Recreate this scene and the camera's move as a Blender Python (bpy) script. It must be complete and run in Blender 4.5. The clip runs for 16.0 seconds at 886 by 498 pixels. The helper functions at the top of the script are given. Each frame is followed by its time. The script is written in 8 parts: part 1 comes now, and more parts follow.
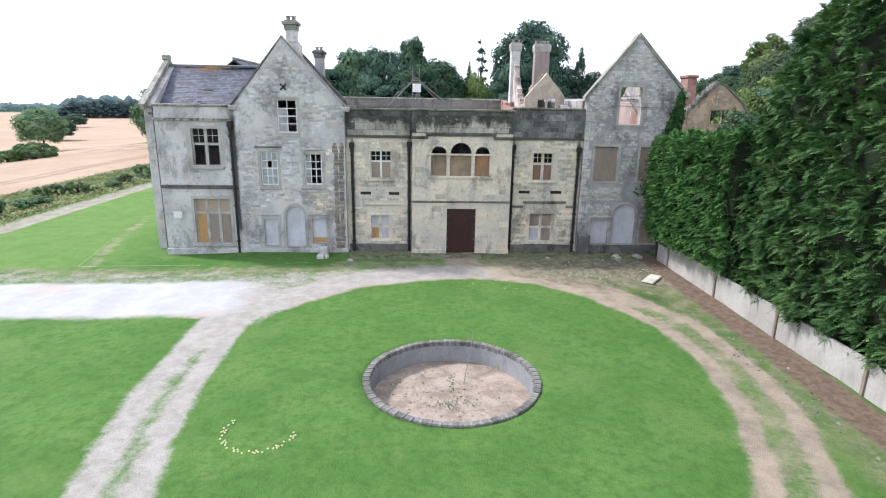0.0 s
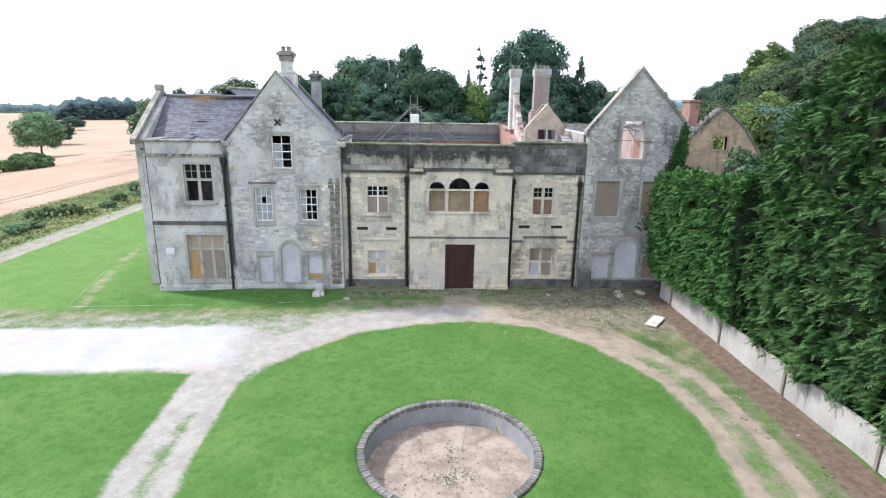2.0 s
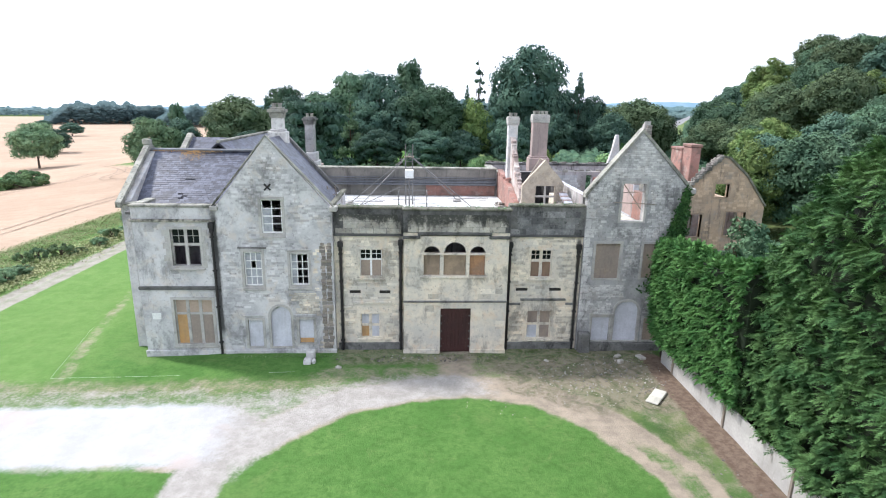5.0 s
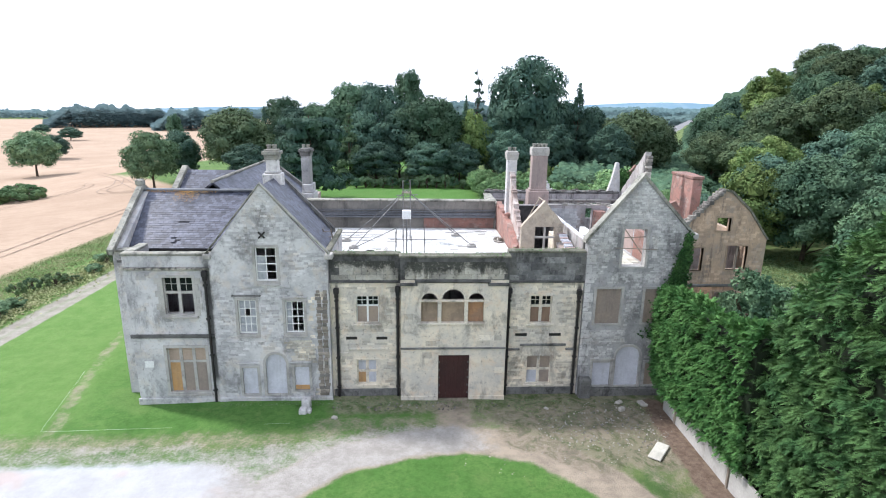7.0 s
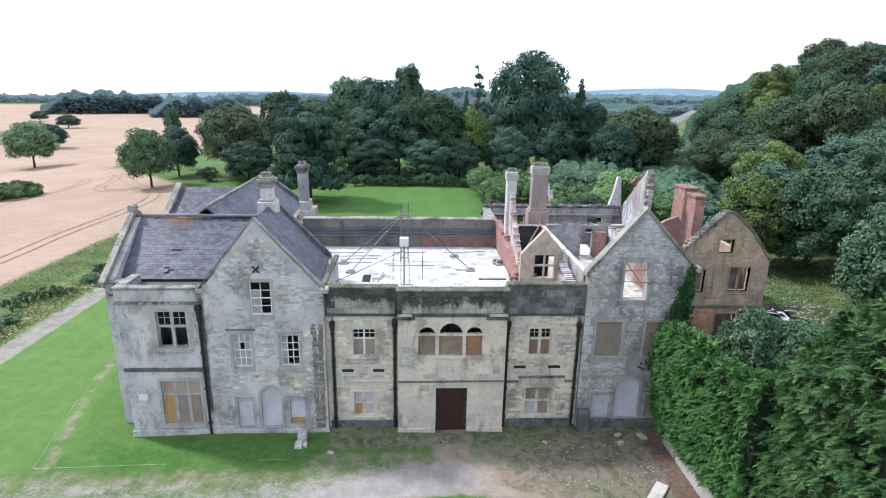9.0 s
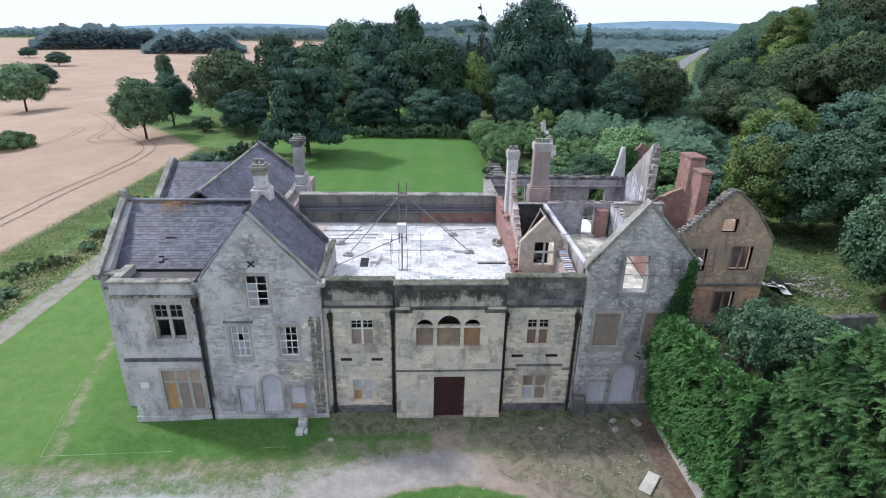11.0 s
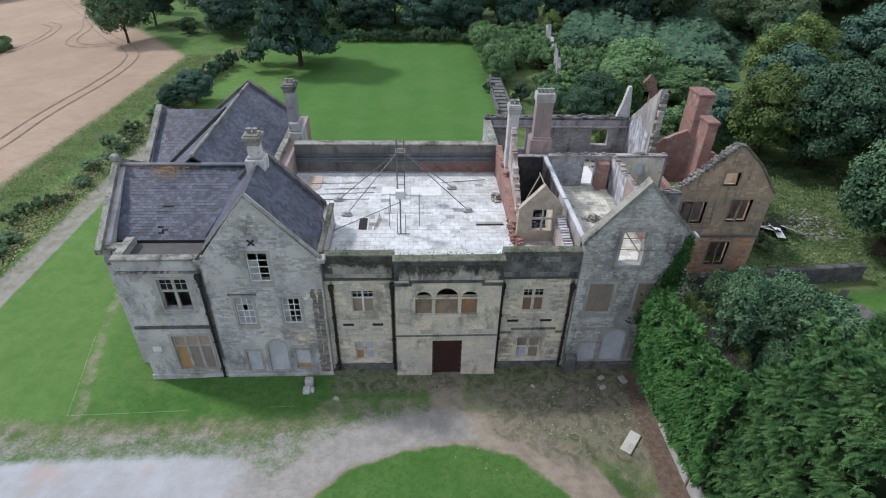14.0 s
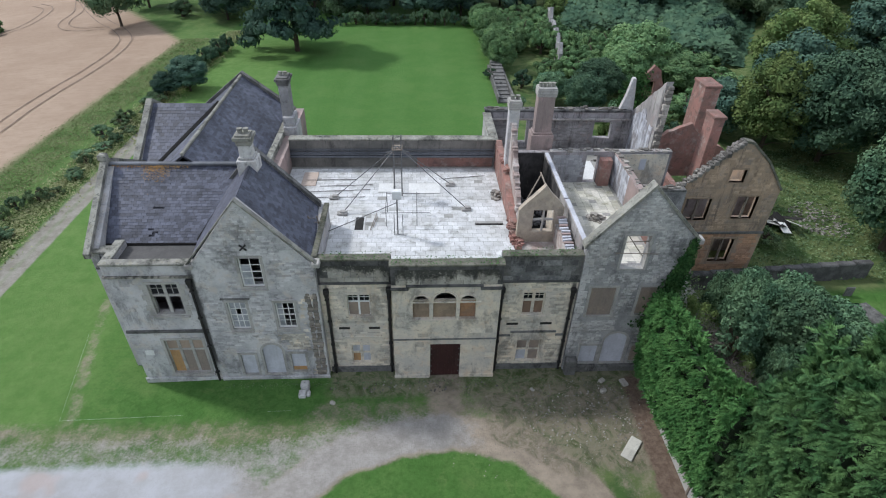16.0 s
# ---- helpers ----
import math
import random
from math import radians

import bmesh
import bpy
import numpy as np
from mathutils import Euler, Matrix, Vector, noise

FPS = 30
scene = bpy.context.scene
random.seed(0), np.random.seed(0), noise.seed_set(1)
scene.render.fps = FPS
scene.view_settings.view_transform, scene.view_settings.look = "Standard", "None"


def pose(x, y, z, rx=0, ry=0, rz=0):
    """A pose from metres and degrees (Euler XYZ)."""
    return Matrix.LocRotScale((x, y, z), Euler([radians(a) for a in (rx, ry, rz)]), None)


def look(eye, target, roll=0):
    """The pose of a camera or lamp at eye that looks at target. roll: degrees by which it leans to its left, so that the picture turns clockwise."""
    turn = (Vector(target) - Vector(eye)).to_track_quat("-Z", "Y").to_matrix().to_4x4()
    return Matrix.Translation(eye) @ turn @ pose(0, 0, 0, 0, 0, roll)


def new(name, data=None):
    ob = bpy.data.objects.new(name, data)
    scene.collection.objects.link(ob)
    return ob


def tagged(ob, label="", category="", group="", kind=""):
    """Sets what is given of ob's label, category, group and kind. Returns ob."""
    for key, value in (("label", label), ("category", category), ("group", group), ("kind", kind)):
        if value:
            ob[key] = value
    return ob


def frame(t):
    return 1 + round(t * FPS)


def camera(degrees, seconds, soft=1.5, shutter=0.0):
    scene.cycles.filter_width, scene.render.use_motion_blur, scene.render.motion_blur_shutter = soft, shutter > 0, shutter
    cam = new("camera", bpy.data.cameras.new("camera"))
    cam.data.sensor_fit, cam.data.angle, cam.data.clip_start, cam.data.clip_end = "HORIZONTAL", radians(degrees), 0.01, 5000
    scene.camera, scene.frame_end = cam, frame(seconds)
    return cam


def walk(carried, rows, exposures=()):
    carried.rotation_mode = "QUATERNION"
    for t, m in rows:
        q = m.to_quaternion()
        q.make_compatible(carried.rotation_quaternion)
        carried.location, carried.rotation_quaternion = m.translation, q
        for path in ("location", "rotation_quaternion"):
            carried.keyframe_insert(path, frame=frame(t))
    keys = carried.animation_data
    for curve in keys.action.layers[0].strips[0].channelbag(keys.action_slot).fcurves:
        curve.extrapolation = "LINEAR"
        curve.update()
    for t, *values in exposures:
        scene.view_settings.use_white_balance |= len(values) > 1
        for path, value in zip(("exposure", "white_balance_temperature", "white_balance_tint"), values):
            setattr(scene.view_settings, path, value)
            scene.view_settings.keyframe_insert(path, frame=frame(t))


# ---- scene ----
cam = camera(77.4, 16.0, soft=1.1)
PATH = [
    (0, (-2.819, -34.238, 9.404), (-2.723, -32.308, 8.889), 1.0),
    (0.5, (-2.794, -33.951, 9.857), (-2.697, -32.021, 9.343), 1.0),
    (1, (-2.76, -33.616, 10.34), (-2.663, -31.686, 9.825), 0.9),
    (1.5, (-2.709, -33.258, 10.875), (-2.612, -31.328, 10.36), 0.9),
    (2, (-2.723, -32.954, 11.395), (-2.625, -31.024, 10.88), 1.0),
    (2.5, (-2.698, -32.635, 11.946), (-2.6, -30.705, 11.431), 1.0),
    (3, (-2.678, -32.336, 12.525), (-2.579, -30.406, 12.012), 1.0),
    (3.5, (-2.627, -32.054, 13.102), (-2.527, -30.124, 12.589), 1.0),
    (4, (-2.505, -31.73, 13.645), (-2.406, -29.799, 13.133), 1.0),
    (6.5, (-2.358, -30.126, 16.616), (-2.256, -28.194, 16.106), 1.0),
    (7, (-2.3, -29.83, 17.212), (-2.199, -27.898, 16.703), 0.9),
    (7.5, (-2.303, -29.556, 17.794), (-2.201, -27.624, 17.287), 1.0),
    (8, (-2.28, -29.251, 18.382), (-2.177, -27.319, 17.876), 1.1),
    (10.5, (-1.966, -27.421, 21.576), (-1.869, -25.557, 20.858), 1.1),
    (11, (-1.946, -27.071, 22.236), (-1.85, -25.226, 21.471), 1.2),
    (11.5, (-1.942, -26.755, 22.93), (-1.845, -24.936, 22.105), 1.3),
    (12, (-1.93, -26.366, 23.719), (-1.836, -24.579, 22.826), 1.3),
    (12.5, (-1.918, -25.984, 24.455), (-1.825, -24.23, 23.499), 1.3),
    (13, (-1.856, -25.642, 25.14), (-1.765, -23.922, 24.124), 1.3),
    (13.5, (-1.744, -25.328, 25.858), (-1.657, -23.642, 24.786), 1.3),
    (14, (-1.894, -24.972, 26.558), (-1.796, -23.317, 25.44), 1.5),
    (14.5, (-1.79, -24.626, 26.934), (-1.695, -23.0, 25.772), 1.5),
    (15, (-1.788, -24.234, 27.099), (-1.694, -22.621, 25.921), 1.6),
    (15.5, (-1.859, -23.911, 27.121), (-1.761, -22.296, 25.946), 1.6),
    (16, (-1.699, -23.586, 27.103), (-1.603, -21.969, 25.929), 1.5),
]
walk(cam, [(t, look(eye, target, roll)) for t, eye, target, roll in PATH],
     exposures=((0, 0.95, 6080, 13), (3.5, 1.12, 6050, 12), (8, 0.87, 5950, 13), (10.5, 0.5, 5800, 15), (12, 0.22, 5850, 14), (14.5, 0.03, 5900, 11), (16, 0.02, 5900, 10)))

# ---- geometry import ----
from mathutils import geometry as mathutils_geometry

# ---- world, sun ----
SUN_WAY = Vector((0.849, -0.387, -1.0)).normalized()
world = bpy.data.worlds.new("sky")
scene.world = world
world.use_nodes = True
wn, wl = world.node_tree.nodes, world.node_tree.links
wn.clear()
w_out, w_bg, w_sky, w_mix = wn.new("ShaderNodeOutputWorld"), wn.new("ShaderNodeBackground"), wn.new("ShaderNodeTexSky"), wn.new("ShaderNodeMix")
w_sky.sky_type, w_sky.sun_disc = "NISHITA", False
w_sky.sun_elevation, w_sky.sun_rotation = radians(47.0), radians(-65.5)
w_sky.air_density, w_sky.dust_density = 1.0, 2.5
w_mix.data_type = "RGBA"
w_mix.inputs[0].default_value = 0.85
w_mix.inputs[7].default_value = (8.6, 9.0, 9.6, 1)      # thin bright cloud veil
wl.new(w_sky.outputs[0], w_mix.inputs[6])
wl.new(w_mix.outputs[2], w_bg.inputs[0])
w_bg.inputs[1].default_value = 0.099
wl.new(w_bg.outputs[0], w_out.inputs[0])
sun = new("sun", bpy.data.lights.new("sun", "SUN"))
sun.data.energy, sun.data.angle, sun.data.color = 2.6, radians(6), (1.0, 0.95, 0.87)
sun.matrix_world = look((-60, 30, 70), Vector((-60, 30, 70)) + SUN_WAY)

# ---- materials ----


class Nodes:
    """Small builder for one node material."""

    def __init__(self, name):
        self.m = bpy.data.materials.new(name)
        self.m.use_nodes = True
        self.t = self.m.node_tree
        self.b = self.t.nodes["Principled BSDF"]
        self.geo = self.t.nodes.new("ShaderNodeTexCoord").outputs["Object"]

    def put(self, socket, value):
        if isinstance(value, bpy.types.NodeSocket):
            self.t.links.new(value, socket)
        else:
            socket.default_value = value

    def stretch(self, x, y, z):
        n = self.t.nodes.new("ShaderNodeMapping")
        self.t.links.new(self.geo, n.inputs[0])
        n.inputs["Scale"].default_value = (x, y, z)
        return n.outputs[0]

    def noise(self, scale, detail=4, rough=0.6, vec=None, distort=0.0):
        n = self.t.nodes.new("ShaderNodeTexNoise")
        self.put(n.inputs["Vector"], vec or self.geo)
        n.inputs["Scale"].default_value, n.inputs["Detail"].default_value = scale, detail
        n.inputs["Roughness"].default_value, n.inputs["Distortion"].default_value = rough, distort
        return n.outputs[0]

    def ramp(self, fac, lo, hi, a=0.0, b=1.0):
        n = self.t.nodes.new("ShaderNodeMapRange")
        n.interpolation_type = "SMOOTHSTEP"
        self.put(n.inputs[0], fac)
        for i, v in enumerate((lo, hi, a, b)):
            n.inputs[i + 1].default_value = v
        return n.outputs[0]

    def mix(self, fac, a, b, how="MIX"):
        n = self.t.nodes.new("ShaderNodeMix")
        n.data_type, n.blend_type = "RGBA", how
        self.put(n.inputs[0], fac)
        self.put(n.inputs[6], a if isinstance(a, bpy.types.NodeSocket) else (*a, 1))
        self.put(n.inputs[7], b if isinstance(b, bpy.types.NodeSocket) else (*b, 1))
        return n.outputs[2]

    def math(self, op, a, b=0.0):
        n = self.t.nodes.new("ShaderNodeMath")
        n.operation = op
        self.put(n.inputs[0], a)
        self.put(n.inputs[1], b)
        return n.outputs[0]

    def attr(self, name):
        n = self.t.nodes.new("ShaderNodeAttribute")
        n.attribute_name = name
        return n.outputs["Fac"]

    def island(self):
        return self.t.nodes.new("ShaderNodeNewGeometry").outputs["Random Per Island"]

    def object_random(self):
        return self.t.nodes.new("ShaderNodeObjectInfo").outputs["Random"]

    def vary(self, colour, fac, spread):
        """colour times (1 - spread .. 1 + spread) by fac."""
        f = self.ramp(fac, 0, 1, 1 - spread, 1 + spread)
        n = self.t.nodes.new("ShaderNodeVectorMath")
        n.operation = "SCALE"
        self.put(n.inputs[0], colour)
        self.put(n.inputs["Scale"], f)
        return n.outputs[0]

    def end(self, colour, rough=0.85, bump=None, depth=0.02, metal=0.0, spec=0.3):
        self.put(self.b.inputs["Base Color"], colour if isinstance(colour, bpy.types.NodeSocket) else (*colour, 1))
        self.put(self.b.inputs["Roughness"], rough)
        self.b.inputs["Metallic"].default_value = metal
        self.b.inputs["Specular IOR Level"].default_value = spec
        if bump is not None:
            n = self.t.nodes.new("ShaderNodeBump")
            n.inputs["Strength"].default_value, n.inputs["Distance"].default_value = 0.8, depth
            self.put(n.inputs["Height"], bump)
            self.t.links.new(n.outputs[0], self.b.inputs["Normal"])
        return self.m


def worn(name, a, b, dirt=(0.06, 0.06, 0.055), big=0.5, fine=9.0, amount=0.6, streak=False, rough=0.88, depth=0.015, spread=0.0, tint=None, metal=0.0, each=0.0, runs=None):
    """A weathered surface: two colours in patches, grain, dirt in stains or run-down streaks."""
    n = Nodes(name)
    c = n.mix(n.ramp(n.noise(big, 5), 0.38, 0.62), a, b)
    if tint:
        c = n.mix(n.ramp(n.noise(big * 1.9, 4, 0.7, distort=0.5), 0.5, 0.68, 0, 0.75), c, tint)
    c = n.mix(n.ramp(n.noise(fine, 6, 0.7), 0.3, 0.75, 0.0, 0.4), c, [v * 0.55 for v in a])
    d = n.noise(1.4, 6, 0.72, n.stretch(1.6, 1.6, 0.3) if streak else None)
    c = n.mix(n.ramp(d, 0.5, 0.72, 0, amount), c, dirt)
    if streak:
        broad = n.noise(0.55, 5, 0.65, n.stretch(1.2, 1.2, 0.45), 0.4)
        c = n.mix(n.ramp(broad, 0.54, 0.70, 0, amount * 0.75), c, [v * 0.38 for v in b])
        c = n.mix(n.ramp(n.noise(3.5, 6, 0.75), 0.58, 0.72, 0, 0.35), c, [min(0.8, v * 1.35) for v in a])
    if runs:
        run = n.noise(2.2, 6, 0.75, n.stretch(1.4, 1.4, 0.22 if len(runs) == 3 else 0.6), 0.3)
        patch = n.noise(0.8, 4, 0.6, distort=0.5)
        c = n.mix(n.ramp(n.math("ADD", n.math("MULTIPLY", run, 0.6), n.math("MULTIPLY", patch, 0.4)), runs[3] if len(runs) > 3 else 0.47, (runs[3] if len(runs) > 3 else 0.47) + 0.09, 0, 0.9), c, runs[:3])
    if spread:
        c = n.vary(c, n.island(), spread)
    if each:
        c = n.vary(c, n.object_random(), each)
    return n.end(c, rough, n.noise(fine * 2.2, 5, 0.7), depth, metal)


def stonework(name, light, mid, warm, stain, big=0.5, stains=0.6, warmth=0.5, speck=0.5, blocks=0.0, each=0.0, top=None, marks=(), depth=0.02, reach=0.5):
    """Weathered masonry: blotches, warm patches, stains, dark pits and pale flecks; blocks differ one by one.
    top: heights between which algae thickens upwards; marks: dark water stains (x, half width, z0, z1)."""
    n = Nodes(name)
    c = n.mix(n.ramp(n.noise(big, 5, 0.65), 0.36, 0.64), mid, light)
    c = n.mix(n.ramp(n.noise(big * 2.3, 5, 0.7, distort=0.6), 0.5, 0.66, 0, warmth), c, warm)
    blot = n.math("ADD", n.math("MULTIPLY", n.noise(0.9, 7, 0.74, n.stretch(1, 1, 0.6), 0.4), 0.65), n.math("MULTIPLY", n.noise(0.28, 4, 0.6, distort=0.5), 0.35))
    sep = n.t.nodes.new("ShaderNodeSeparateXYZ")
    n.t.links.new(n.geo, sep.inputs[0])
    if top:
        blot = n.math("ADD", blot, n.ramp(sep.outputs[2], top[0], top[1], -0.05, 0.2))
    c = n.mix(n.ramp(blot, reach, reach + 0.11, 0, stains), c, stain)
    c = n.mix(n.ramp(n.noise(5.0, 6, 0.8), 0.53, 0.68, 0, speck), c, stain)
    c = n.mix(n.ramp(n.noise(8.0, 6, 0.8), 0.56, 0.70, 0, speck * 0.8), c, [min(0.8, v * 1.3) for v in light])
    if blocks:
        r = n.island()
        c = n.vary(c, r, blocks)
        c = n.mix(n.ramp(r, 0.82, 0.9, 0, blocks * 2.2), c, stain)
        c = n.mix(n.ramp(n.math("FRACT", n.math("MULTIPLY", r, 7.3)), 0.8, 0.9, 0, blocks * 1.8), c, [min(0.8, v * 1.15) for v in light])
    if each:
        c = n.vary(c, n.object_random(), each)
    ragged_edge = n.math("MULTIPLY", n.math("SUBTRACT", n.noise(2.2, 6, 0.75, n.stretch(1, 1, 0.7)), 0.5), 1.5)
    for x, half, z0, z1 in marks:
        off = n.math("ABSOLUTE", n.math("SUBTRACT", sep.outputs[0], x))
        m = n.ramp(n.math("ADD", off, n.math("MULTIPLY", ragged_edge, half)), half * 0.3, half, 0.85, 0)
        m = n.math("MULTIPLY", m, n.ramp(sep.outputs[2], z0 - 0.2, z0 + 0.4))
        m = n.math("MULTIPLY", m, n.ramp(sep.outputs[2], z1 - 0.4, z1 + 0.2, 1, 0))
        c = n.mix(m, c, [v * 0.4 for v in stain])
    return n.end(c, 0.9, n.math("ADD", n.noise(16, 6, 0.75), n.math("MULTIPLY", n.noise(4, 5, 0.7), 0.7)), depth)


PIPE_MARKS = ((-13.9, 0.3, 1.2, 8.6), (-6.82, 0.15, 0.0, 7.2), (-3.3, 0.17, 0.0, 7.2), (3.22, 0.15, 0.0, 7.2), (7.38, 0.17, 0.0, 7.2))
GREY = dict(light=(0.555, 0.545, 0.545), mid=(0.380, 0.374, 0.382), warm=(0.55, 0.480, 0.405), stain=(0.128, 0.126, 0.126), marks=PIPE_MARKS)
BUFF = dict(light=(0.720, 0.640, 0.520), mid=(0.535, 0.500, 0.445), warm=(0.660, 0.520, 0.375), stain=(0.150, 0.140, 0.128), marks=PIPE_MARKS)
STONE = stonework("grey_rendered_stone", **GREY, stains=0.6, warmth=0.5, speck=0.58)
COURSE = stonework("coursed_rubble_stone", **GREY, stains=0.65, warmth=0.5, speck=0.7, blocks=0.22)
COURSE_D = stonework("dark_coursed_rubble", (0.540, 0.527, 0.515), (0.340, 0.333, 0.328), (0.48, 0.42, 0.365), (0.088, 0.087, 0.088), stains=0.7, warmth=0.3, speck=0.8, blocks=0.2, marks=PIPE_MARKS)
COURSE_W = stonework("buff_coursed_stone", **BUFF, stains=0.6, warmth=0.6, speck=0.85, blocks=0.24)
STONE_R = stonework("dark_rubble_stone", (0.385, 0.378, 0.378), (0.240, 0.237, 0.240), (0.35, 0.31, 0.27), (0.075, 0.075, 0.077), stains=0.6, warmth=0.25, speck=0.7, depth=0.03)
WARM = stonework("buff_limestone", **BUFF, stains=0.58, warmth=0.6, speck=0.68)
PARAPET = stonework("algae_stained_stone", (0.430, 0.404, 0.348), (0.275, 0.262, 0.238), (0.40, 0.345, 0.255), (0.030, 0.032, 0.028), big=1.1, stains=0.92, warmth=0.4, speck=0.8, each=0.22, top=(7.2, 9.0), reach=0.525)
PARAPET_D = stonework("blackened_stone", (0.230, 0.228, 0.222), (0.115, 0.115, 0.118), (0.20, 0.185, 0.165), (0.020, 0.020, 0.021), big=1.2, stains=0.85, warmth=0.3, speck=0.85, each=0.28, reach=0.47)
COPING = stonework("lichen_coping_stone", (0.330, 0.325, 0.285), (0.205, 0.200, 0.180), (0.27, 0.25, 0.17), (0.045, 0.048, 0.040), big=1.2, stains=0.85, warmth=0.5, speck=0.85)
COPING_D = stonework("mossy_coping_stone", (0.190, 0.184, 0.150), (0.110, 0.108, 0.088), (0.115, 0.120, 0.065), (0.035, 0.040, 0.024), big=1.6, stains=0.85, warmth=0.6, speck=0.8)
TRIM = stonework("dressed_stone", (0.430, 0.412, 0.385), (0.335, 0.325, 0.312), (0.42, 0.375, 0.31), (0.14, 0.137, 0.132), big=0.9, stains=0.5, warmth=0.3, speck=0.4)
PLINTH = stonework("damp_plinth_stone", (0.200, 0.195, 0.188), (0.115, 0.113, 0.110), (0.15, 0.14, 0.11), (0.030, 0.031, 0.029), big=0.9, stains=0.8, warmth=0.3, speck=0.7)
LEDGE = stonework("soot_blackened_ledge", (0.125, 0.123, 0.120), (0.070, 0.069, 0.068), (0.11, 0.105, 0.09), (0.022, 0.022, 0.022), big=1.2, stains=0.8, warmth=0.2, speck=0.6)
BRICK = worn("old_red_brick", (0.335, 0.180, 0.150), (0.255, 0.160, 0.135), dirt=(0.38, 0.33, 0.30), amount=0.75, fine=12, spread=0.2, big=0.9, tint=(0.13, 0.10, 0.09))
BRICK_O = worn("buff_lime_washed_stone", (0.46, 0.335, 0.235), (0.33, 0.26, 0.20), dirt=(0.085, 0.078, 0.072), amount=0.85, streak=True, big=0.8, tint=(0.31, 0.27, 0.24))
PLASTER = worn("peeling_plaster", (0.46, 0.44, 0.42), (0.28, 0.26, 0.255), dirt=(0.09, 0.085, 0.08), amount=0.85, streak=True, tint=(0.36, 0.29, 0.27))
PINK = worn("pink_plaster", (0.42, 0.320, 0.295), (0.30, 0.245, 0.23), dirt=(0.14, 0.12, 0.12), amount=0.5, streak=True)
WHITEWALL = worn("flaking_white_paint", (0.66, 0.68, 0.73), (0.42, 0.43, 0.48), dirt=(0.15, 0.145, 0.155), amount=0.9, streak=True, big=1.2, runs=(0.24, 0.225, 0.23))
SOOT = worn("sooty_plaster", (0.420, 0.398, 0.408), (0.255, 0.240, 0.246), dirt=(0.05, 0.048, 0.048), amount=0.8, streak=True, tint=(0.31, 0.25, 0.25), big=0.7)
SOOT_C = worn("sooty_brickwork", (0.34, 0.325, 0.325), (0.21, 0.20, 0.20), dirt=(0.06, 0.055, 0.055), amount=0.85, streak=True, spread=0.16, tint=(0.38, 0.30, 0.28), big=0.7)
TERRACE_WALL = worn("grey_terrace_render", (0.23, 0.215, 0.195), (0.13, 0.127, 0.118), dirt=(0.06, 0.058, 0.055), amount=0.8, streak=True)
SLATE = worn("blue_grey_slate", (0.108, 0.115, 0.155), (0.068, 0.073, 0.100), dirt=(0.032, 0.033, 0.040), amount=0.55, fine=5, rough=0.45, depth=0.006, spread=0.3, streak=True)
LEAD = worn("weathered_lead", (0.17, 0.178, 0.20), (0.11, 0.116, 0.13), amount=0.5, rough=0.55)
ORANGE = worn("orange_lichen", (0.34, 0.185, 0.055), (0.22, 0.15, 0.075), amount=0.3, fine=6)
TILE = worn("pale_terrace_tile", (0.74, 0.745, 0.755), (0.60, 0.60, 0.595), dirt=(0.27, 0.265, 0.24), amount=0.8, big=0.45, rough=0.6, spread=0.1, each=0.1, depth=0.004, tint=(0.47, 0.475, 0.45))
MORTAR = worn("pale_dirty_mortar", (0.40, 0.39, 0.37), (0.28, 0.275, 0.25), amount=0.4)
IRON = worn("black_cast_iron", (0.018, 0.018, 0.02), (0.03, 0.027, 0.025), dirt=(0.06, 0.035, 0.025), amount=0.4, rough=0.6)
RAW = worn("flaking_plaster_on_brick", (0.56, 0.52, 0.49), (0.37, 0.28, 0.25), dirt=(0.10, 0.085, 0.08), amount=0.85, streak=True, big=0.9)
STEEL = worn("galvanised_tube", (0.20, 0.20, 0.20), (0.14, 0.14, 0.14), dirt=(0.12, 0.08, 0.06), amount=0.4, rough=0.5, metal=0.4)
BLIND = worn("dusty_grey_glass", (0.37, 0.38, 0.41), (0.25, 0.26, 0.285), dirt=(0.12, 0.13, 0.15), amount=0.5, big=2.0, rough=0.3)
WHITE = worn("white_paint", (0.78, 0.78, 0.77), (0.68, 0.68, 0.66), dirt=(0.35, 0.33, 0.30), amount=0.35, rough=0.6)
DOOR = worn("dark_red_brown_paint", (0.055, 0.022, 0.020), (0.038, 0.018, 0.017), dirt=(0.09, 0.06, 0.05), amount=0.3, streak=True, rough=0.6)
BOARD = worn("weathered_plywood", (0.34, 0.27, 0.215), (0.27, 0.225, 0.195), dirt=(0.15, 0.13, 0.12), amount=0.5, streak=True)
BOARD_O = worn("orange_plywood", (0.50, 0.29, 0.12), (0.42, 0.27, 0.14), dirt=(0.25, 0.17, 0.11), amount=0.45, streak=True)
BOARD_W = worn("white_painted_board", (0.600, 0.605, 0.660), (0.490, 0.495, 0.545), dirt=(0.30, 0.29, 0.28), amount=0.4, streak=True)
TIMBER = worn("grey_timber", (0.28, 0.235, 0.19), (0.20, 0.17, 0.14), amount=0.5, streak=True)
CONCRETE = worn("pale_concrete", (0.440, 0.425, 0.405), (0.345, 0.334, 0.315), dirt=(0.20, 0.18, 0.15), amount=0.4, streak=True)
RIM = worn("lichened_pond_stone", (0.20, 0.197, 0.185), (0.10, 0.098, 0.092), dirt=(0.05, 0.055, 0.04), amount=0.85, big=2.6, fine=7, each=0.3, tint=(0.32, 0.315, 0.30))
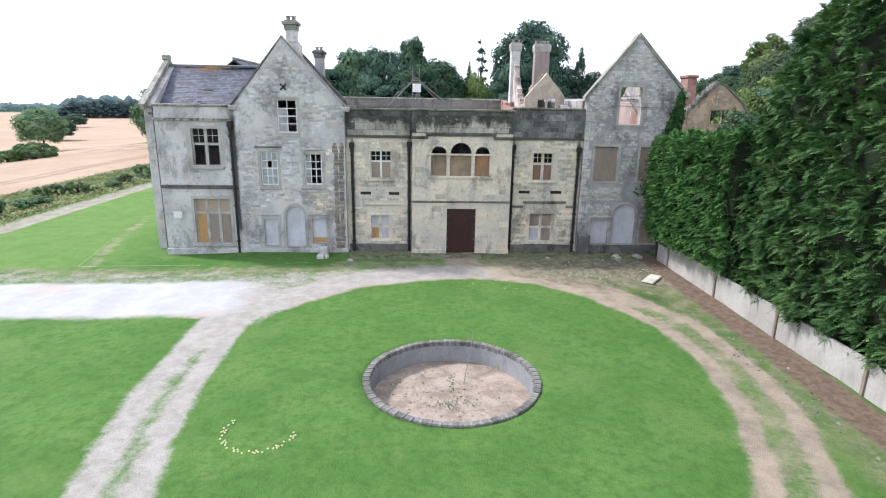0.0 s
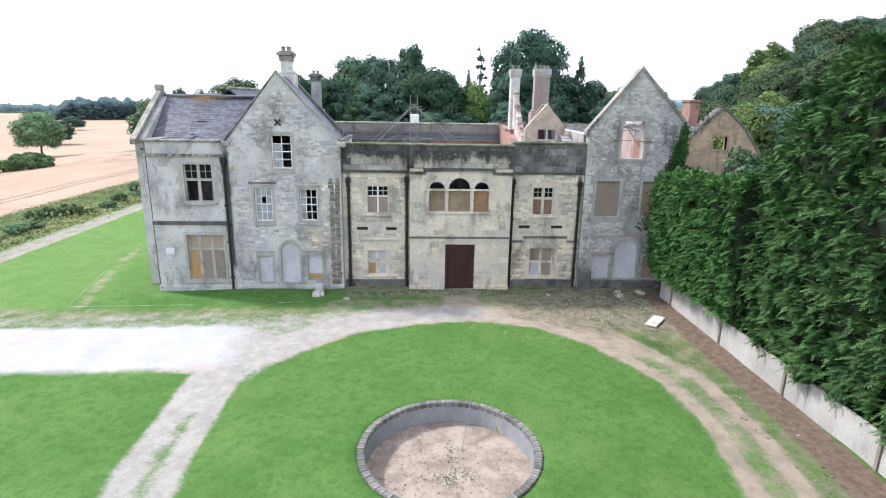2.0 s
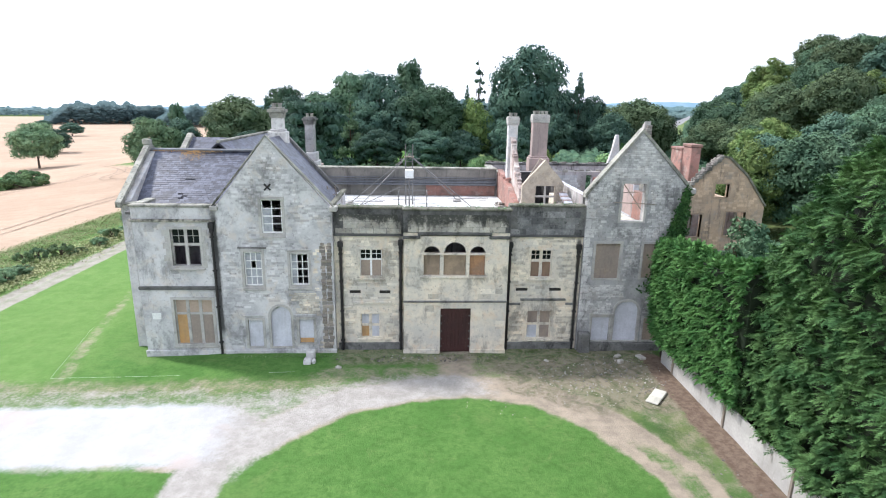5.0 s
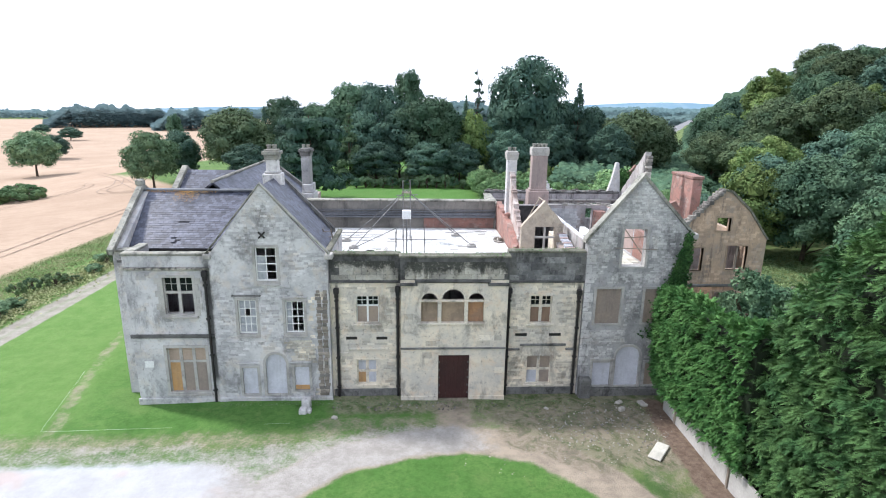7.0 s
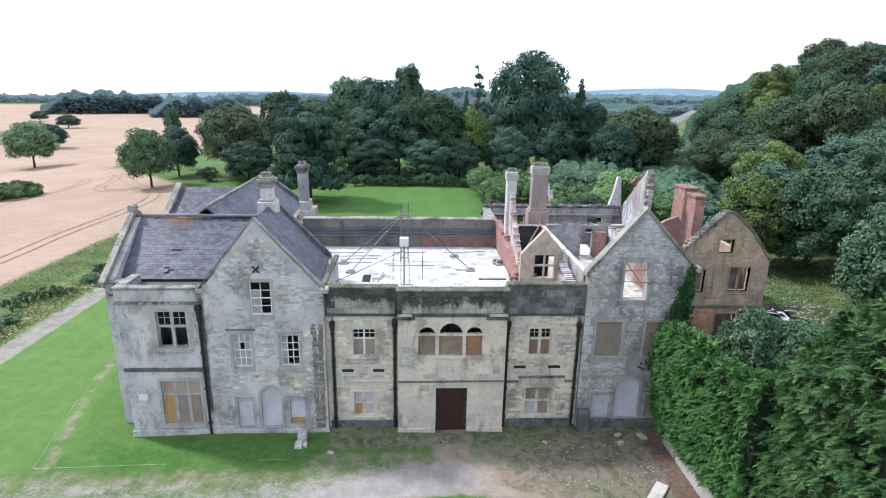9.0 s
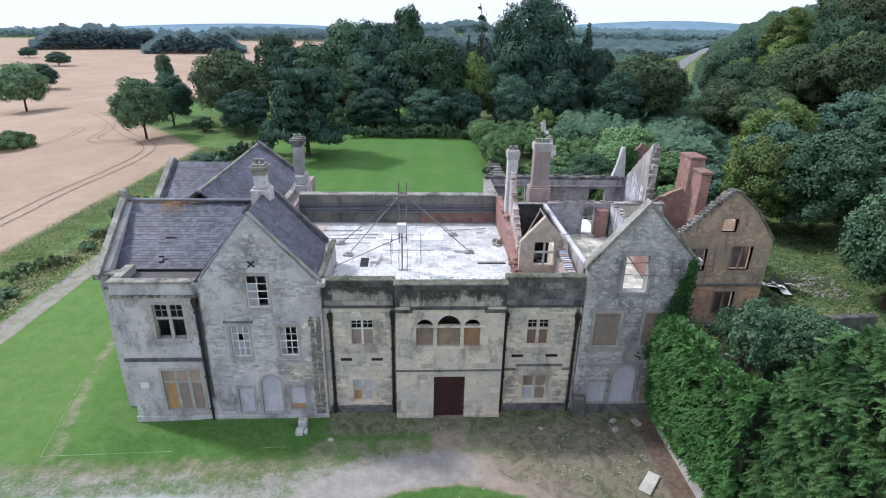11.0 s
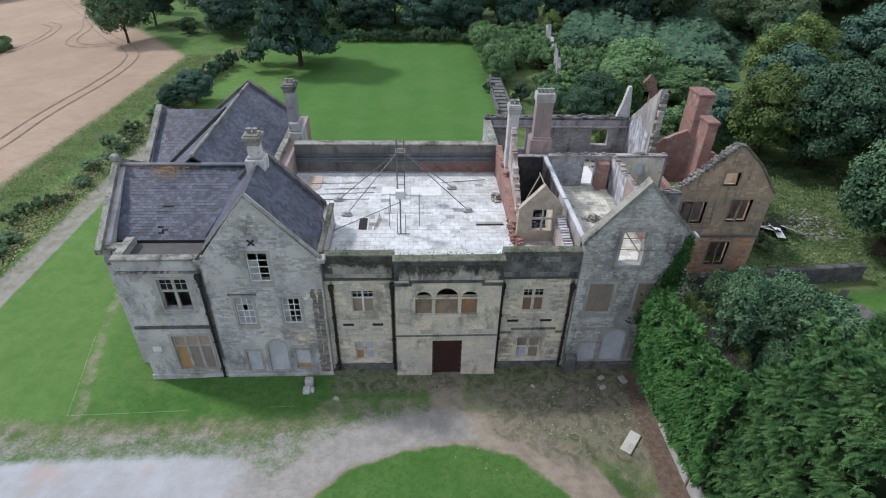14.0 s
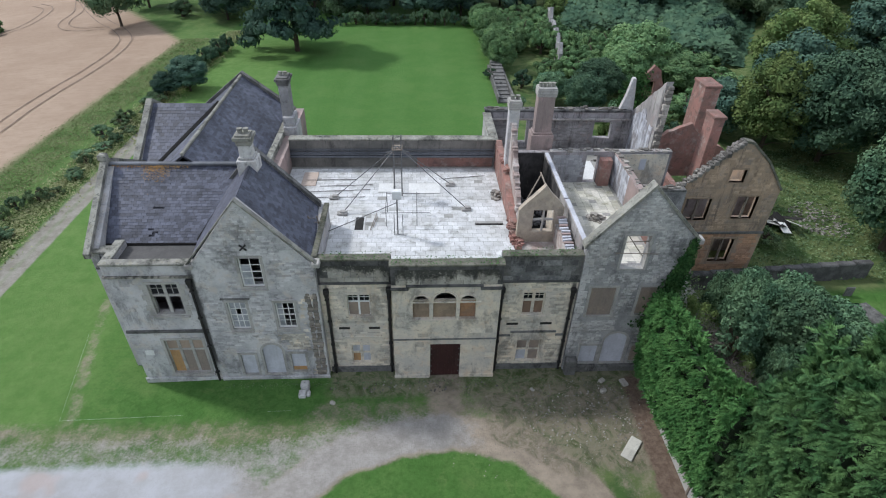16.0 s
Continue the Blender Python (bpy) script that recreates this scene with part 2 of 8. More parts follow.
RUBBLE_D = worn("mossy_dark_rubble", (0.22, 0.205, 0.185), (0.13, 0.12, 0.11), dirt=(0.06, 0.06, 0.045), amount=0.6, spread=0.4)
RUBBLE = worn("loose_rubble", (0.36, 0.335, 0.30), (0.22, 0.205, 0.185), amount=0.4, spread=0.4)
# near-black green: the shade deep in the hedges, painted as colour
INNER_SHADE = worn("hedge_inner_shade", (0.018, 0.030, 0.014), (0.012, 0.020, 0.010), amount=0.2, big=2)
# near-black: paints shade in openings and gaps; also gutters, debris, black sheeting
DARK = worn("shade_and_black_parts", (0.03, 0.028, 0.026), (0.02, 0.019, 0.018), amount=0.2)
BARK = worn("bark", (0.085, 0.065, 0.045), (0.055, 0.045, 0.035), amount=0.4, big=2, depth=0.04)
TWIG = worn("bare_twigs", (0.17, 0.155, 0.135), (0.10, 0.09, 0.08), amount=0.3)
GLASS = Nodes("window_glass")
GLASS.b.inputs["Transmission Weight"].default_value = 0.0
GLASS = GLASS.end((0.010, 0.012, 0.014), 0.15, spec=0.15)


def leaf_material(name, dark, light, spread=0.35, clump=0.5):
    """Foliage: light through the leaf, hue by tree, clump and leaf."""
    n = Nodes(name)
    c = n.mix(n.ramp(n.noise(clump, 3), 0.35, 0.65), dark, light)
    c = n.vary(c, n.island(), spread)
    c = n.vary(c, n.object_random(), 0.25)
    n.end(c, 0.7, spec=0.1)
    tr, mx = n.t.nodes.new("ShaderNodeBsdfTranslucent"), n.t.nodes.new("ShaderNodeMixShader")
    n.t.links.new(c, tr.inputs[0])
    mx.inputs[0].default_value = 0.09
    n.t.links.new(n.b.outputs[0], mx.inputs[1])
    n.t.links.new(tr.outputs[0], mx.inputs[2])
    n.t.links.new(mx.outputs[0], n.t.nodes["Material Output"].inputs[0])
    return n.m


LEAF_HEDGE = leaf_material("bright_conifer_sprays", (0.058, 0.156, 0.046), (0.126, 0.268, 0.082), 0.3, 1.3)
LEAF_CONIFER = leaf_material("deep_conifer_sprays", (0.044, 0.106, 0.040), (0.104, 0.194, 0.068), 0.3, 0.9)
LEAF_BROAD = leaf_material("broad_leaves", (0.050, 0.100, 0.062), (0.092, 0.155, 0.090), 0.18, 0.22)
LEAF_OLIVE = leaf_material("olive_oak_leaves", (0.054, 0.090, 0.050), (0.098, 0.134, 0.068), 0.18, 0.22)
LEAF_PALE = leaf_material("pale_green_leaves", (0.095, 0.165, 0.090), (0.150, 0.225, 0.120), 0.2, 0.4)
LEAF_DARK = leaf_material("dark_broad_leaves", (0.042, 0.086, 0.068), (0.082, 0.142, 0.098), 0.16, 0.22)
LEAF_LIGHT = leaf_material("yellow_green_leaves", (0.092, 0.152, 0.050), (0.160, 0.215, 0.072), 0.2, 0.4)
LEAF_BLUE = leaf_material("soft_green_leaves", (0.105, 0.192, 0.086), (0.172, 0.268, 0.115), 0.2, 0.4)
LEAF_BRAMBLE = leaf_material("bramble_leaves", (0.085, 0.135, 0.066), (0.150, 0.205, 0.095), 0.3, 0.6)
LEAF_ELDER = leaf_material("dusky_green_leaves", (0.066, 0.132, 0.076), (0.126, 0.206, 0.110), 0.3, 0.6)
LEAF_SCRUB = leaf_material("rank_grass", (0.115, 0.170, 0.068), (0.205, 0.235, 0.115), 0.3, 0.5)
LEAF_VERGE = leaf_material("tall_dry_grass", (0.205, 0.245, 0.105), (0.330, 0.335, 0.180), 0.2, 0.5)
# far woods: blue distance haze is mixed into the leaf colours
LEAF_FAR = leaf_material("haze_tinted_far_leaves", (0.078, 0.128, 0.128), (0.105, 0.160, 0.155), 0.08, 0.02)
LEAF_HAZE = leaf_material("haze_tinted_wood_leaves", (0.090, 0.150, 0.160), (0.118, 0.185, 0.188), 0.06, 0.02)
LEAF_IVY = leaf_material("ivy_leaves", (0.034, 0.090, 0.028), (0.072, 0.152, 0.044), 0.35, 1.5)

# ---- mesh helpers ----


def link_part(name, me, material=None, parent=None, label=""):
    ob = new(name, me)
    if material:
        me.materials.append(material)
    if parent:
        ob.parent = parent
    return tagged(ob, label)


APART = {"cornice", "parapet", "coping", "wall", "plinth", "string_course", "roof_slab", "ledge", "wall_patch", "floor_slab", "hatch_curb", "dormer_wall", "chimney_foot", "door_frame", "hinge_plate", "tile_bed", "glazing_bar", "mullion", "rope"}


def islands(bm):
    """The connected pieces of a bmesh, as lists of faces."""
    left, out = set(bm.faces), []
    while left:
        todo, got = [left.pop()], []
        while todo:
            f = todo.pop()
            got.append(f)
            for v in f.verts:
                for g in v.link_faces:
                    if g in left:
                        left.remove(g)
                        todo.append(g)
        out.append(got)
    return out


def part(name, bm, material, parent=None, label=""):
    """Links a bmesh as one mesh object under a thing or a part; what lies apart becomes an object each."""
    bmesh.ops.recalc_face_normals(bm, faces=bm.faces)
    made = None
    groups = islands(bm) if name in APART else []
    if len(groups) > 1:
        for faces in groups:
            verts = list({v for f in faces for v in f.verts})
            num = {v: i for i, v in enumerate(verts)}
            me = bpy.data.meshes.new(name)
            me.from_pydata([tuple(v.co) for v in verts], [], [[num[v] for v in f.verts] for f in faces])
            made = link_part(name, me, material, parent, label)
    else:
        me = bpy.data.meshes.new(name)
        bm.to_mesh(me)
        made = link_part(name, me, material, parent, label)
    bm.free()
    return made


def box(bm, x0, x1, y0, y1, z0, z1, bevel=0.0):
    vs = [bm.verts.new((x, y, z)) for z in (z0, z1) for x, y in ((x0, y0), (x1, y0), (x1, y1), (x0, y1))]
    fs = [bm.faces.new([vs[i] for i in q]) for q in ((3, 2, 1, 0), (4, 5, 6, 7), (0, 1, 5, 4), (1, 2, 6, 5), (2, 3, 7, 6), (3, 0, 4, 7))]
    if bevel:
        bmesh.ops.bevel(bm, geom=list({e for f in fs for e in f.edges}), offset=bevel, segments=1, affect="EDGES", clamp_overlap=True)
    return bm


def boxed(*spans, bevel=0.0):
    bm = bmesh.new()
    for s in spans:
        box(bm, *s, bevel=bevel)
    return bm


def slab(bm, outer, holes, place, thick):
    """A plate with holes: outlines in (u, v), place(u, v, w) with w from 0 to thick."""
    loops = [[Vector((u, v, 0)) for u, v in loop] for loop in (outer, *holes)]
    flat = [p for loop in loops for p in loop]
    tris = mathutils_geometry.tessellate_polygon(loops)
    front = [bm.verts.new(place(p.x, p.y, 0)) for p in flat]
    back = [bm.verts.new(place(p.x, p.y, thick)) for p in flat]
    for a, b, c in tris:
        for vs in ((front[a], front[b], front[c]), (back[c], back[b], back[a])):
            try:
                bm.faces.new(vs)
            except ValueError:
                pass
    start = 0
    for loop in loops:
        n = len(loop)
        for i in range(n):
            a, b = start + i, start + (i + 1) % n
            bm.faces.new((front[a], front[b], back[b], back[a]))
        start += n
    return bm


def facing(y):
    """A wall whose face is at y and looks towards -y: u is x, v is z."""
    return lambda u, v, w: (u, y + w, v)


def sideways(x):
    """A wall whose face is at x and looks towards -x: u is y, v is z."""
    return lambda u, v, w: (x + w, u, v)


def rect(x0, x1, z0, z1):
    return [(x0, z0), (x1, z0), (x1, z1), (x0, z1)]


def arch(x0, x1, z0, spring, rise, steps=10):
    c, r = (x0 + x1) / 2, (x1 - x0) / 2
    return [(x0, z0), (x1, z0)] + [(c + r * math.cos(math.pi * i / steps), spring + rise * math.sin(math.pi * i / steps)) for i in range(steps + 1)]


def tube(bm, a, b, r, sides=6, r2=None):
    a, b = Vector(a), Vector(b)
    q = (b - a).to_track_quat("Z", "Y")
    rings = [[bm.verts.new(p + q @ Vector((rr * math.cos(6.2832 * i / sides), rr * math.sin(6.2832 * i / sides), 0))) for i in range(sides)] for p, rr in ((a, r), (b, r if r2 is None else r2))]
    for i in range(sides):
        j = (i + 1) % sides
        bm.faces.new((rings[0][i], rings[0][j], rings[1][j], rings[1][i]))
    bm.faces.new(rings[0][::-1])
    bm.faces.new(rings[1])
    return bm


def tubes(*runs, sides=6):
    bm = bmesh.new()
    for a, b, r in runs:
        tube(bm, a, b, r, sides)
    return bm


def thing(name, label, category, group="", kind="", at=(0, 0, 0)):
    ob = new(name)
    ob.empty_display_size = 0.5
    ob.location = at
    return tagged(ob, label, category, group, kind)


def quads_mesh(name, verts, faces_of=4, material=None):
    """A mesh of loose quads or triangles from an array (count, corners, 3)."""
    verts = np.asarray(verts, np.float32)
    n, k = verts.shape[0], verts.shape[1]
    me = bpy.data.meshes.new(name)
    me.vertices.add(n * k)
    me.vertices.foreach_set("co", verts.reshape(-1))
    me.loops.add(n * k)
    me.loops.foreach_set("vertex_index", np.arange(n * k, dtype=np.int32))
    me.polygons.add(n)
    me.polygons.foreach_set("loop_start", np.arange(0, n * k, k, dtype=np.int32))
    me.polygons.foreach_set("loop_total", np.full(n, k, np.int32))
    me.update(calc_edges=True)
    if material:
        me.materials.append(material)
    return me


def box_array(spans):
    """Many boxes as one array of quads: rows x0 x1 y0 y1 z0 z1."""
    s = np.asarray(spans, np.float32)
    c = np.stack([s[:, [i, 2 + j, 4 + k]] for k in (0, 1) for i, j in ((0, 0), (1, 0), (1, 1), (0, 1))], 1)
    faces = np.array(((3, 2, 1, 0), (4, 5, 6, 7), (0, 1, 5, 4), (1, 2, 6, 5), (2, 3, 7, 6), (3, 0, 4, 7)))
    return c, faces


def boxes_mesh(name, spans, material, turn=None):
    """Many loose boxes joined in one mesh; each box is an island of its own."""
    c, faces = box_array(spans)
    n = len(c)
    me = bpy.data.meshes.new(name)
    v = c.reshape(-1, 3)
    if turn is not None:
        v = turn(v)
    f = (faces[None] + (np.arange(n) * 8)[:, None, None]).reshape(-1, 4)
    me.vertices.add(len(v))
    me.vertices.foreach_set("co", np.ascontiguousarray(v, np.float32).reshape(-1))
    me.loops.add(f.size)
    me.loops.foreach_set("vertex_index", f.reshape(-1).astype(np.int32))
    me.polygons.add(len(f))
    me.polygons.foreach_set("loop_start", np.arange(0, f.size, 4, dtype=np.int32))
    me.polygons.foreach_set("loop_total", np.full(len(f), 4, np.int32))
    me.polygons.foreach_set("use_smooth", np.zeros(len(f), bool))
    me.update(calc_edges=True)
    me.materials.append(material)
    return me


# ---- ground ----
POND, POND_R = (-1.55, -16.6), 3.12


def rise(x, y):
    """Height of the land: level round the house, falling to the fields, rising to the wooded bank."""
    x, y = np.asarray(x, float), np.asarray(y, float)
    s = np.clip((-x - 36) / 130, 0, 1)
    far = np.clip((np.hypot(x, y) - 150) / 900, 0, 1)
    bank = np.clip((x - 34) / 90, 0, 1)
    left = -12.0 * s * s * (3 - 2 * s) - 6.0 * far * (x < 60)
    reach = np.hypot(x, y)
    left = left - 110.0 * np.clip((reach - 2000) / 1500, 0, 1)
    bank = bank * (1 - 0.8 * np.clip((reach - 300) / 400, 0, 1)) * np.clip((np.degrees(np.arctan2(x + 2, y + 28)) - 22) / 11, 0, 1)
    left = left - 42.0 * np.clip((np.hypot(x, y) - 950) / 2500, 0, 1) * np.clip(-x / 600, 0, 1)
    return left + 24.0 * bank * bank * (3 - 2 * bank) * np.clip((y + 60) / 60, 0, 1) - 0.22 * np.clip((-x - 13) / 4, 0, 1)
def segment_distance(x, y, pts, closed=False):
    d = np.full(np.shape(x), 1e9)
    for (ax, ay), (bx, by) in zip(pts, pts[1:] + (pts[:1] if closed else [])):
        ux, uy = bx - ax, by - ay
        k = np.clip(((x - ax) * ux + (y - ay) * uy) / (ux * ux + uy * uy + 1e-9), 0, 1)
        d = np.minimum(d, np.hypot(x - ax - k * ux, y - ay - k * uy))
    return d


def inside(x, y, pts):
    hit = np.zeros(np.shape(x), bool)
    for (ax, ay), (bx, by) in zip(pts, pts[1:] + pts[:1]):
        hit ^= ((ay > y) != (by > y)) & (x < (bx - ax) * (y - ay) / (by - ay + 1e-12) + ax)
    return hit


def soft(v, lo, hi):
    k = np.clip((v - lo) / (hi - lo), 0, 1)
    return k * k * (3 - 2 * k)


LAWN = [(-6, -60), (-7.2, -32), (-9.1, -22.5), (-9.5, -20.7), (-9.8, -18.2), (-10.0, -15.7), (-9.9, -13.1), (-9.3, -10.9), (-8.0, -8.9), (-5.6, -6.7), (-2.5, -5.6), (0.4, -5.25), (3.6, -6.1),
        (6.0, -8.5), (7.1, -11.8), (7.3, -15.1), (6.8, -18.6), (6.0, -21.3), (5.3, -22.9), (2.5, -27), (0, -32), (-2, -60)]


def spacing(parts):
    out = [parts[0][0]]
    for a, b, step in parts:
        n = max(1, round((b - a) / step))
        out += list(np.linspace(a, b, n + 1)[1:])
    return np.array(out)


def build_ground():
    near_x = spacing([(-100, -60, 0.9), (-60, -34, 0.8), (-34, 14, 0.28), (14, 40, 0.8), (40, 130, 5)])
    near_y = spacing([(-60, -32, 2.0), (-32, 1, 0.3), (1, 90, 0.9), (90, 125, 1.4), (125, 160, 5)])
    gx = np.concatenate([-np.geomspace(4500, 107, 30), near_x, np.geomspace(140, 4500, 16)])
    gy = np.concatenate([-np.geomspace(2500, 66, 12), near_y, np.geomspace(170, 4500, 26)])
    X, Y = np.meshgrid(gx, gy)
    # the basin's edge in the ground follows the round wall
    r, lip = np.hypot(X - POND[0], Y - POND[1]), POND_R - 0.13
    snap = np.where((r < lip) & (r > lip - 0.3), lip - 0.07, np.where((r >= lip) & (r < lip + 0.3), lip + 0.07, r))
    X, Y = POND[0] + (X - POND[0]) * snap / np.maximum(r, 1e-6), POND[1] + (Y - POND[1]) * snap / np.maximum(r, 1e-6)
    r = snap
    Z = rise(X, Y)
    Z = np.where(r < lip, -0.82, Z)
    rough = np.array([noise.noise((a * 0.5, b * 0.5, 0)) for a, b in zip(X.ravel(), Y.ravel())]).reshape(X.shape)
    Z = Z + 0.05 * rough * (r > POND_R + 0.5)
    inlawn = inside(X, Y, LAWN)
    edge = segment_distance(X, Y, LAWN[:-1]) * np.where(inlawn, -1, 1)
    # white gravel: the drive and the branch beside the lawn
    drive = segment_distance(X, Y, [(-80, -12.2), (-30, -8.4), (-20, -8.0), (-15.5, -8.0), (-11.8, -8.4)])
    drive = 1 - soft(drive, 1.75, 3.3)
    branch = 1 - soft(segment_distance(X, Y, [(-11.2, -9.6), (-11.05, -15), (-11.0, -17.6), (-10.6, -20.6), (-10.2, -22.5), (-8.2, -32), (-7, -60)]), 0.85, 1.45)
    hump = soft(np.abs(segment_distance(X, Y, [(-11.05, -14.5), (-11.0, -17.6), (-10.6, -20.6), (-10.2, -22.5), (-8.2, -32), (-7, -60)])), 0.08, 0.45)
    gravel = drive * soft(edge, -0.4, 0.3) * (1 - 0.7 * soft(X, -13.0, -10.2))
    grit = np.maximum(0.95 * branch * (0.5 + 0.5 * hump), drive * soft(X, -15, -12)) * soft(edge, -0.5, 0.4)
    grit = np.maximum(grit, soft(edge, -0.4, 0.5) * (1 - soft(edge, 1.6, 3.4)) * soft(X, -13, -10) * (1 - soft(X, -1, 4)) * soft(Y, -13, -9.5))
    grit = np.maximum(grit, 0.5 * (1 - soft(segment_distance(X, Y, [(-60, -6.6), (-26, -4.7), (-14, -4.9)]), 0.5, 1.5)))
    # bare earth: the forecourt and the track round the lawn
    ring = soft(edge, -0.5, 0.3) * (1 - soft(edge, 1.9, 2.9)) * soft(X, -12.5, -10.5) * soft(Y, -11.5, -8.5)
    track = segment_distance(X, Y, [(3.5, -4.6), (7.0, -7.8), (8.8, -11.8), (9.0, -15.5), (8.5, -19.0), (7.0, -22.8), (5.0, -26), (1.5, -31), (0, -60)])
    ruts = np.exp(-((track - 0.75) / 0.38) ** 2)
    dirt = np.maximum(ring * 0.9, np.maximum(ruts, 0.43 * (1 - soft(track, 0.8, 1.8))) * (Y < -5))
    dirt = np.maximum(dirt, (1 - soft(segment_distance(X, Y, [(0, -3.4), (0.0, 0.5)]), 0.6, 1.7)) * 0.7)
    dirt = np.maximum(dirt, 0.50 * (1 - soft(segment_distance(X, Y, [(2.5, -2.8), (11.5, -2.8), (11.2, -5.5)]), 1.2, 3.0)))
    dirt = np.maximum(dirt, 0.42 * (1 - soft(segment_distance(X, Y, [(-7, -3.2), (3, -3.2)]), 0.9, 2.2)))
    dirt = np.maximum(dirt, 0.40 * (1 - soft(segment_distance(X, Y, [(-30, -3.6), (-13, -3.9), (-5, -4.2)]), 0.3, 1.9)))
    grit = np.maximum(grit, 0.62 * (1 - soft(segment_distance(X, Y, [(-12, -6.2), (-8, -5.6), (-3, -4.2)]), 0.8, 2.4)) * soft(edge, -0.3, 0.4))
    dirt = np.maximum(dirt, 0.40 * (1 - soft(segment_distance(X, Y, [(-21.6, -3.4), (-23.5, 4), (-25, 12)]), 0.2, 0.7)))
    dirt = np.maximum(dirt, 0.36 * (1 - soft(segment_distance(X, Y, [(8.2, -4.6), (10.4, -8.0), (10.6, -14), (10.2, -22)]), 0.7, 1.9)))
    dirt = np.maximum(dirt, (r < POND_R - 0.3) * 1.0)
    dirt = np.maximum(dirt, 0.75 * (1 - soft(np.hypot((X + 13.0) / 1.3, (Y + 10.75) / 0.35), 0.5, 1.2)))
    soil = (1 - soft(segment_distance(X, Y, [(11.9, -1), (11.7, -8), (11.6, -14), (11.3, -20), (11, -40)]), 0.4, 1.15)) * 0.95
    way = segment_distance(X, Y, [(-33.5, -60), (-33.4, 0), (-33.1, 12), (-33.0, 22), (-32.9, 36), (-31.6, 56), (-31.0, 80), (-30.5, 86)])
    lane = (1 - soft(way, 0.85, 1.35)) * (0.6 + 0.4 * np.exp(-((way - 0.65) / 0.35) ** 2)) * (1 - 0.7 * soft(Y, 36, 52))
    limit = -43.7 + 0.055 * np.clip(Y - 30, 0, 45) - 0.75 * np.maximum(0, Y - 74.5)
    limit = np.where(Y > 150, np.minimum(-35.0, -98 + (Y - 150) * 1.3), limit)
    field = soft(limit - X, -0.6, 0.6) * (X < -30) * (Y < 1100)
    stubble = (np.abs(Y - 620) < 60) * (X > 180) * (X < 420)
    field = np.maximum(field, stubble * 1.0)
    mow = soft(X, -29, -26) * (1 - soft(X, 8, 10)) * soft(Y, 21, 23) * (1 - soft(Y, 82, 84))
    court = soft(X, 1.0, 3.5) * (1 - soft(X, 12.0, 12.8)) * soft(Y, -8.5, -5.5) * (Y < 0.8) * soft(edge, 0.2, 1.2)
    court = np.maximum(court, 0.8 * soft(Y, -2.6, -1.0) * (Y < 0.9) * soft(X, -8.5, -6.5) * (1 - soft(X, 12, 12.8)))
    dull = soft(X, 2.5, 6) * soft(Y, -12, -8) * (1 - soft(X, 13, 14)) * soft(edge, 0, 1) * 0.8 * (Y < 1) + 0.55 * soft(X, 8.5, 10) * (Y < -8) * soft(edge, 0, 1) * (X < 13)
    dull = np.maximum(dull, 0.5 * soft(Y, -6.2, -4.8) * (1 - soft(Y, -3.6, -2.6)) * (X < -8) * (X > -30))
    rank = np.maximum(0.5 * soft(-X, 34.2, 35), soft(X, 9, 12) * soft(Y, 1, 6)) * (1 - field)
    rank = np.where((X > 26.5) & (X < 36) & (Y > -4) & (Y < 7.8), 0.0, rank)
    strip = soft(-X, 37.6, 38.6) * (1 - soft(-X, 42.0, 42.8)) * (Y > -20) * (Y < 84)
    rank = np.where(strip > 0, rank * (1 - 0.2 * strip), rank)
    worn_rut = strip * np.exp(-((np.abs(X + 40.2) - 0.8) / 0.35) ** 2)
    dirt = np.maximum(dirt, 0.42 * worn_rut)
    rank = np.maximum(rank, dull)
    dry = 0.55 * soft(-X, 19, 24) * soft(Y, -4.5, -2.5) * (1 - soft(-X, 42.6, 43.6)) * (1 - soft(Y, 70, 90))
    me = bpy.data.meshes.new("ground")
    ny, nx = X.shape
    me.vertices.add(nx * ny)
    me.vertices.foreach_set("co", np.stack([X, Y, Z], -1).astype(np.float32).reshape(-1))
    i = np.arange(nx * ny).reshape(ny, nx)
    f = np.stack([i[:-1, :-1], i[:-1, 1:], i[1:, 1:], i[1:, :-1]], -1).reshape(-1, 4)
    me.loops.add(f.size)
    me.loops.foreach_set("vertex_index", f.reshape(-1).astype(np.int32))
    me.polygons.add(len(f))
    me.polygons.foreach_set("loop_start", np.arange(0, f.size, 4, dtype=np.int32))
    me.polygons.foreach_set("loop_total", np.full(len(f), 4, np.int32))
    me.polygons.foreach_set("use_smooth", np.ones(len(f), bool))
    me.update(calc_edges=True)
    for key, value in dict(gravel=gravel, grit=grit, dirt=dirt, soil=soil, field=field, lane=lane, court=court, rank=rank, mow=mow, dry=dry).items():
        me.attributes.new(key, "FLOAT", "POINT").data.foreach_set("value", value.astype(np.float32).reshape(-1))
    n = Nodes("ground_cover")
    fine, mid = n.noise(7, 8, 0.75), n.noise(1.1, 6, 0.7)
    grass = n.mix(n.ramp(n.noise(0.35, 5, 0.65), 0.35, 0.65), (0.078, 0.175, 0.040), (0.112, 0.215, 0.056))
    grass = n.mix(n.ramp(n.noise(0.8, 6, 0.7, distort=0.6), 0.52, 0.75, 0, 0.55), grass, (0.175, 0.235, 0.085))
    grass = n.mix(n.ramp(n.noise(2.6, 6, 0.75), 0.42, 0.66, 0, 0.7), grass, (0.052, 0.120, 0.026))
    grass = n.mix(n.ramp(n.noise(0.13, 3), 0.52, 0.62, 0, 0.35), grass, (0.165, 0.240, 0.080))
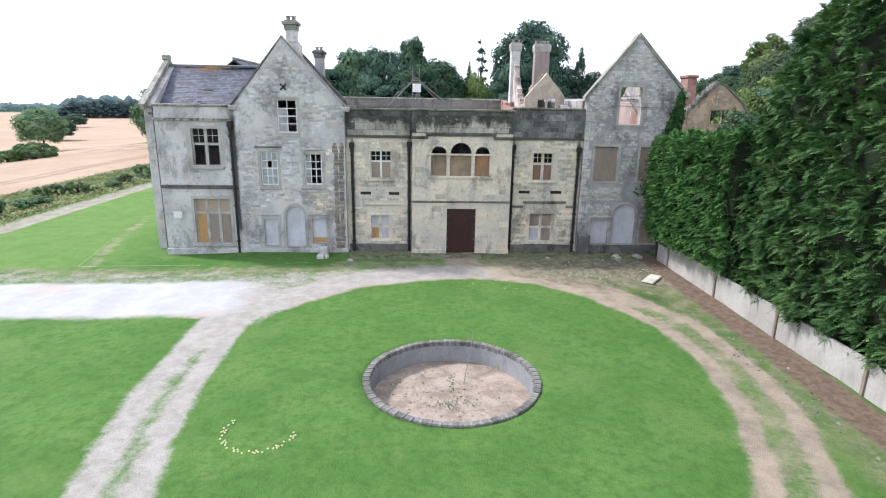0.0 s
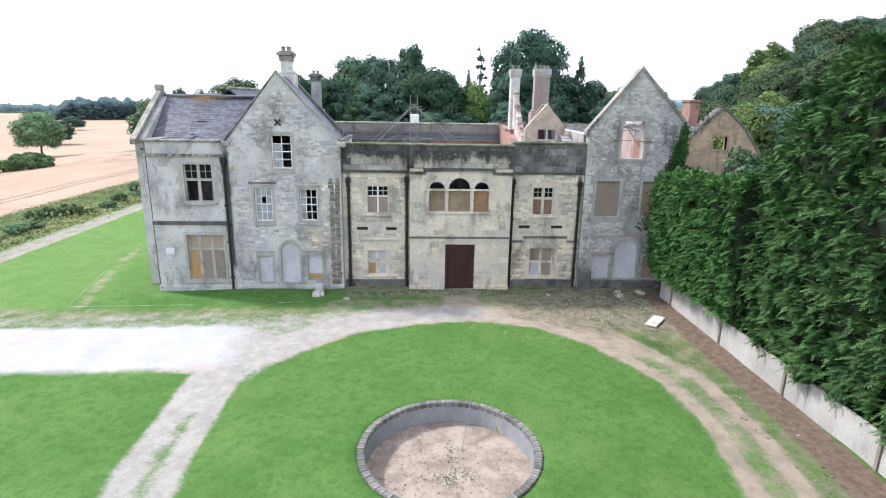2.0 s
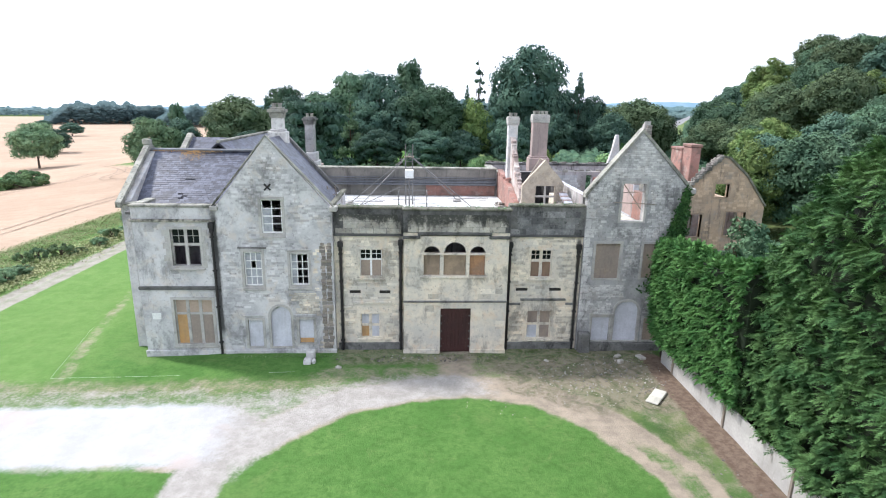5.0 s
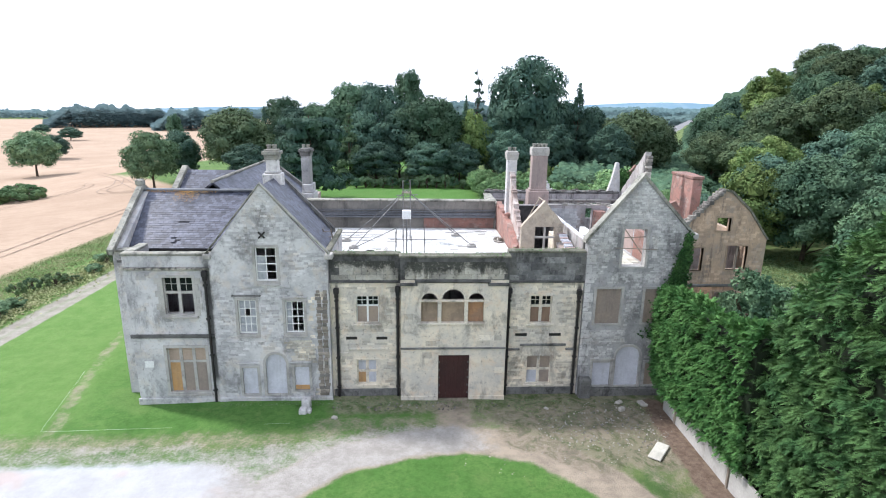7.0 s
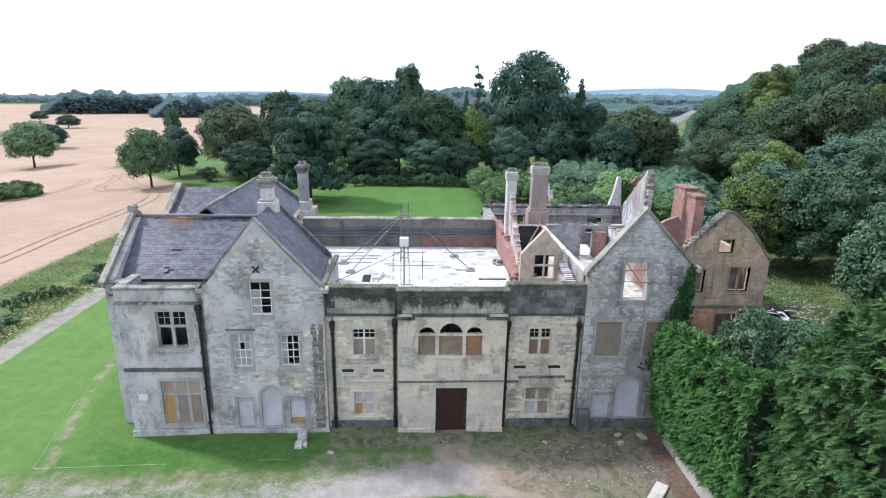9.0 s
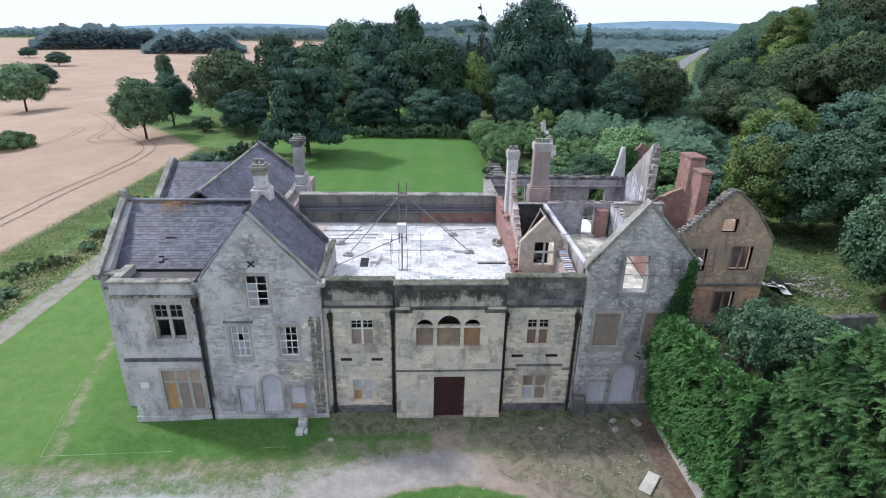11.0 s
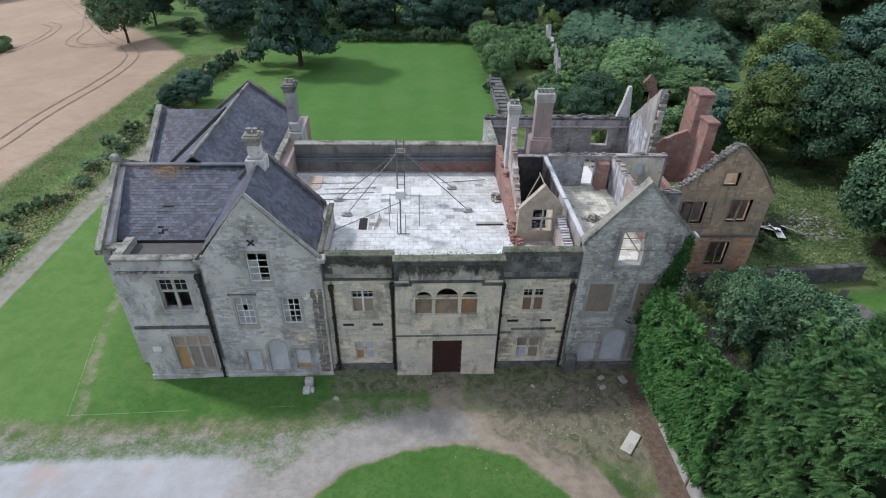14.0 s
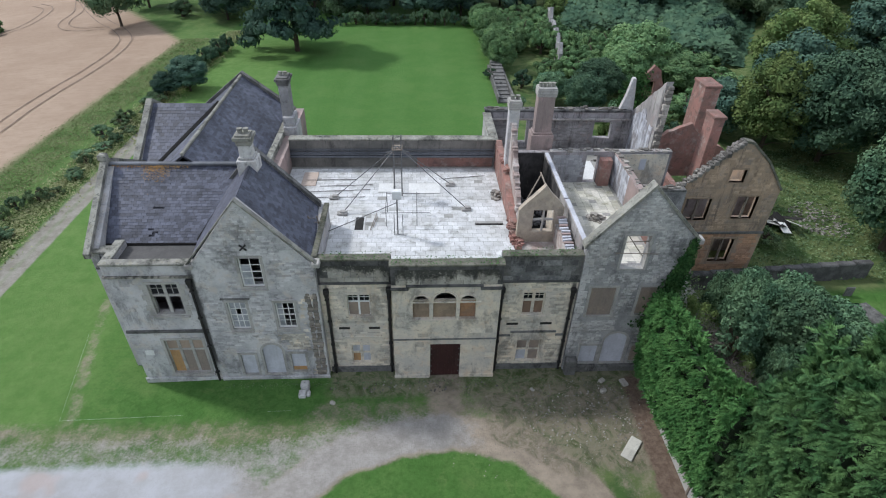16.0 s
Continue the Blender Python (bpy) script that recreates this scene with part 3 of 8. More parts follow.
    grass = n.mix(n.ramp(fine, 0.3, 0.8, 0.0, 0.6), grass, (0.050, 0.110, 0.026))
    sep = n.t.nodes.new("ShaderNodeSeparateXYZ")
    n.t.links.new(n.geo, sep.inputs[0])
    stripe = n.ramp(n.math("SINE", n.math("MULTIPLY", sep.outputs[0], 1.1)), -0.6, 0.6)
    mown = n.mix(n.math("MULTIPLY", stripe, 0.45), (0.078, 0.170, 0.042), (0.096, 0.192, 0.054))
    grass = n.mix(n.math("MULTIPLY", n.attr("mow"), 0.55), grass, mown)
    grass = n.mix(n.attr("dry"), grass, n.mix(n.ramp(mid, 0.35, 0.65), (0.125, 0.225, 0.060), (0.175, 0.270, 0.085)))
    wild = n.mix(n.ramp(n.noise(0.5, 6, 0.7), 0.38, 0.62), (0.062, 0.108, 0.036), (0.140, 0.172, 0.070))
    c = n.mix(n.attr("rank"), grass, wild)
    earth = n.mix(n.ramp(n.noise(0.9, 6, 0.7), 0.35, 0.68), (0.36, 0.30, 0.235), (0.235, 0.20, 0.16))
    earth = n.mix(n.ramp(n.noise(16, 5, 0.8), 0.56, 0.75, 0, 0.7), earth, (0.38, 0.345, 0.30))
    worn_edge = n.math("ADD", n.attr("dirt"), n.math("MULTIPLY", n.math("SUBTRACT", mid, 0.5), 0.9))
    worn_edge = n.math("ADD", worn_edge, n.math("MULTIPLY", n.math("SUBTRACT", fine, 0.5), 0.6))
    c = n.mix(n.ramp(worn_edge, 0.2, 0.72), c, earth)
    moss = n.mix(n.ramp(n.noise(2.2, 6, 0.75, distort=0.5), 0.4, 0.6), (0.060, 0.085, 0.030), (0.125, 0.115, 0.080))
    yard = n.mix(n.ramp(n.noise(1.1, 7, 0.75, distort=0.8), 0.42, 0.60), (0.265, 0.225, 0.175), moss)
    yard = n.mix(n.ramp(n.noise(4.5, 6, 0.8), 0.56, 0.68, 0, 0.8), yard, (0.36, 0.34, 0.315))
    yard = n.mix(n.ramp(n.noise(0.7, 6, 0.7, distort=0.6), 0.55, 0.68, 0, 0.6), yard, (0.110, 0.098, 0.078))
    yd = n.math("ADD", n.attr("court"), n.math("MULTIPLY", n.math("SUBTRACT", mid, 0.5), 0.9))
    c = n.mix(n.ramp(yd, 0.35, 0.8, 0, 0.7), c, yard)
    brown = n.mix(n.ramp(n.noise(3, 5, 0.7), 0.35, 0.65), (0.13, 0.092, 0.070), (0.20, 0.150, 0.115))
    c = n.mix(n.ramp(n.math("ADD", n.attr("soil"), n.math("MULTIPLY", n.math("SUBTRACT", mid, 0.5), 1.3)), 0.3, 0.75), c, brown)
    pale = n.mix(n.ramp(n.noise(1.3, 6, 0.75), 0.35, 0.65), (0.40, 0.375, 0.355), (0.30, 0.28, 0.255))
    pale = n.mix(n.ramp(n.noise(20, 4, 0.8), 0.5, 0.7, 0, 0.6), pale, (0.20, 0.19, 0.175))
    gg = n.math("ADD", n.attr("grit"), n.math("MULTIPLY", n.math("SUBTRACT", mid, 0.5), 1.1))
    gg = n.math("ADD", gg, n.math("MULTIPLY", n.math("SUBTRACT", fine, 0.5), 0.9))
    c = n.mix(n.ramp(gg, 0.25, 0.85), c, pale)
    chalk = n.mix(n.ramp(n.noise(0.6, 5, 0.7), 0.35, 0.65), (0.47, 0.475, 0.50), (0.40, 0.395, 0.40))
    chalk = n.mix(n.ramp(n.noise(0.22, 3), 0.56, 0.66, 0, 0.6), chalk, (0.47, 0.37, 0.33))
    chalk = n.mix(n.ramp(n.noise(22, 4, 0.8), 0.5, 0.72, 0, 0.55), chalk, (0.33, 0.32, 0.31))
    g = n.math("ADD", n.attr("gravel"), n.math("MULTIPLY", n.math("SUBTRACT", mid, 0.5), 0.7))
    g = n.math("ADD", g, n.math("MULTIPLY", n.math("SUBTRACT", fine, 0.5), 0.5))
    c = n.mix(n.ramp(g, 0.2, 0.9), c, chalk)
    wheat = n.mix(n.ramp(n.noise(0.05, 6, 0.65), 0.35, 0.65), (0.350, 0.258, 0.190), (0.415, 0.315, 0.236))
    wheat = n.mix(n.ramp(n.noise(0.5, 6, 0.7, n.stretch(0.35, 1.2, 1)), 0.42, 0.7, 0, 0.4), wheat, (0.30, 0.215, 0.155))
    clods = n.noise(1.6, 6, 0.75, n.stretch(0.5, 1.0, 1))
    wheat = n.mix(n.ramp(clods, 0.42, 0.68, 0, 0.35), wheat, (0.26, 0.185, 0.13))
    lane_c = n.mix(n.ramp(mid, 0.35, 0.65), (0.255, 0.235, 0.200), (0.335, 0.315, 0.28))
    lane_c = n.mix(n.ramp(fine, 0.35, 0.75, 0, 0.4), lane_c, (0.20, 0.19, 0.14))
    ln = n.math("ADD", n.attr("lane"), n.math("MULTIPLY", n.math("SUBTRACT", mid, 0.5), 0.35))
    c = n.mix(n.ramp(ln, 0.3, 0.8), c, lane_c)
    c = n.mix(n.attr("field"), c, wheat)
    m = n.end(c, 0.95, n.math("ADD", fine, n.noise(30, 3, 0.7)), 0.05, spec=0.1)
    return tagged(link_part("ground", me, m), "grass lawns, worn earth tracks, white gravel drive and stubble field", "ground", kind="structure")


ground = build_ground()


def wheel_track(points):
    """A pair of narrow wheel marks along a smooth line, as ribbons just over the soil."""
    pts = [Vector((x, y)) for x, y in points]
    line = []
    for i in range(len(pts) - 1):
        p0, p1, p2, p3 = pts[max(0, i - 1)], pts[i], pts[i + 1], pts[min(len(pts) - 1, i + 2)]
        for k in range(10):
            t = k / 10
            line.append(0.5 * ((2 * p1) + (p2 - p0) * t + (2 * p0 - 5 * p1 + 4 * p2 - p3) * t * t + (3 * p1 - p0 - 3 * p2 + p3) * t ** 3))
    bm = bmesh.new()
    for off in (-0.95, 0.95):
        last = None
        for i, p in enumerate(line):
            d = (line[min(i + 1, len(line) - 1)] - line[max(i - 1, 0)]).normalized()
            side = Vector((d.y, -d.x))
            w = 0.10 + 0.03 * math.sin(i * 1.7 + off)
            pair = [bm.verts.new((*(p + side * (off + e)), float(rise(*(p + side * off))) + 0.075)) for e in (-w, w)]
            if last:
                bm.faces.new((last[0], last[1], pair[1], pair[0]))
            last = pair
    return bm


TRACK_LINES = ([(-50.6, 28), (-50.5, 38.5), (-50.7, 45.1), (-50.4, 52.3), (-49.9, 57.6), (-49.6, 66.3), (-50.2, 72.7), (-51.9, 78.2), (-56.2, 84.9), (-62.1, 92.1), (-71.7, 106.5), (-80.5, 120.7), (-110, 165)],
               [(-79.7, 119.0), (-72.9, 104.4), (-71.0, 95.4), (-68.6, 90.1), (-64.3, 86.5), (-58.2, 85.9)],
               [(-81, 70), (-80.6, 87.6), (-79.1, 94.4), (-80.6, 104.5), (-84.0, 112.6), (-90.3, 119.0)])

# ---- manor house ----
house = thing("manor_house", "derelict grey stone manor house, partly roofless, with boarded windows", "house")


def wall(name, outer, holes, place, thick, material, label=""):
    bm = bmesh.new()
    eased = []
    for hole in holes:
        cu, cv = sum(p[0] for p in hole) / len(hole), sum(p[1] for p in hole) / len(hole)
        eased.append([(u + math.copysign(0.012, u - cu), v + math.copysign(0.012, v - cv)) for u, v in hole])
    slab(bm, outer, eased, place, thick)
    return part(name, bm, material, house, label)


def window(x0, x1, z0, z1, y, panes="boards", cols=2, rows=2, surround=0.16, transom=0.6, trim=TRIM, fill=BOARD, upper=None, frame_mat=None, opened=()):
    """A window in a wall face at y: stone surround, sill, mullions, with panes or boards set back."""
    s = surround
    bm = bmesh.new()
    slab(bm, rect(x0 - s, x1 + s, z0 - s * 0.6, z1 + s), [rect(x0, x1, z0, z1)], facing(y - 0.035), 0.30)
    win = part("window", bm, trim, house, "stone-framed window")
    part("sill", boxed((x0 - s - 0.05, x1 + s + 0.05, y - 0.11, y + 0.02, z0 - s * 0.6 - 0.13, z0 - s * 0.6 - 0.004), bevel=0.015), trim, win)
    fm = frame_mat or trim
    t = 0.055 if frame_mat else 0.09
    yb = y + 0.13
    zt = z0 + (z1 - z0) * transom
    w = (x1 - x0) / cols
    spans = [(x0, x1, yb, yb + 0.1, zt - t * 0.8, zt + t * 0.8)]
    spans += [(x0 + w * i - t, x0 + w * i + t, yb - 0.004, yb + 0.104, z0, z1) for i in range(1, cols)]
    spans += [(x0, x0 + t * 0.7, yb - 0.002, yb + 0.1, z0, z1), (x1 - t * 0.7, x1, yb - 0.002, yb + 0.1, z0, z1)]
    part("mullion", boxed(*spans), fm, win, "painted window frame" if frame_mat else "")
    for i in range(cols):
        for j, (a, b) in enumerate(((z0, zt - t), (zt + t, z1))):
            xa, xb = x0 + w * i + t * 0.8, x0 + w * (i + 1) - t * 0.8
            kind = (upper if j else panes)
            if kind == "glass":
                if (i, j) in opened:
                    continue
                part("pane", boxed((xa, xb, yb + 0.05, yb + 0.056, a, b)), GLASS, win, "dark glass pane")
                g = [(xa + (xb - xa) * k / rows - 0.014, xa + (xb - xa) * k / rows + 0.014, yb + 0.02, yb + 0.048, a, b) for k in range(1, rows)]
                g += [(xa, xb, yb + 0.022, yb + 0.046, (a + b) / 2 - 0.014, (a + b) / 2 + 0.014)]
                part("glazing_bar", boxed(*g), fm, win)
            elif kind == "boards":
                f = fill[(i + cols * j) % len(fill)] if isinstance(fill, tuple) else fill
                part("board", boxed((xa - 0.01, xb + 0.01, yb + 0.03, yb + 0.055, a - 0.02, b + 0.02)), f, win, "weathered board")
    return win


def sash(x0, x1, z0, z1, y, cols=3, rows=4, broken=(), boarded=()):
    """A white sash window with small panes; broken panes are open to the dark room."""
    bm = bmesh.new()
    s = 0.15
    slab(bm, rect(x0 - s, x1 + s, z0 - s, z1 + s), [rect(x0, x1, z0, z1)], facing(y - 0.025), 0.26)
    win = part("window", bm, TRIM, house, "white sash window with broken panes")
    part("sill", boxed((x0 - s, x1 + s, y - 0.10, y + 0.02, z0 - s - 0.10, z0 - s - 0.004), bevel=0.012), TRIM, win)
    yb = y + 0.09
    bm = bmesh.new()
    slab(bm, rect(x0, x1, z0, z1), [rect(x0 + 0.07, x1 - 0.07, z0 + 0.08, z1 - 0.07)], facing(yb), 0.07)
    part("frame", bm, WHITE, win, "white painted sash frame")
    x0, x1, z0, z1 = x0 + 0.07, x1 - 0.07, z0 + 0.08, z1 - 0.07
    w, h = (x1 - x0) / cols, (z1 - z0) / rows
    bars = [(x0 + w * i - 0.022, x0 + w * i + 0.022, yb + 0.012, yb + 0.05, z0, z1) for i in range(1, cols)]
    bars += [(x0, x1, yb + 0.014, yb + 0.048, z0 + h * j - (0.03 if j * 2 == rows else 0.02), z0 + h * j + (0.035 if j * 2 == rows else 0.02)) for j in range(1, rows)]
    part("glazing_bar", boxed(*bars), WHITE, win)
    for i in range(cols):
        for j in range(rows):
            if (i, j) in broken:
                continue
            m = BLIND if (i, j) in boarded else GLASS
            part("pane", boxed((x0 + w * i + 0.012, x0 + w * (i + 1) - 0.012, yb + 0.028, yb + 0.034, z0 + h * j + 0.012, z0 + h * (j + 1) - 0.012)), m, win, "dusty pale pane" if m is BLIND else "dark glass pane")
    return win


def blocked(x0, x1, z0, z1, y, fill, rise_z=0.0, split=True):
    """A boarded opening, square or arched, with a stone surround."""
    outer = rect(x0 - 0.15, x1 + 0.15, z0 - 0.08, z1 + 0.15) if not rise_z else arch(x0 - 0.15, x1 + 0.15, z0 - 0.08, z1, rise_z + 0.15)
    hole = rect(x0, x1, z0, z1) if not rise_z else arch(x0, x1, z0, z1, rise_z)
    bm = bmesh.new()
    slab(bm, outer, [hole], facing(y - 0.03), 0.22)
    win = part("window", bm, TRIM, house, "blocked window with stone surround")
    bm = bmesh.new()
    slab(bm, hole, [], facing(y + 0.12), 0.03)
    part("board", bm, fill, win, "painted board")
    if split:
        part("batten", boxed(((x0 + x1) / 2 - 0.03, (x0 + x1) / 2 + 0.03, y + 0.095, y + 0.118, z0, z1)), fill, win)
    return win


BOARD_P = worn("pinkish_plywood", (0.45, 0.34, 0.26), (0.38, 0.30, 0.24), dirt=(0.22, 0.17, 0.14), amount=0.4, streak=True)
# left bay
YB, YG1, YF, YC, YG2 = 0.25, 0.15, 0.62, 0.0, 0.40
wA, wB = (-16.38, -14.76, 5.42, 7.6), (-16.6, -14.4, 0.55, 3.35)
wall("wall", rect(-18.4, -13.7, -0.35, 8.05), [rect(*wA), rect(*wB)], facing(YB), 0.45, STONE, "grey rendered stone front of the end bay")
wall("wall", rect(YB + 0.45, 1.7, -0.35, 8.05), [], sideways(-18.4), 0.45, STONE)
part("cornice", boxed((-18.52, -13.72, YB - 0.13, YB + 0.46, 8.05, 8.2), (-18.52, -17.94, YB + 0.46, 1.7, 8.05, 8.2), bevel=0.03), PARAPET, house)
part("parapet", boxed((-18.42, -13.72, YB - 0.01, YB + 0.36, 8.2, 8.88), (-18.42, -18.05, YB + 0.36, 2.6, 8.2, 8.88)), STONE, house)
part("coping", boxed((-18.5, -13.72, YB - 0.09, YB + 0.44, 8.88, 9.02), (-18.5, -17.97, YB + 0.44, 2.5, 8.88, 9.02), bevel=0.03), COPING, house)
part("string_course", boxed((-18.48, -13.74, YB - 0.1, YB + 0.01, 3.98, 4.2), bevel=0.03), LEDGE, house)
part("plinth", boxed((-18.5, -13.74, YB - 0.09, YB + 0.01, -0.35, 0.18), bevel=0.03), STONE, house)
part("lead_roof", boxed((-18.9, -13.76, YB + 0.37, 2.9, 8.36, 8.5)), worn("dull_grey_lead", (0.120, 0.115, 0.112), (0.085, 0.083, 0.082), dirt=(0.05, 0.05, 0.045), amount=0.5, rough=0.85), house, "flat lead roof behind the parapet")
window(*wA, YB, "glass", upper="glass", opened=((0, 0), (1, 0)), transom=0.58, rows=2)
window(*wB, YB, "boards", cols=3, upper="boards", transom=0.68, fill=(BOARD_O, BOARD, BOARD, BOARD_P, BOARD_P, BOARD_P))
part("wall_plaque", boxed((-17.9, -17.4, YB - 0.03, YB - 0.004, 2.14, 2.54)), WHITE, house, "small white notice board")

# west wing behind the bay
part("wall", boxed((-19.08, -18.41, 1.63, 2.05, -0.35, 8.6)), STONE, house)
west = lambda u, v, w: (-19.62 - 0.09 * (u - 1.6) + w, u, v)
wall("wall", [(1.6, -0.35), (12.0, -0.35), (12.0, 8.75), (6.75, 11.45), (1.6, 8.75)], [], west, 0.5, STONE, "gabled west wall")
for (ya, za), (yb_, zb) in (((1.2, 8.75), (6.75, 11.75)), ((6.75, 11.75), (12.3, 8.75))):
    bm = bmesh.new()
    slab(bm, [(ya, za - 0.12), (yb_, zb - 0.12), (yb_, zb + 0.2), (ya, za + 0.2)], [], lambda u, v, w: (-19.74 - 0.09 * (u - 1.6) + w, u, v), 0.35)
    part("coping", bm, COPING, house)
part("finial_stone", boxed((-20.3, -19.8, 6.45, 6.95, 11.8, 12.2), bevel=0.08), COPING, house)

part("coping", boxed((-19.85, -18.5, 1.5, 2.15, 8.72, 8.88), bevel=0.03), COPING, house)
# near-black strip paints the shade of the gap under the eaves
part("eaves_gap_shade", boxed((-19.3, -13.2, 2.6, 2.68, 8.5, 8.62)), DARK, house, "near-black strip for the shaded eaves gap above the lead flat")

# front gable
g1 = [(-13.75, -0.35), (-7.2, -0.35), (-7.2, 8.85), (-10.68, 12.85), (-13.75, 8.85)]
gw, c1, c2 = (-11.17, -10.0, 7.42, 9.38), (-12.33, -11.3, 4.25, 6.3), (-9.69, -8.63, 4.3, 6.22)
b1, b2, ar = (-12.35, -11.5, 0.4, 2.1), (-9.36, -8.5, 0.62, 2.15), (-11.0, -9.82, 0.38)
wall("wall", g1, [rect(*gw), rect(*c1), rect(*c2), rect(*b1), rect(*b2), arch(*ar, 2.35, 0.62)], facing(YG1), 0.5, STONE, "gabled grey stone front wall")
sash(*gw, YG1, 2, 4, broken=((1, 0), (1, 1), (1, 2), (1, 3), (0, 3)), boarded=((0, 0), (0, 1), (0, 2)))
sash(*c1, YG1, 3, 4, broken=((1, 2),), boarded=((0, 0), (1, 0), (2, 0), (0, 1), (0, 2), (1, 1), (2, 2), (2, 1), (0, 3), (1, 3), (2, 3)))
sash(*c2, YG1, 3, 4, broken=((1, 0), (2, 0), (1, 1), (2, 1), (2, 2), (1, 3), (2, 3), (1, 2)), boarded=((0, 0), (0, 1), (0, 2), (0, 3)))
blocked(*b1, YG1, BOARD_W, split=False)
blind = blocked(*b2, YG1, BOARD_W, split=False)
part("patch_board", boxed((b2[0] + 0.02, b2[1] - 0.02, YG1 + 0.085, YG1 + 0.116, b2[2] + 0.02, b2[2] + 0.3)), BOARD_O, blind, "orange board along the foot")
blocked(ar[0], ar[1], ar[2], 2.35, YG1, BOARD_W, rise_z=0.62, split=False)
for sgn in (-1, 1):
    x_foot = -13.95 if sgn < 0 else -7.0
    ang = math.atan2(13.0 - 8.9, abs(-10.68 - x_foot))
    bm = bmesh.new()
    slab(bm, [(x_foot, 8.84), (-10.68, 12.86), (-10.68, 12.96), (x_foot, 8.95)], [], facing(YG1 - 0.05), 0.30)
    part("coping", bm, COPING, house)
part("kneeler", boxed((-7.35, -6.9, YG1 - 0.1, YG1 + 0.5, 8.7, 9.0), bevel=0.05), TRIM, house)
part("kneeler", boxed((-14.0, -13.55, YG1 - 0.1, YG1 + 0.5, 8.7, 9.0), bevel=0.05), TRIM, house)
cross = bmesh.new()
for a in (45, -45):
    u, v = 0.24 * math.cos(radians(a)), 0.24 * math.sin(radians(a))
    tube(cross, (-10.72 - u, YG1 - 0.03, 10.08 - v), (-10.72 + u, YG1 - 0.03, 10.08 + v), 0.05, 6)
part("tie_plate", cross, IRON, house, "iron cross-shaped wall tie")
part("string_course", boxed((-13.7, -7.22, YG1 - 0.03, YG1 + 0.004, 3.82, 3.98), (-11.9, -9.3, YG1 - 0.04, YG1 + 0.004, 7.05, 7.2), bevel=0.015), STONE, house)
part("plinth", boxed((-13.78, -7.15, YG1 - 0.10, YG1 + 0.004, -0.35, 0.22), bevel=0.03), STONE, house)

for x0, x1, z in ((-12.62, -11.0, 6.52), (-9.95, -8.4, 6.42), (-12.6, -11.3, 2.36), (-9.6, -8.3, 2.4)):
    part("hood_mould", boxed((x0, x1, YG1 - 0.075, YG1 + 0.004, z, z + 0.1), bevel=0.015), PLINTH if z > 6.5 else STONE, house)

# flanking bays with parapets, and the centre bay
wD, wH = (-5.7, -4.42, 4.72, 6.36), (-5.74, -4.56, 0.8, 2.32)
wE, wI = (4.5, 5.8, 4.68, 6.36), (4.48, 5.98, 0.7, 2.5)
wall("wall", rect(-7.2, -3.1, -0.2, 7.2), [rect(*wD), rect(*wH)], facing(YF), 0.45, WARM, "buff limestone wall with stains")
wall("wall", rect(3.05, 7.6, -0.2, 7.2), [rect(*wE), rect(*wI)], facing(YF), 0.45, WARM, "buff limestone wall with stains")
window(*wD, YF, "boards", upper="glass", transom=0.62, fill=BOARD, trim=WARM, surround=0.13, frame_mat=WHITE)
window(*wE, YF, "boards", upper="glass", transom=0.6, fill=worn("brown_board", (0.26, 0.17, 0.12), (0.19, 0.135, 0.10), amount=0.5, streak=True), trim=WARM, surround=0.13)
window(*wH, YF, "boards", trim=WARM, surround=0.12, upper="boards", transom=0.5, fill=(BOARD_O, BOARD_W, BOARD_W, BOARD_W))
window(*wI, YF, "boards", trim=WARM, surround=0.12, upper="boards", transom=0.5, fill=(BOARD_W, BOARD, BOARD, BOARD))
part("parapet", boxed((-7.2, -3.1, YF - 0.06, YF + 0.42, 7.32, 8.82)), LEDGE, house, "stained parapet")
part("parapet", boxed((3.05, 7.6, YF - 0.06, YF + 0.42, 7.32, 9.0)), PLINTH, house, "blackened parapet")
part("coping", boxed((-7.2, -3.12, YF - 0.12, YF + 0.46, 8.82, 8.95), bevel=0.03), COPING_D, house)
part("coping", boxed((3.07, 7.6, YF - 0.12, YF + 0.46, 9.0, 9.13), bevel=0.03), COPING_D, house)
part("cornice", boxed((-7.2, -3.1, YF - 0.15, YF + 0.4, 7.2, 7.32), bevel=0.02), LEDGE, house)
part("cornice", boxed((3.05, 7.6, YF - 0.15, YF + 0.4, 7.2, 7.32), bevel=0.02), LEDGE, house)
for x0, x1, zo in ((-7.1, -3.15, 0.0), (3.1, 7.4, 0.2)):
    part("string_course", boxed((x0 + 0.9, x1 - 0.6, YF - 0.09, YF + 0.004, 2.98 + zo, 3.12 + zo), (x0, x0 + 0.9, YF - 0.09, YF + 0.004, 2.7 + zo, 2.84 + zo), (x1 - 0.6, x1, YF - 0.09, YF + 0.004, 2.7 + zo, 2.84 + zo), bevel=0.02), PLINTH if zo else WARM, house)
    part("plinth", boxed((x0, x1, YF - 0.1, YF + 0.004, -0.2, 0.45), bevel=0.03), PLINTH, house)
# flat dark bars: shade inside the slots is painted, nothing is recessed
for x0, x1, z in ((-6.36, -5.7, 3.74), (-4.57, -3.92, 3.73), (3.7, 4.4, 3.9), (5.75, 6.46, 3.9)):
    part("vent_slot", boxed((x0, x1, YF - 0.012, YF + 0.02, z - 0.09, z + 0.09)), DARK, house, "dark bar painted as a slot in the wall")

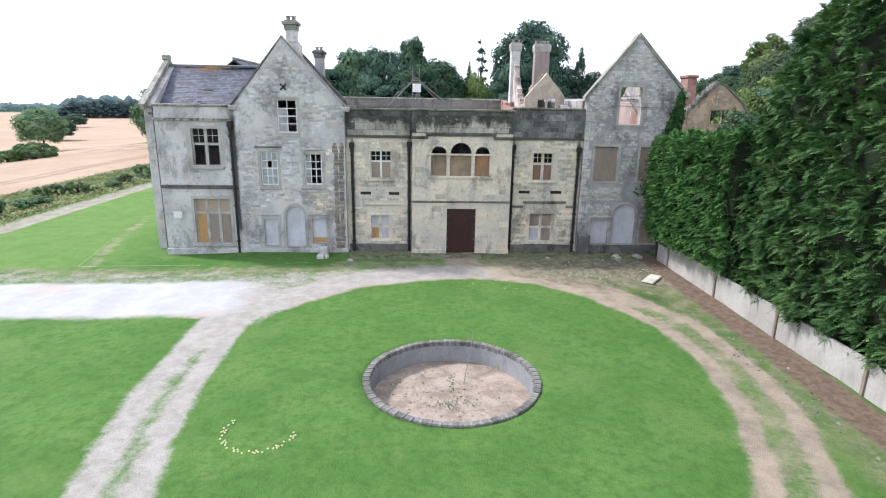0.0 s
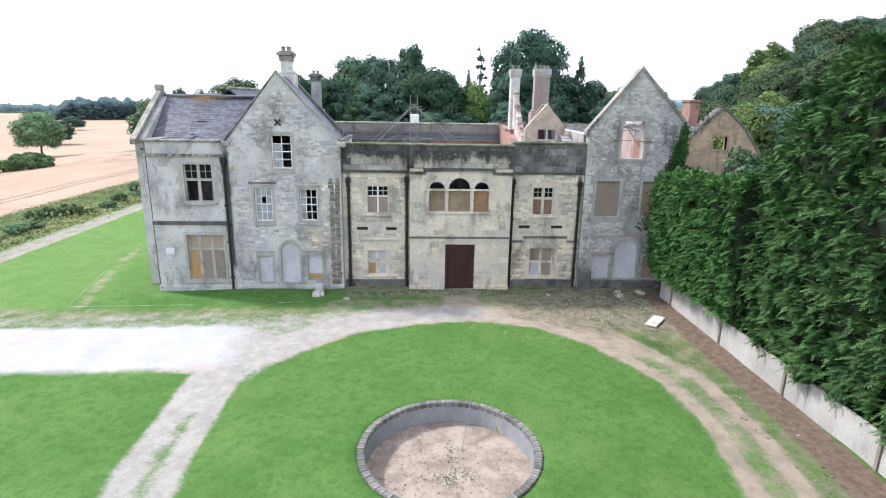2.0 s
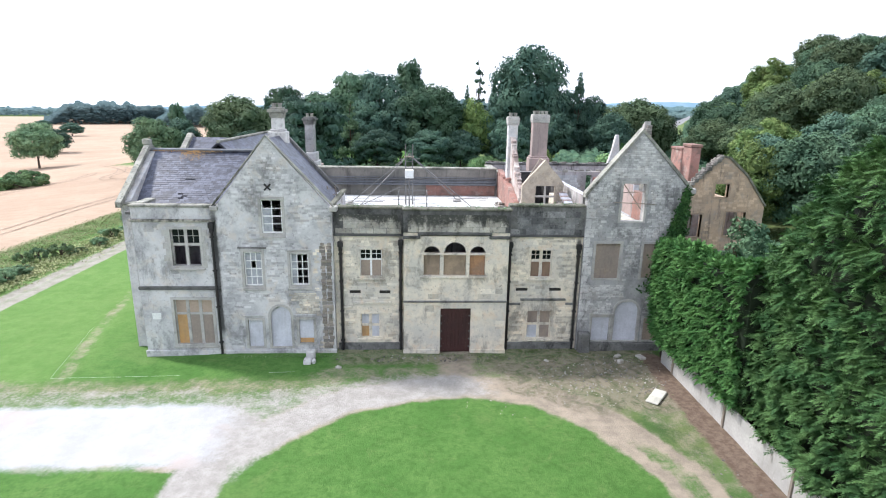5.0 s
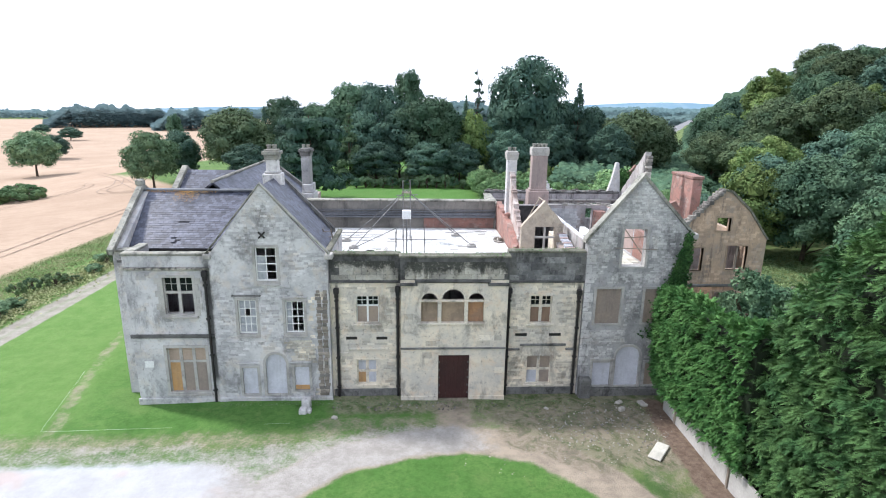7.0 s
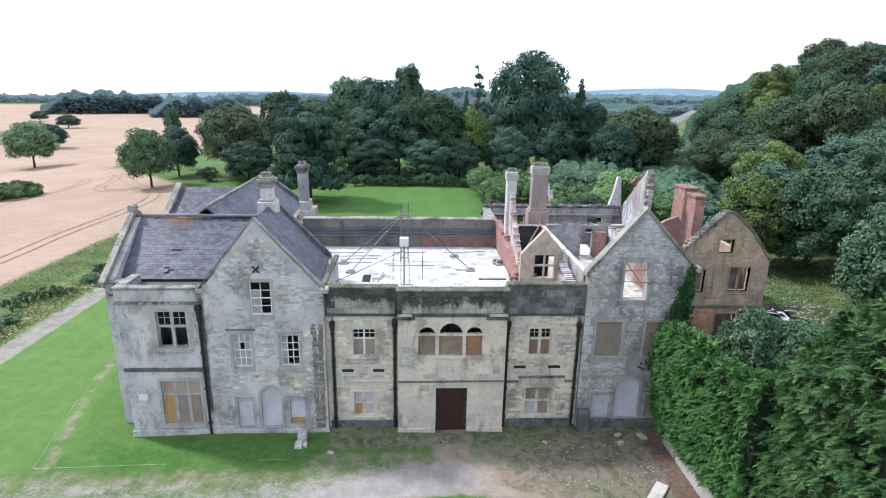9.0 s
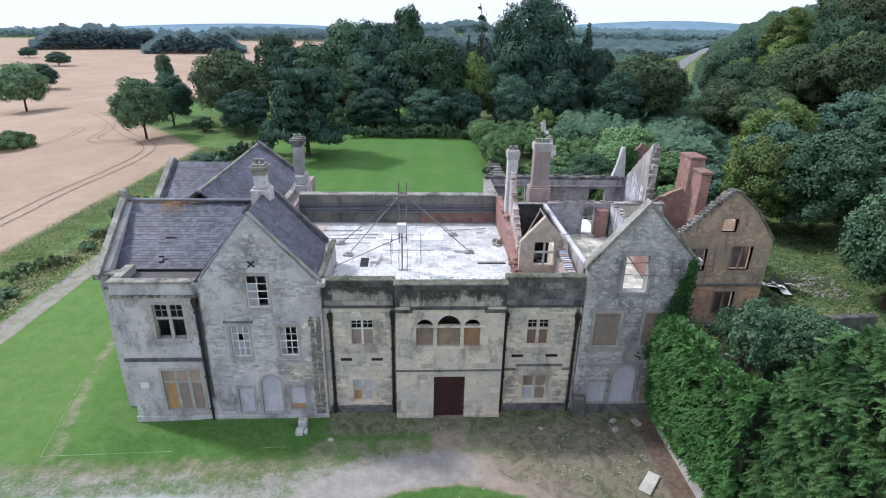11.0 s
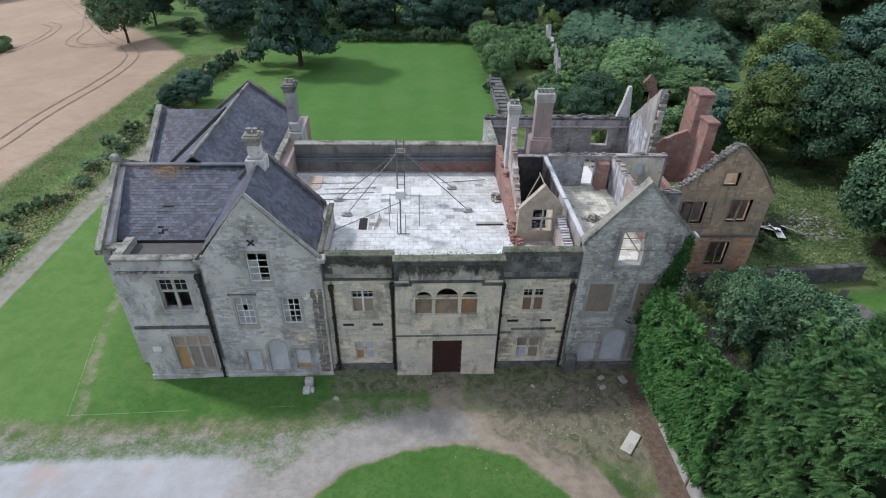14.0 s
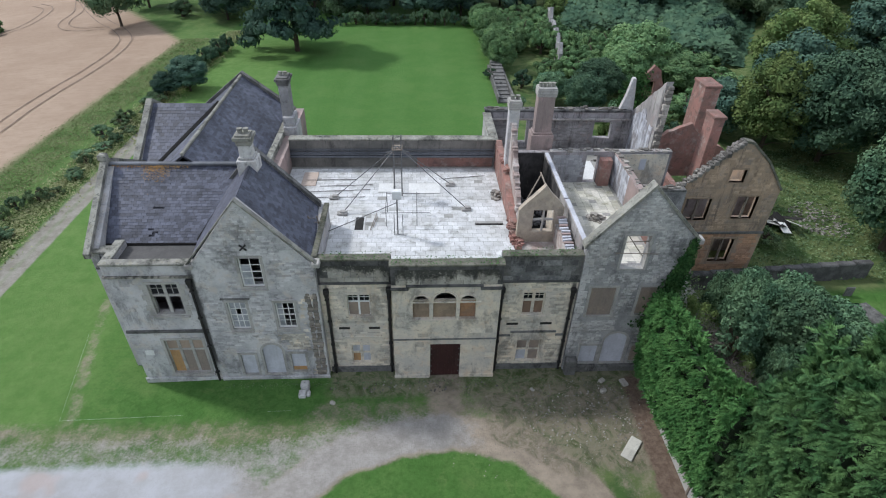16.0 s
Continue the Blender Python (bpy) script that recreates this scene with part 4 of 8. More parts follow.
tri = [arch(-1.93, -1.0, 4.95, 6.3, 0.44), arch(-0.76, 0.54, 4.95, 6.3, 0.68), arch(0.77, 1.67, 4.95, 6.3, 0.44)]
dz = rect(-0.9, 0.9, -0.3, 2.88)
wall("wall", rect(-3.1, 3.05, -0.3, 7.35), tri + [dz], facing(YC), 0.55, WARM, "buff limestone centre bay")
trio = bmesh.new()
box(trio, -2.15, 1.9, YC - 0.06, YC + 0.3, 4.78, 4.94, bevel=0.02)
box(trio, -2.2, 1.95, YC - 0.07, YC + 0.02, 6.22, 6.32, bevel=0.015)
trio_ob = part("window", trio, WARM, house, "triple round-arched window, boarded below")
for (x0, x1), m in zip(((-1.93, -1.0), (-0.76, 0.54), (0.77, 1.67)), (BOARD, BOARD, BOARD_O)):
    part("board", boxed((x0, x1, YC + 0.2, YC + 0.23, 4.95, 6.26)), worn("stained_board", (0.36, 0.27, 0.19), (0.26, 0.20, 0.15), dirt=(0.11, 0.085, 0.07), amount=0.6, big=1.6, streak=True) if m is BOARD else worn("red_stained_board", (0.42, 0.235, 0.13), (0.30, 0.19, 0.13), amount=0.5, big=1.6, streak=True), trio_ob, "weathered board")
    part("transom", boxed((x0, x1, YC + 0.14, YC + 0.26, 6.24, 6.31)), WARM, trio_ob)
    r, c = (x1 - x0) / 2, (x0 + x1) / 2
    bm = bmesh.new()
    k = (0.68 if x1 - x0 > 1.1 else 0.44)
    ring = [(c + (r + e) * math.cos(math.pi * i / 12), 6.32 + (k + e) * math.sin(math.pi * i / 12)) for e, rng in ((0.14, range(13)), (0.0, range(12, -1, -1))) for i in rng]
    slab(bm, ring, [], facing(YC - 0.05), 0.06)
    part("arch_mould", bm, WARM, trio_ob)
part("parapet", boxed((-3.12, 3.07, YC - 0.03, YC + 0.5, 7.55, 8.85)), LEDGE, house, "stained stone parapet with dark streaks")
part("coping", boxed((-3.2, 3.14, YC - 0.10, YC + 0.54, 8.85, 8.98), bevel=0.03), COPING_D, house)
part("cornice", boxed((-3.16, -2.15, YC - 0.12, YC + 0.4, 7.2, 7.36), (-2.3, -2.15, YC - 0.12, YC + 0.38, 7.36, 7.42), (-2.3, 2.02, YC - 0.12, YC + 0.41, 7.42, 7.56), (1.87, 3.1, YC - 0.12, YC + 0.4, 7.2, 7.36), bevel=0.02), LEDGE, house)
part("wall", boxed((-3.12, -2.3, YC, YC + 0.5, 7.36, 7.55), (2.02, 3.07, YC, YC + 0.5, 7.36, 7.55)), WARM, house)
part("string_course", boxed((-3.14, 3.09, YC - 0.07, YC + 0.004, 3.28, 3.40), bevel=0.03), PLINTH, house)
part("plinth", boxed((-3.14, -0.95, YC - 0.07, YC + 0.004, -0.3, 0.25), (0.95, 3.09, YC - 0.07, YC + 0.004, -0.3, 0.25), bevel=0.02), WARM, house)
part("wall", boxed((-3.1, -2.6, 0.55, YF + 0.3, -0.2, 7.3), (2.55, 3.05, 0.55, YF + 0.3, -0.2, 7.3)), WARM, house)
door = part("door", boxed((-0.9, 0.9, YC + 0.16, YC + 0.2, 0.02, 2.87)), DOOR, house, "large dark red-brown boarded double door, closed")
for i in range(8):
    part("plank", boxed((-0.9 + 0.225 * i + 0.004, -0.9 + 0.225 * (i + 1) - 0.004, YC + 0.12, YC + 0.158, 0.03, 2.86), bevel=0.006), DOOR, door)
part("door_frame", boxed((-0.96, -0.9, YC + 0.02, YC + 0.2, 0, 2.94), (0.9, 0.96, YC + 0.02, YC + 0.2, 0, 2.94), (-0.96, 0.96, YC + 0.02, YC + 0.2, 2.88, 2.94)), DOOR, door)
part("hinge_plate", boxed(*[(s * 0.86 - 0.05, s * 0.86 + 0.05, YC + 0.1, YC + 0.118, z, z + 0.09) for s in (-1, 1) for z in (0.35, 0.85, 1.35, 1.85, 2.35)]), STEEL, door)

# right gable
g2 = [(7.6, -0.2), (13.7, -0.2), (13.7, 10.0), (10.5, 13.4), (7.6, 9.75)]
wG, wF, wK, wX = (9.65, 11.0, 8.22, 10.45), (8.35, 9.83, 4.65, 6.85), (8.5, 9.6, 0.6, 2.15), (11.25, 12.5, 4.7, 6.85)
wall("wall", g2, [rect(*wG), rect(*wF), rect(*wK), rect(*wX), arch(9.88, 11.35, 0.58, 2.55, 0.65), rect(11.75, 12.8, 0.6, 2.1)], facing(YG2), 0.5, STONE_R, "gabled dark rubble stone wall")
bm = bmesh.new()
slab(bm, rect(wG[0] - 0.14, wG[1] + 0.14, wG[2] - 0.1, wG[3] + 0.14), [rect(*wG)], facing(YG2 - 0.03), 0.3)
empty_win = part("window", bm, TRIM, house, "empty window opening to the sky")
part("brace", tubes(((9.2, YG2 - 0.05, 9.35), (11.6, YG2 - 0.05, 9.25), 0.025), ((9.7, YG2 + 0.2, 9.9), (11.0, YG2 + 0.2, 9.95), 0.025), ((9.75, YG2 + 0.25, 10.4), (10.9, YG2 + 0.25, 8.9), 0.03)), TIMBER, empty_win)
blocked(*wF, YG2, BOARD)
blocked(*wK, YG2, BOARD_W, split=False)
blocked(9.88, 11.35, 0.58, 2.55, YG2, BOARD_W, rise_z=0.65, split=False)
blocked(11.75, 12.8, 0.6, 2.1, YG2, BOARD, split=False)
blocked(*wX, YG2, BOARD)
part("hood_mould", boxed((8.3, 9.8, YG2 - 0.1, YG2 + 0.004, 2.3, 2.42), (8.3, 8.4, YG2 - 0.1, YG2 + 0.004, 2.05, 2.3), bevel=0.015), TRIM, house)
part("buttress", boxed((7.65, 8.35, YG2 - 0.5, YG2 + 0.004, -0.2, 1.25), bevel=0.05), PLINTH, house)
part("plinth", boxed((8.35, 13.7, YG2 - 0.22, YG2 + 0.004, -0.2, 0.5), bevel=0.04), PLINTH, house)
for x_foot, z_foot in ((7.45, 9.6), (13.85, 9.9)):
    bm = bmesh.new()
    slab(bm, [(x_foot, z_foot), (10.5, 13.38), (10.5, 13.6), (x_foot, z_foot + 0.24)], [], facing(YG2 - 0.05), 0.6)
    part("coping", bm, COPING, house)
part("kneeler", boxed((13.5, 14.0, YG2 - 0.08, YG2 + 0.5, 9.85, 10.2), bevel=0.06), TRIM, house)


# added inner walls and floors block daylight so the window openings stay dark
part("partition", boxed((-18.9, -7.3, 3.2, 3.35, -0.2, 8.55)), SOOT, house, "inner wall added to keep the room dark")
part("partition", boxed((-7.15, 7.5, 3.4, 3.55, -0.2, 7.05)), SOOT, house, "inner wall added to keep the room dark")
part("partition", boxed((7.7, 13.2, 3.4, 3.55, -0.2, 6.95)), SOOT, house, "inner wall added to keep the room dark")
part("floor_slab", boxed((-18.0, -7.3, 0.7, 3.2, 3.6, 3.75), (-13.6, -7.3, 0.7, 3.2, 6.9, 7.05), (-7.15, 7.5, 1.1, 3.4, 3.4, 3.55)), SOOT, house, "upper floor added to keep the rooms dark")

# ---- drainpipes ----
def drainpipe(x, y, z0, z1, lean=0.0, group="drainpipes"):
    ob = part("drainpipe", tubes(((x, y, z0), (x + lean, y, z1), 0.075), sides=8), IRON, house, "black cast iron drainpipe with hopper")
    part("hopper", boxed((x + lean - 0.15, x + lean + 0.15, y - 0.14, y + 0.12, z1 - 0.05, z1 + 0.28), (x + lean - 0.11, x + lean + 0.11, y - 0.1, y + 0.1, z1 - 0.3, z1 - 0.05), bevel=0.03), IRON, ob)
    for k in (0.12, 0.4, 0.68, 0.93):
        part("bracket", boxed((x + lean * k - 0.12, x + lean * k + 0.12, y - 0.09, y + 0.09, z0 + (z1 - z0) * k - 0.05, z0 + (z1 - z0) * k + 0.05), bevel=0.02), IRON, ob)


drainpipe(-14.0, YB - 0.13, -0.25, 7.75)
drainpipe(-6.82, YF - 0.14, -0.15, 6.6)
drainpipe(-3.3, YF - 0.14, -0.15, 6.7)
drainpipe(3.22, YF - 0.14, -0.15, 6.6)
drainpipe(7.35, YF - 0.14, -0.15, 6.5)

# ---- roofs of the west side ----


DECK = worn("slate_deck", (0.07, 0.07, 0.085), (0.05, 0.05, 0.06), amount=0.3)


def slope(a, b, c, d, name, rows=16, width=0.42, parent=None, skip=()):
    """A slated slope with ridge a-b and eave d-c: a deck and laid slates with uneven edges, in one mesh each."""
    a, b, c, d = (Vector(p) for p in (a, b, c, d))
    deck = bmesh.new()
    nrm = (b - a).cross(d - a).normalized()
    if nrm.z < 0:
        nrm = -nrm
    lo = [deck.verts.new(p - nrm * 0.10) for p in (a, b, c, d)]
    hi = [deck.verts.new(p - nrm * 0.06) for p in (a, b, c, d)]
    for f in ((0, 1, 2, 3), ):
        deck.faces.new([hi[i] for i in f])
        deck.faces.new([lo[i] for i in f[::-1]])
    for i in range(4):
        j = (i + 1) % 4
        deck.faces.new((lo[i], lo[j], hi[j], hi[i]))
    roof = part("roof", deck, DECK, parent or house, "blue-grey slate roof slope")
    rng = np.random.RandomState(int(abs(a.x * 13 + a.y * 7 + d.x * 3)) + 1)
    vs = []
    for r in range(rows):
        t0, t1 = r / rows, min(1.0, (r + 1.35) / rows)
        pa, pb = a.lerp(d, t0), b.lerp(c, t0)
        qa, qb = a.lerp(d, t1), b.lerp(c, t1)
        n = max(1, round((qb - qa).length / width))
        off = 0.5 * (r % 2)
        for i in range(-1, n + 1):
            u0, u1 = (i + off + 0.03) / n, (i + off + 0.97) / n
            u0, u1 = max(0.0, u0), min(1.0, u1)
            if u1 - u0 < 0.15 / n :
                continue
            um, tm = (u0 + u1) / 2, t0
            if any(abs(um - su) < sw and abs(tm - st) < sh for su, st, sw, sh in skip):
                continue
            h0, h1 = 0.008, 0.016 + 0.008 * rng.rand()
            sl = (rng.rand() - 0.5) * 0.008
            top0, top1 = pa.lerp(pb, u0) + nrm * h0, pa.lerp(pb, u1) + nrm * h0
            bot0, bot1 = qa.lerp(qb, u0) + nrm * h1, qa.lerp(qb, u1) + nrm * (h1 + sl)
            vs.append((top0, top1, bot1, bot0))
            vs.append((bot0, bot1, bot1 - nrm * 0.012, bot0 - nrm * 0.012))
    me = quads_mesh("slate_covering", [[tuple(p) for p in q] for q in vs])
    tagged(link_part("slate_covering", me, SLATE, roof), kind="stuff")
    return roof


slope((-20.0, 6.75, 11.45), (-11.5, 6.9, 11.4), (-12.9, 2.65, 8.65), (-19.42, 2.65, 8.65), "a", rows=26, width=0.3,
      skip=((0.41, 0.885, 0.026, 0.02), (0.42, 0.845, 0.026, 0.02), (0.38, 0.81, 0.026, 0.02), (0.42, 0.54, 0.026, 0.02)))
slope((-20.3, 6.75, 11.45), (-11.5, 6.9, 11.4), (-12.5, 12.2, 8.7), (-20.6, 12.2, 8.7), "b", rows=16)
part("ridge", boxed((-19.9, -11.6, 6.66, 6.96, 11.42, 11.6), bevel=0.05), LEAD, house)
slope((-10.70, YG1 + 0.5, 12.72), (-11.05, 6.2, 12.62), (-7.75, 6.0, 8.95), (-7.25, YG1 + 0.5, 8.85), "c", rows=25, width=0.3)
slope((-10.72, YG1 + 0.5, 12.72), (-11.07, 6.9, 12.62), (-14.4, 6.9, 8.8), (-13.9, YG1 + 0.5, 8.8), "d", rows=25, width=0.3)
bm = bmesh.new()
for sx, sz, ex, ez in ((-11.05, 12.75, -7.6, 9.0), (-11.05, 12.75, -14.4, 9.0)):
    slab(bm, [(ex, ez - 0.15), (sx, sz - 0.15), (sx, sz + 0.12), (ex, ez + 0.12)], [], facing(6.05), 0.35)
part("coping", bm, PLINTH, house)
wall("wall", [(-14.4, 0), (-7.7, 0), (-7.7, 8.9), (-11.05, 12.6), (-14.4, 8.9)], [], facing(6.1), 0.3, STONE)
part("wall", boxed((-7.7, -7.2, 0.65, 6.4, 0, 8.9)), STONE, house)
part("gutter_parapet", boxed((-7.42, -7.1, 0.7, 6.3, 8.9, 9.08), bevel=0.03), COPING_D, house)



def valley(a, b, width, name="valley_gutter"):
    """A dark lead valley where two slopes meet, as a thin bent strip."""
    a, b = Vector(a), Vector(b)
    side = Vector((0, 0, 1)).cross(b - a).normalized() * width
    bm = bmesh.new()
    up = Vector((0, 0, 0.09))
    rows = [[bm.verts.new(p + o + up) for o in (side + Vector((0, 0, 0.10)), Vector((0, 0, 0)), -side + Vector((0, 0, 0.10)), Vector((0, 0, -0.12)))] for p in (a, b)]
    for i in range(4):
        bm.faces.new((rows[0][i], rows[0][(i + 1) % 4], rows[1][(i + 1) % 4], rows[1][i]))
    bm.faces.new(rows[0][::-1])
    bm.faces.new(rows[1])
    return part(name, bm, DARK, house, "black lead valley gutter")


valley((-14.02, 2.65, 8.65), (-11.75, 6.7, 11.42), 0.16)
valley((-19.5, 11.2, 8.9), (-15.89, 15.8, 11.75), 0.16)

# rear wing: ridge along its length, a side arm with a gable
slope((-15.55, 6.9, 12.0), (-15.6, 21.2, 12.0), (-12.0, 21.2, 9.15), (-12.0, 6.9, 9.15), "e", rows=22, width=0.34)
slope((-15.55, 6.9, 12.0), (-15.6, 21.2, 12.0), (-19.2, 21.2, 9.15), (-19.2, 6.9, 9.15), "f", rows=10, width=0.6)
slope((-20.7, 15.8, 11.75), (-15.4, 15.8, 11.75), (-15.4, 11.2, 8.9), (-20.5, 11.2, 8.9), "g", rows=20, width=0.34)
slope((-20.7, 15.8, 11.75), (-15.4, 15.8, 11.75), (-15.4, 20.4, 8.9), (-20.9, 20.4, 8.9), "h", rows=10, width=0.6)
part("ridge", tubes(((-15.57, 6.9, 12.05), (-15.62, 21.2, 12.05), 0.11), sides=8), COPING, house)
bm = bmesh.new()
for ex in (-11.7, -19.5):
    slab(bm, [(ex, 8.9), (-15.6, 11.95), (-15.6, 12.3), (ex, 9.25)], [], facing(21.05), 0.45)
part("coping", bm, PLINTH, house)
wall("wall", [(-19.2, 0), (-12.0, 0), (-12.0, 9.1), (-15.6, 12.0), (-19.2, 9.1)], [], facing(21.15), 0.4, STONE)
west2 = lambda u, v, w: (-20.95 + w, u, v)
wall("wall", [(11.2, -1), (20.4, -1), (20.4, 8.9), (15.8, 11.75), (11.2, 8.9)], [], west2, 0.45, STONE)
bm = bmesh.new()
for ey in (10.9, 20.7):
    slab(bm, [(ey, 8.75), (15.8, 11.75), (15.8, 12.1), (ey, 9.1)], [], lambda u, v, w: (-21.0 + w, u, v), 0.42)
part("coping", bm, COPING, house)
part("wall", boxed((-20.6, -15.4, 11.2, 11.6, -0.5, 8.9)), STONE, house)
part("wall", boxed((-12.1, -11.0, 6.3, 21.3, 0, 9.2)), PINK, house, "pink plastered side wall")
part("parapet", boxed((-12.0, -11.55, 10.6, 20.6, 9.2, 9.65), bevel=0.03), COPING, house)


# ---- chimneys ----
def chimney(x0, x1, y0, y1, z0, z1, mat, cap=TRIM, pots=0, base=None, flare=0.18):
    ob = part("chimney", boxed((x0, x1, y0, y1, z0, z1 - 0.5), bevel=0.03), mat, house, "stone chimney stack")
    part("cap", boxed((x0 - 0.06, x1 + 0.06, y0 - 0.06, y1 + 0.06, z1 - 0.62, z1 - 0.48), (x0 - flare, x1 + flare, y0 - flare, y1 + flare, z1 - 0.3, z1 - 0.1), (x0 - 0.08, x1 + 0.08, y0 - 0.08, y1 + 0.08, z1 - 0.48, z1 - 0.3), (x0 - 0.05, x1 + 0.05, y0 - 0.05, y1 + 0.05, z1 - 0.1, z1), bevel=0.02), cap, ob)
    if base:
        part("base", boxed((x0 - 0.2, x1 + 0.2, y0 - 0.2, y1 + 0.2, z0, base), (x0 - 0.1, x1 + 0.1, y0 - 0.1, y1 + 0.1, base, base + 0.15), bevel=0.04), mat, ob)
    for i in range(pots):
        px = x0 + (x1 - x0) * (i + 0.5) / pots
        bm = tubes(((px, (y0 + y1) / 2, z1 - 0.02), (px, (y0 + y1) / 2, z1 + 0.22), 0.13), sides=10)
        tube(bm, (px, (y0 + y1) / 2, z1 + 0.22), (px, (y0 + y1) / 2, z1 + 0.27), 0.16, 10)
        part("chimney_pot", bm, COPING, ob)
    return ob


chimney(-11.4, -10.72, 4.55, 5.25, 11.6, 14.35, COURSE_D, COPING, 2, base=12.9)
chimney(-11.65, -10.95, 16.3, 17.4, 6.5, 13.5, STONE_R, PLINTH, 2)
part("chimney_foot", boxed((-11.6, -10.6, 15.8, 17.6, 6.0, 9.9), (-11.6, -10.75, 16.0, 17.5, 9.9, 10.6), bevel=0.05), STONE, house)
chimney(4.5, 5.2, 10.9, 11.6, 7.4, 13.9, STONE, TRIM, 2, flare=0.1)
chimney(6.75, 7.95, 12.85, 13.65, 7.0, 14.05, PINK, TRIM, 4, base=10.7, flare=0.08)

# ---- terrace on the flat roof ----
part("roof_slab", boxed((-11.0, 4.3, 6.4, 14.3, 7.1, 7.385), (-7.2, 4.3, YF + 0.42, 6.4, 7.1, 7.385), (-3.1, 3.05, YC + 0.5, YF + 0.42, 7.1, 7.385)), MORTAR, house, "flat terrace roof between the wings")
part("wall", boxed((-11.0, 4.2, 14.3, 14.8, 0, 9.55)), TERRACE_WALL, house, "grey rear terrace wall")
part("wall_patch", boxed((-1.6, 4.1, 14.27, 14.302, 7.4, 8.25)), BRICK, house, "exposed red brick patch")
part("coping", boxed((-11.0, 4.25, 14.22, 14.95, 9.55, 9.68), bevel=0.04), COPING, house)
for z_pipe in (8.62, 8.74, 8.88):
    part("service_pipe", tubes(((-11.0, 14.22, z_pipe), (4.2, 14.22, z_pipe - 0.02), 0.035)), LEAD, house, "grey pipe along the parapet wall")
part("ledge", boxed((-11.0, 4.2, 14.05, 14.3, 8.25, 8.38), (-11.0, 4.2, 14.15, 14.3, 8.42, 8.55), bevel=0.02), LEAD, house)

# ---- ruined rooms on the east side ----


def ragged(pts, step, jag, seed):
    """Roughens a broken wall top, given as points (u, v)."""
    rng = random.Random(seed)
    out = []
    for (ua, va), (ub, vb) in zip(pts, pts[1:]):
        n = max(1, int(math.hypot(ub - ua, vb - va) / step))
        for i in range(n):
            k = i / n
            out.append((ua + (ub - ua) * k + rng.uniform(-jag, jag) * 0.3, va + (vb - va) * k + rng.uniform(-jag, jag)))
    return out + [pts[-1]]


top1 = ragged([(3.4, 7.5), (5.0, 7.9), (8.0, 8.7), (11.0, 9.2), (13.6, 9.5), (14.3, 9.6)], 0.35, 0.1, 3)
wall("wall", [(3.4, 0), (14.3, 0)] + top1[::-1], [], sideways(4.3), 0.4, BRICK, "broken red brick terrace wall")
top2 = ragged([(4.6, 7.5), (6.0, 8.4), (8.0, 9.9), (9.6, 11.3), (10.6, 12.4), (11.6, 12.5), (12.2, 10.6), (12.9, 9.7)], 0.35, 0.12, 4)
wall("wall", [(4.6, 5.0), (12.9, 5.0)] + top2[::-1], [], sideways(4.72), 0.3, RAW, "raking broken wall with flaking white plaster")
edge_rng = random.Random(2)
for u, v in top2[:-8]:
    s_ = edge_rng.uniform(0.05, 0.16)
    u, v = u + edge_rng.uniform(-0.1, 0.1), v - edge_rng.uniform(0, 0.08)
    part("broken_stone", boxed((4.78 - s_, 5.05, u - s_, u + s_, v - s_, v + s_ * 0.7), bevel=0.03), RAW, house)
part("wall", boxed((4.75, 10.6, 12.0, 12.4, 0, 9.7), (11.5, 16.8, 12.0, 12.4, 0, 9.7), (10.6, 11.5, 12.0, 12.4, 0, 7.28), (10.6, 11.5, 12.0, 12.4, 9.5, 9.7)), SOOT, house, "dark plastered cross wall with a doorway")
# near-black facing for the inner walls of the room behind the dormer
NEAR_BLACK = worn("near_black_plaster", (0.095, 0.088, 0.086), (0.045, 0.043, 0.043), dirt=(0.24, 0.21, 0.20), amount=0.5, streak=True, big=1.2)
part("wall_patch", boxed((4.76, 7.49, 11.95, 11.997, 5.9, 9.66)), NEAR_BLACK, house, "near-black plaster facing")
part("wall_patch", boxed((7.46, 7.497, 6.7, 11.9, 5.9, 9.5)), NEAR_BLACK, house, "near-black plaster facing")
wall("wall_patch", [(5.2, 5.9), (11.9, 5.9), (11.9, 9.9), (10.6, 11.9), (9.6, 10.9), (8.0, 9.5), (6.0, 8.0), (5.2, 7.4)], [], sideways(5.022), 0.03, NEAR_BLACK, "near-black plaster facing")
part("ledge", boxed((7.9, 16.8, 11.98, 12.42, 9.7, 9.78), bevel=0.02), PLASTER, house)
part("wall", boxed((7.5, 7.85, 1.0, 12.0, 0, 9.6)), PLASTER, house, "plastered partition wall")
part("wall_plate", boxed((7.54, 7.81, 0.95, 5.6, 9.6, 9.68), bevel=0.02), BOARD_W, house, "pale timber wall plate")
part("wall_plate", boxed((7.50, 7.76, 5.7, 12.0, 9.6, 9.70), bevel=0.02), BOARD_W, house, "pale timber wall plate")
part("wall", boxed((12.6, 12.95, 6.2, 12.0, 0, 9.6)), WHITEWALL, house, "white and pink partition wall")
part("wall", boxed((12.6, 12.95, 3.0, 6.2, 0, 9.2)), BRICK, house, "bare brick partition wall")
part("wall_top", boxed((12.56, 12.99, 6.1, 12.0, 9.6, 9.68), bevel=0.02), PINK, house)
part("wall_patch", boxed((12.58, 12.602, 6.3, 8.6, 7.4, 9.55)), PINK, house)
part("chimney_breast", boxed((11.55, 12.35, 11.35, 12.0, 7.3, 9.35), bevel=0.02), BRICK, house, "brick chimney breast")
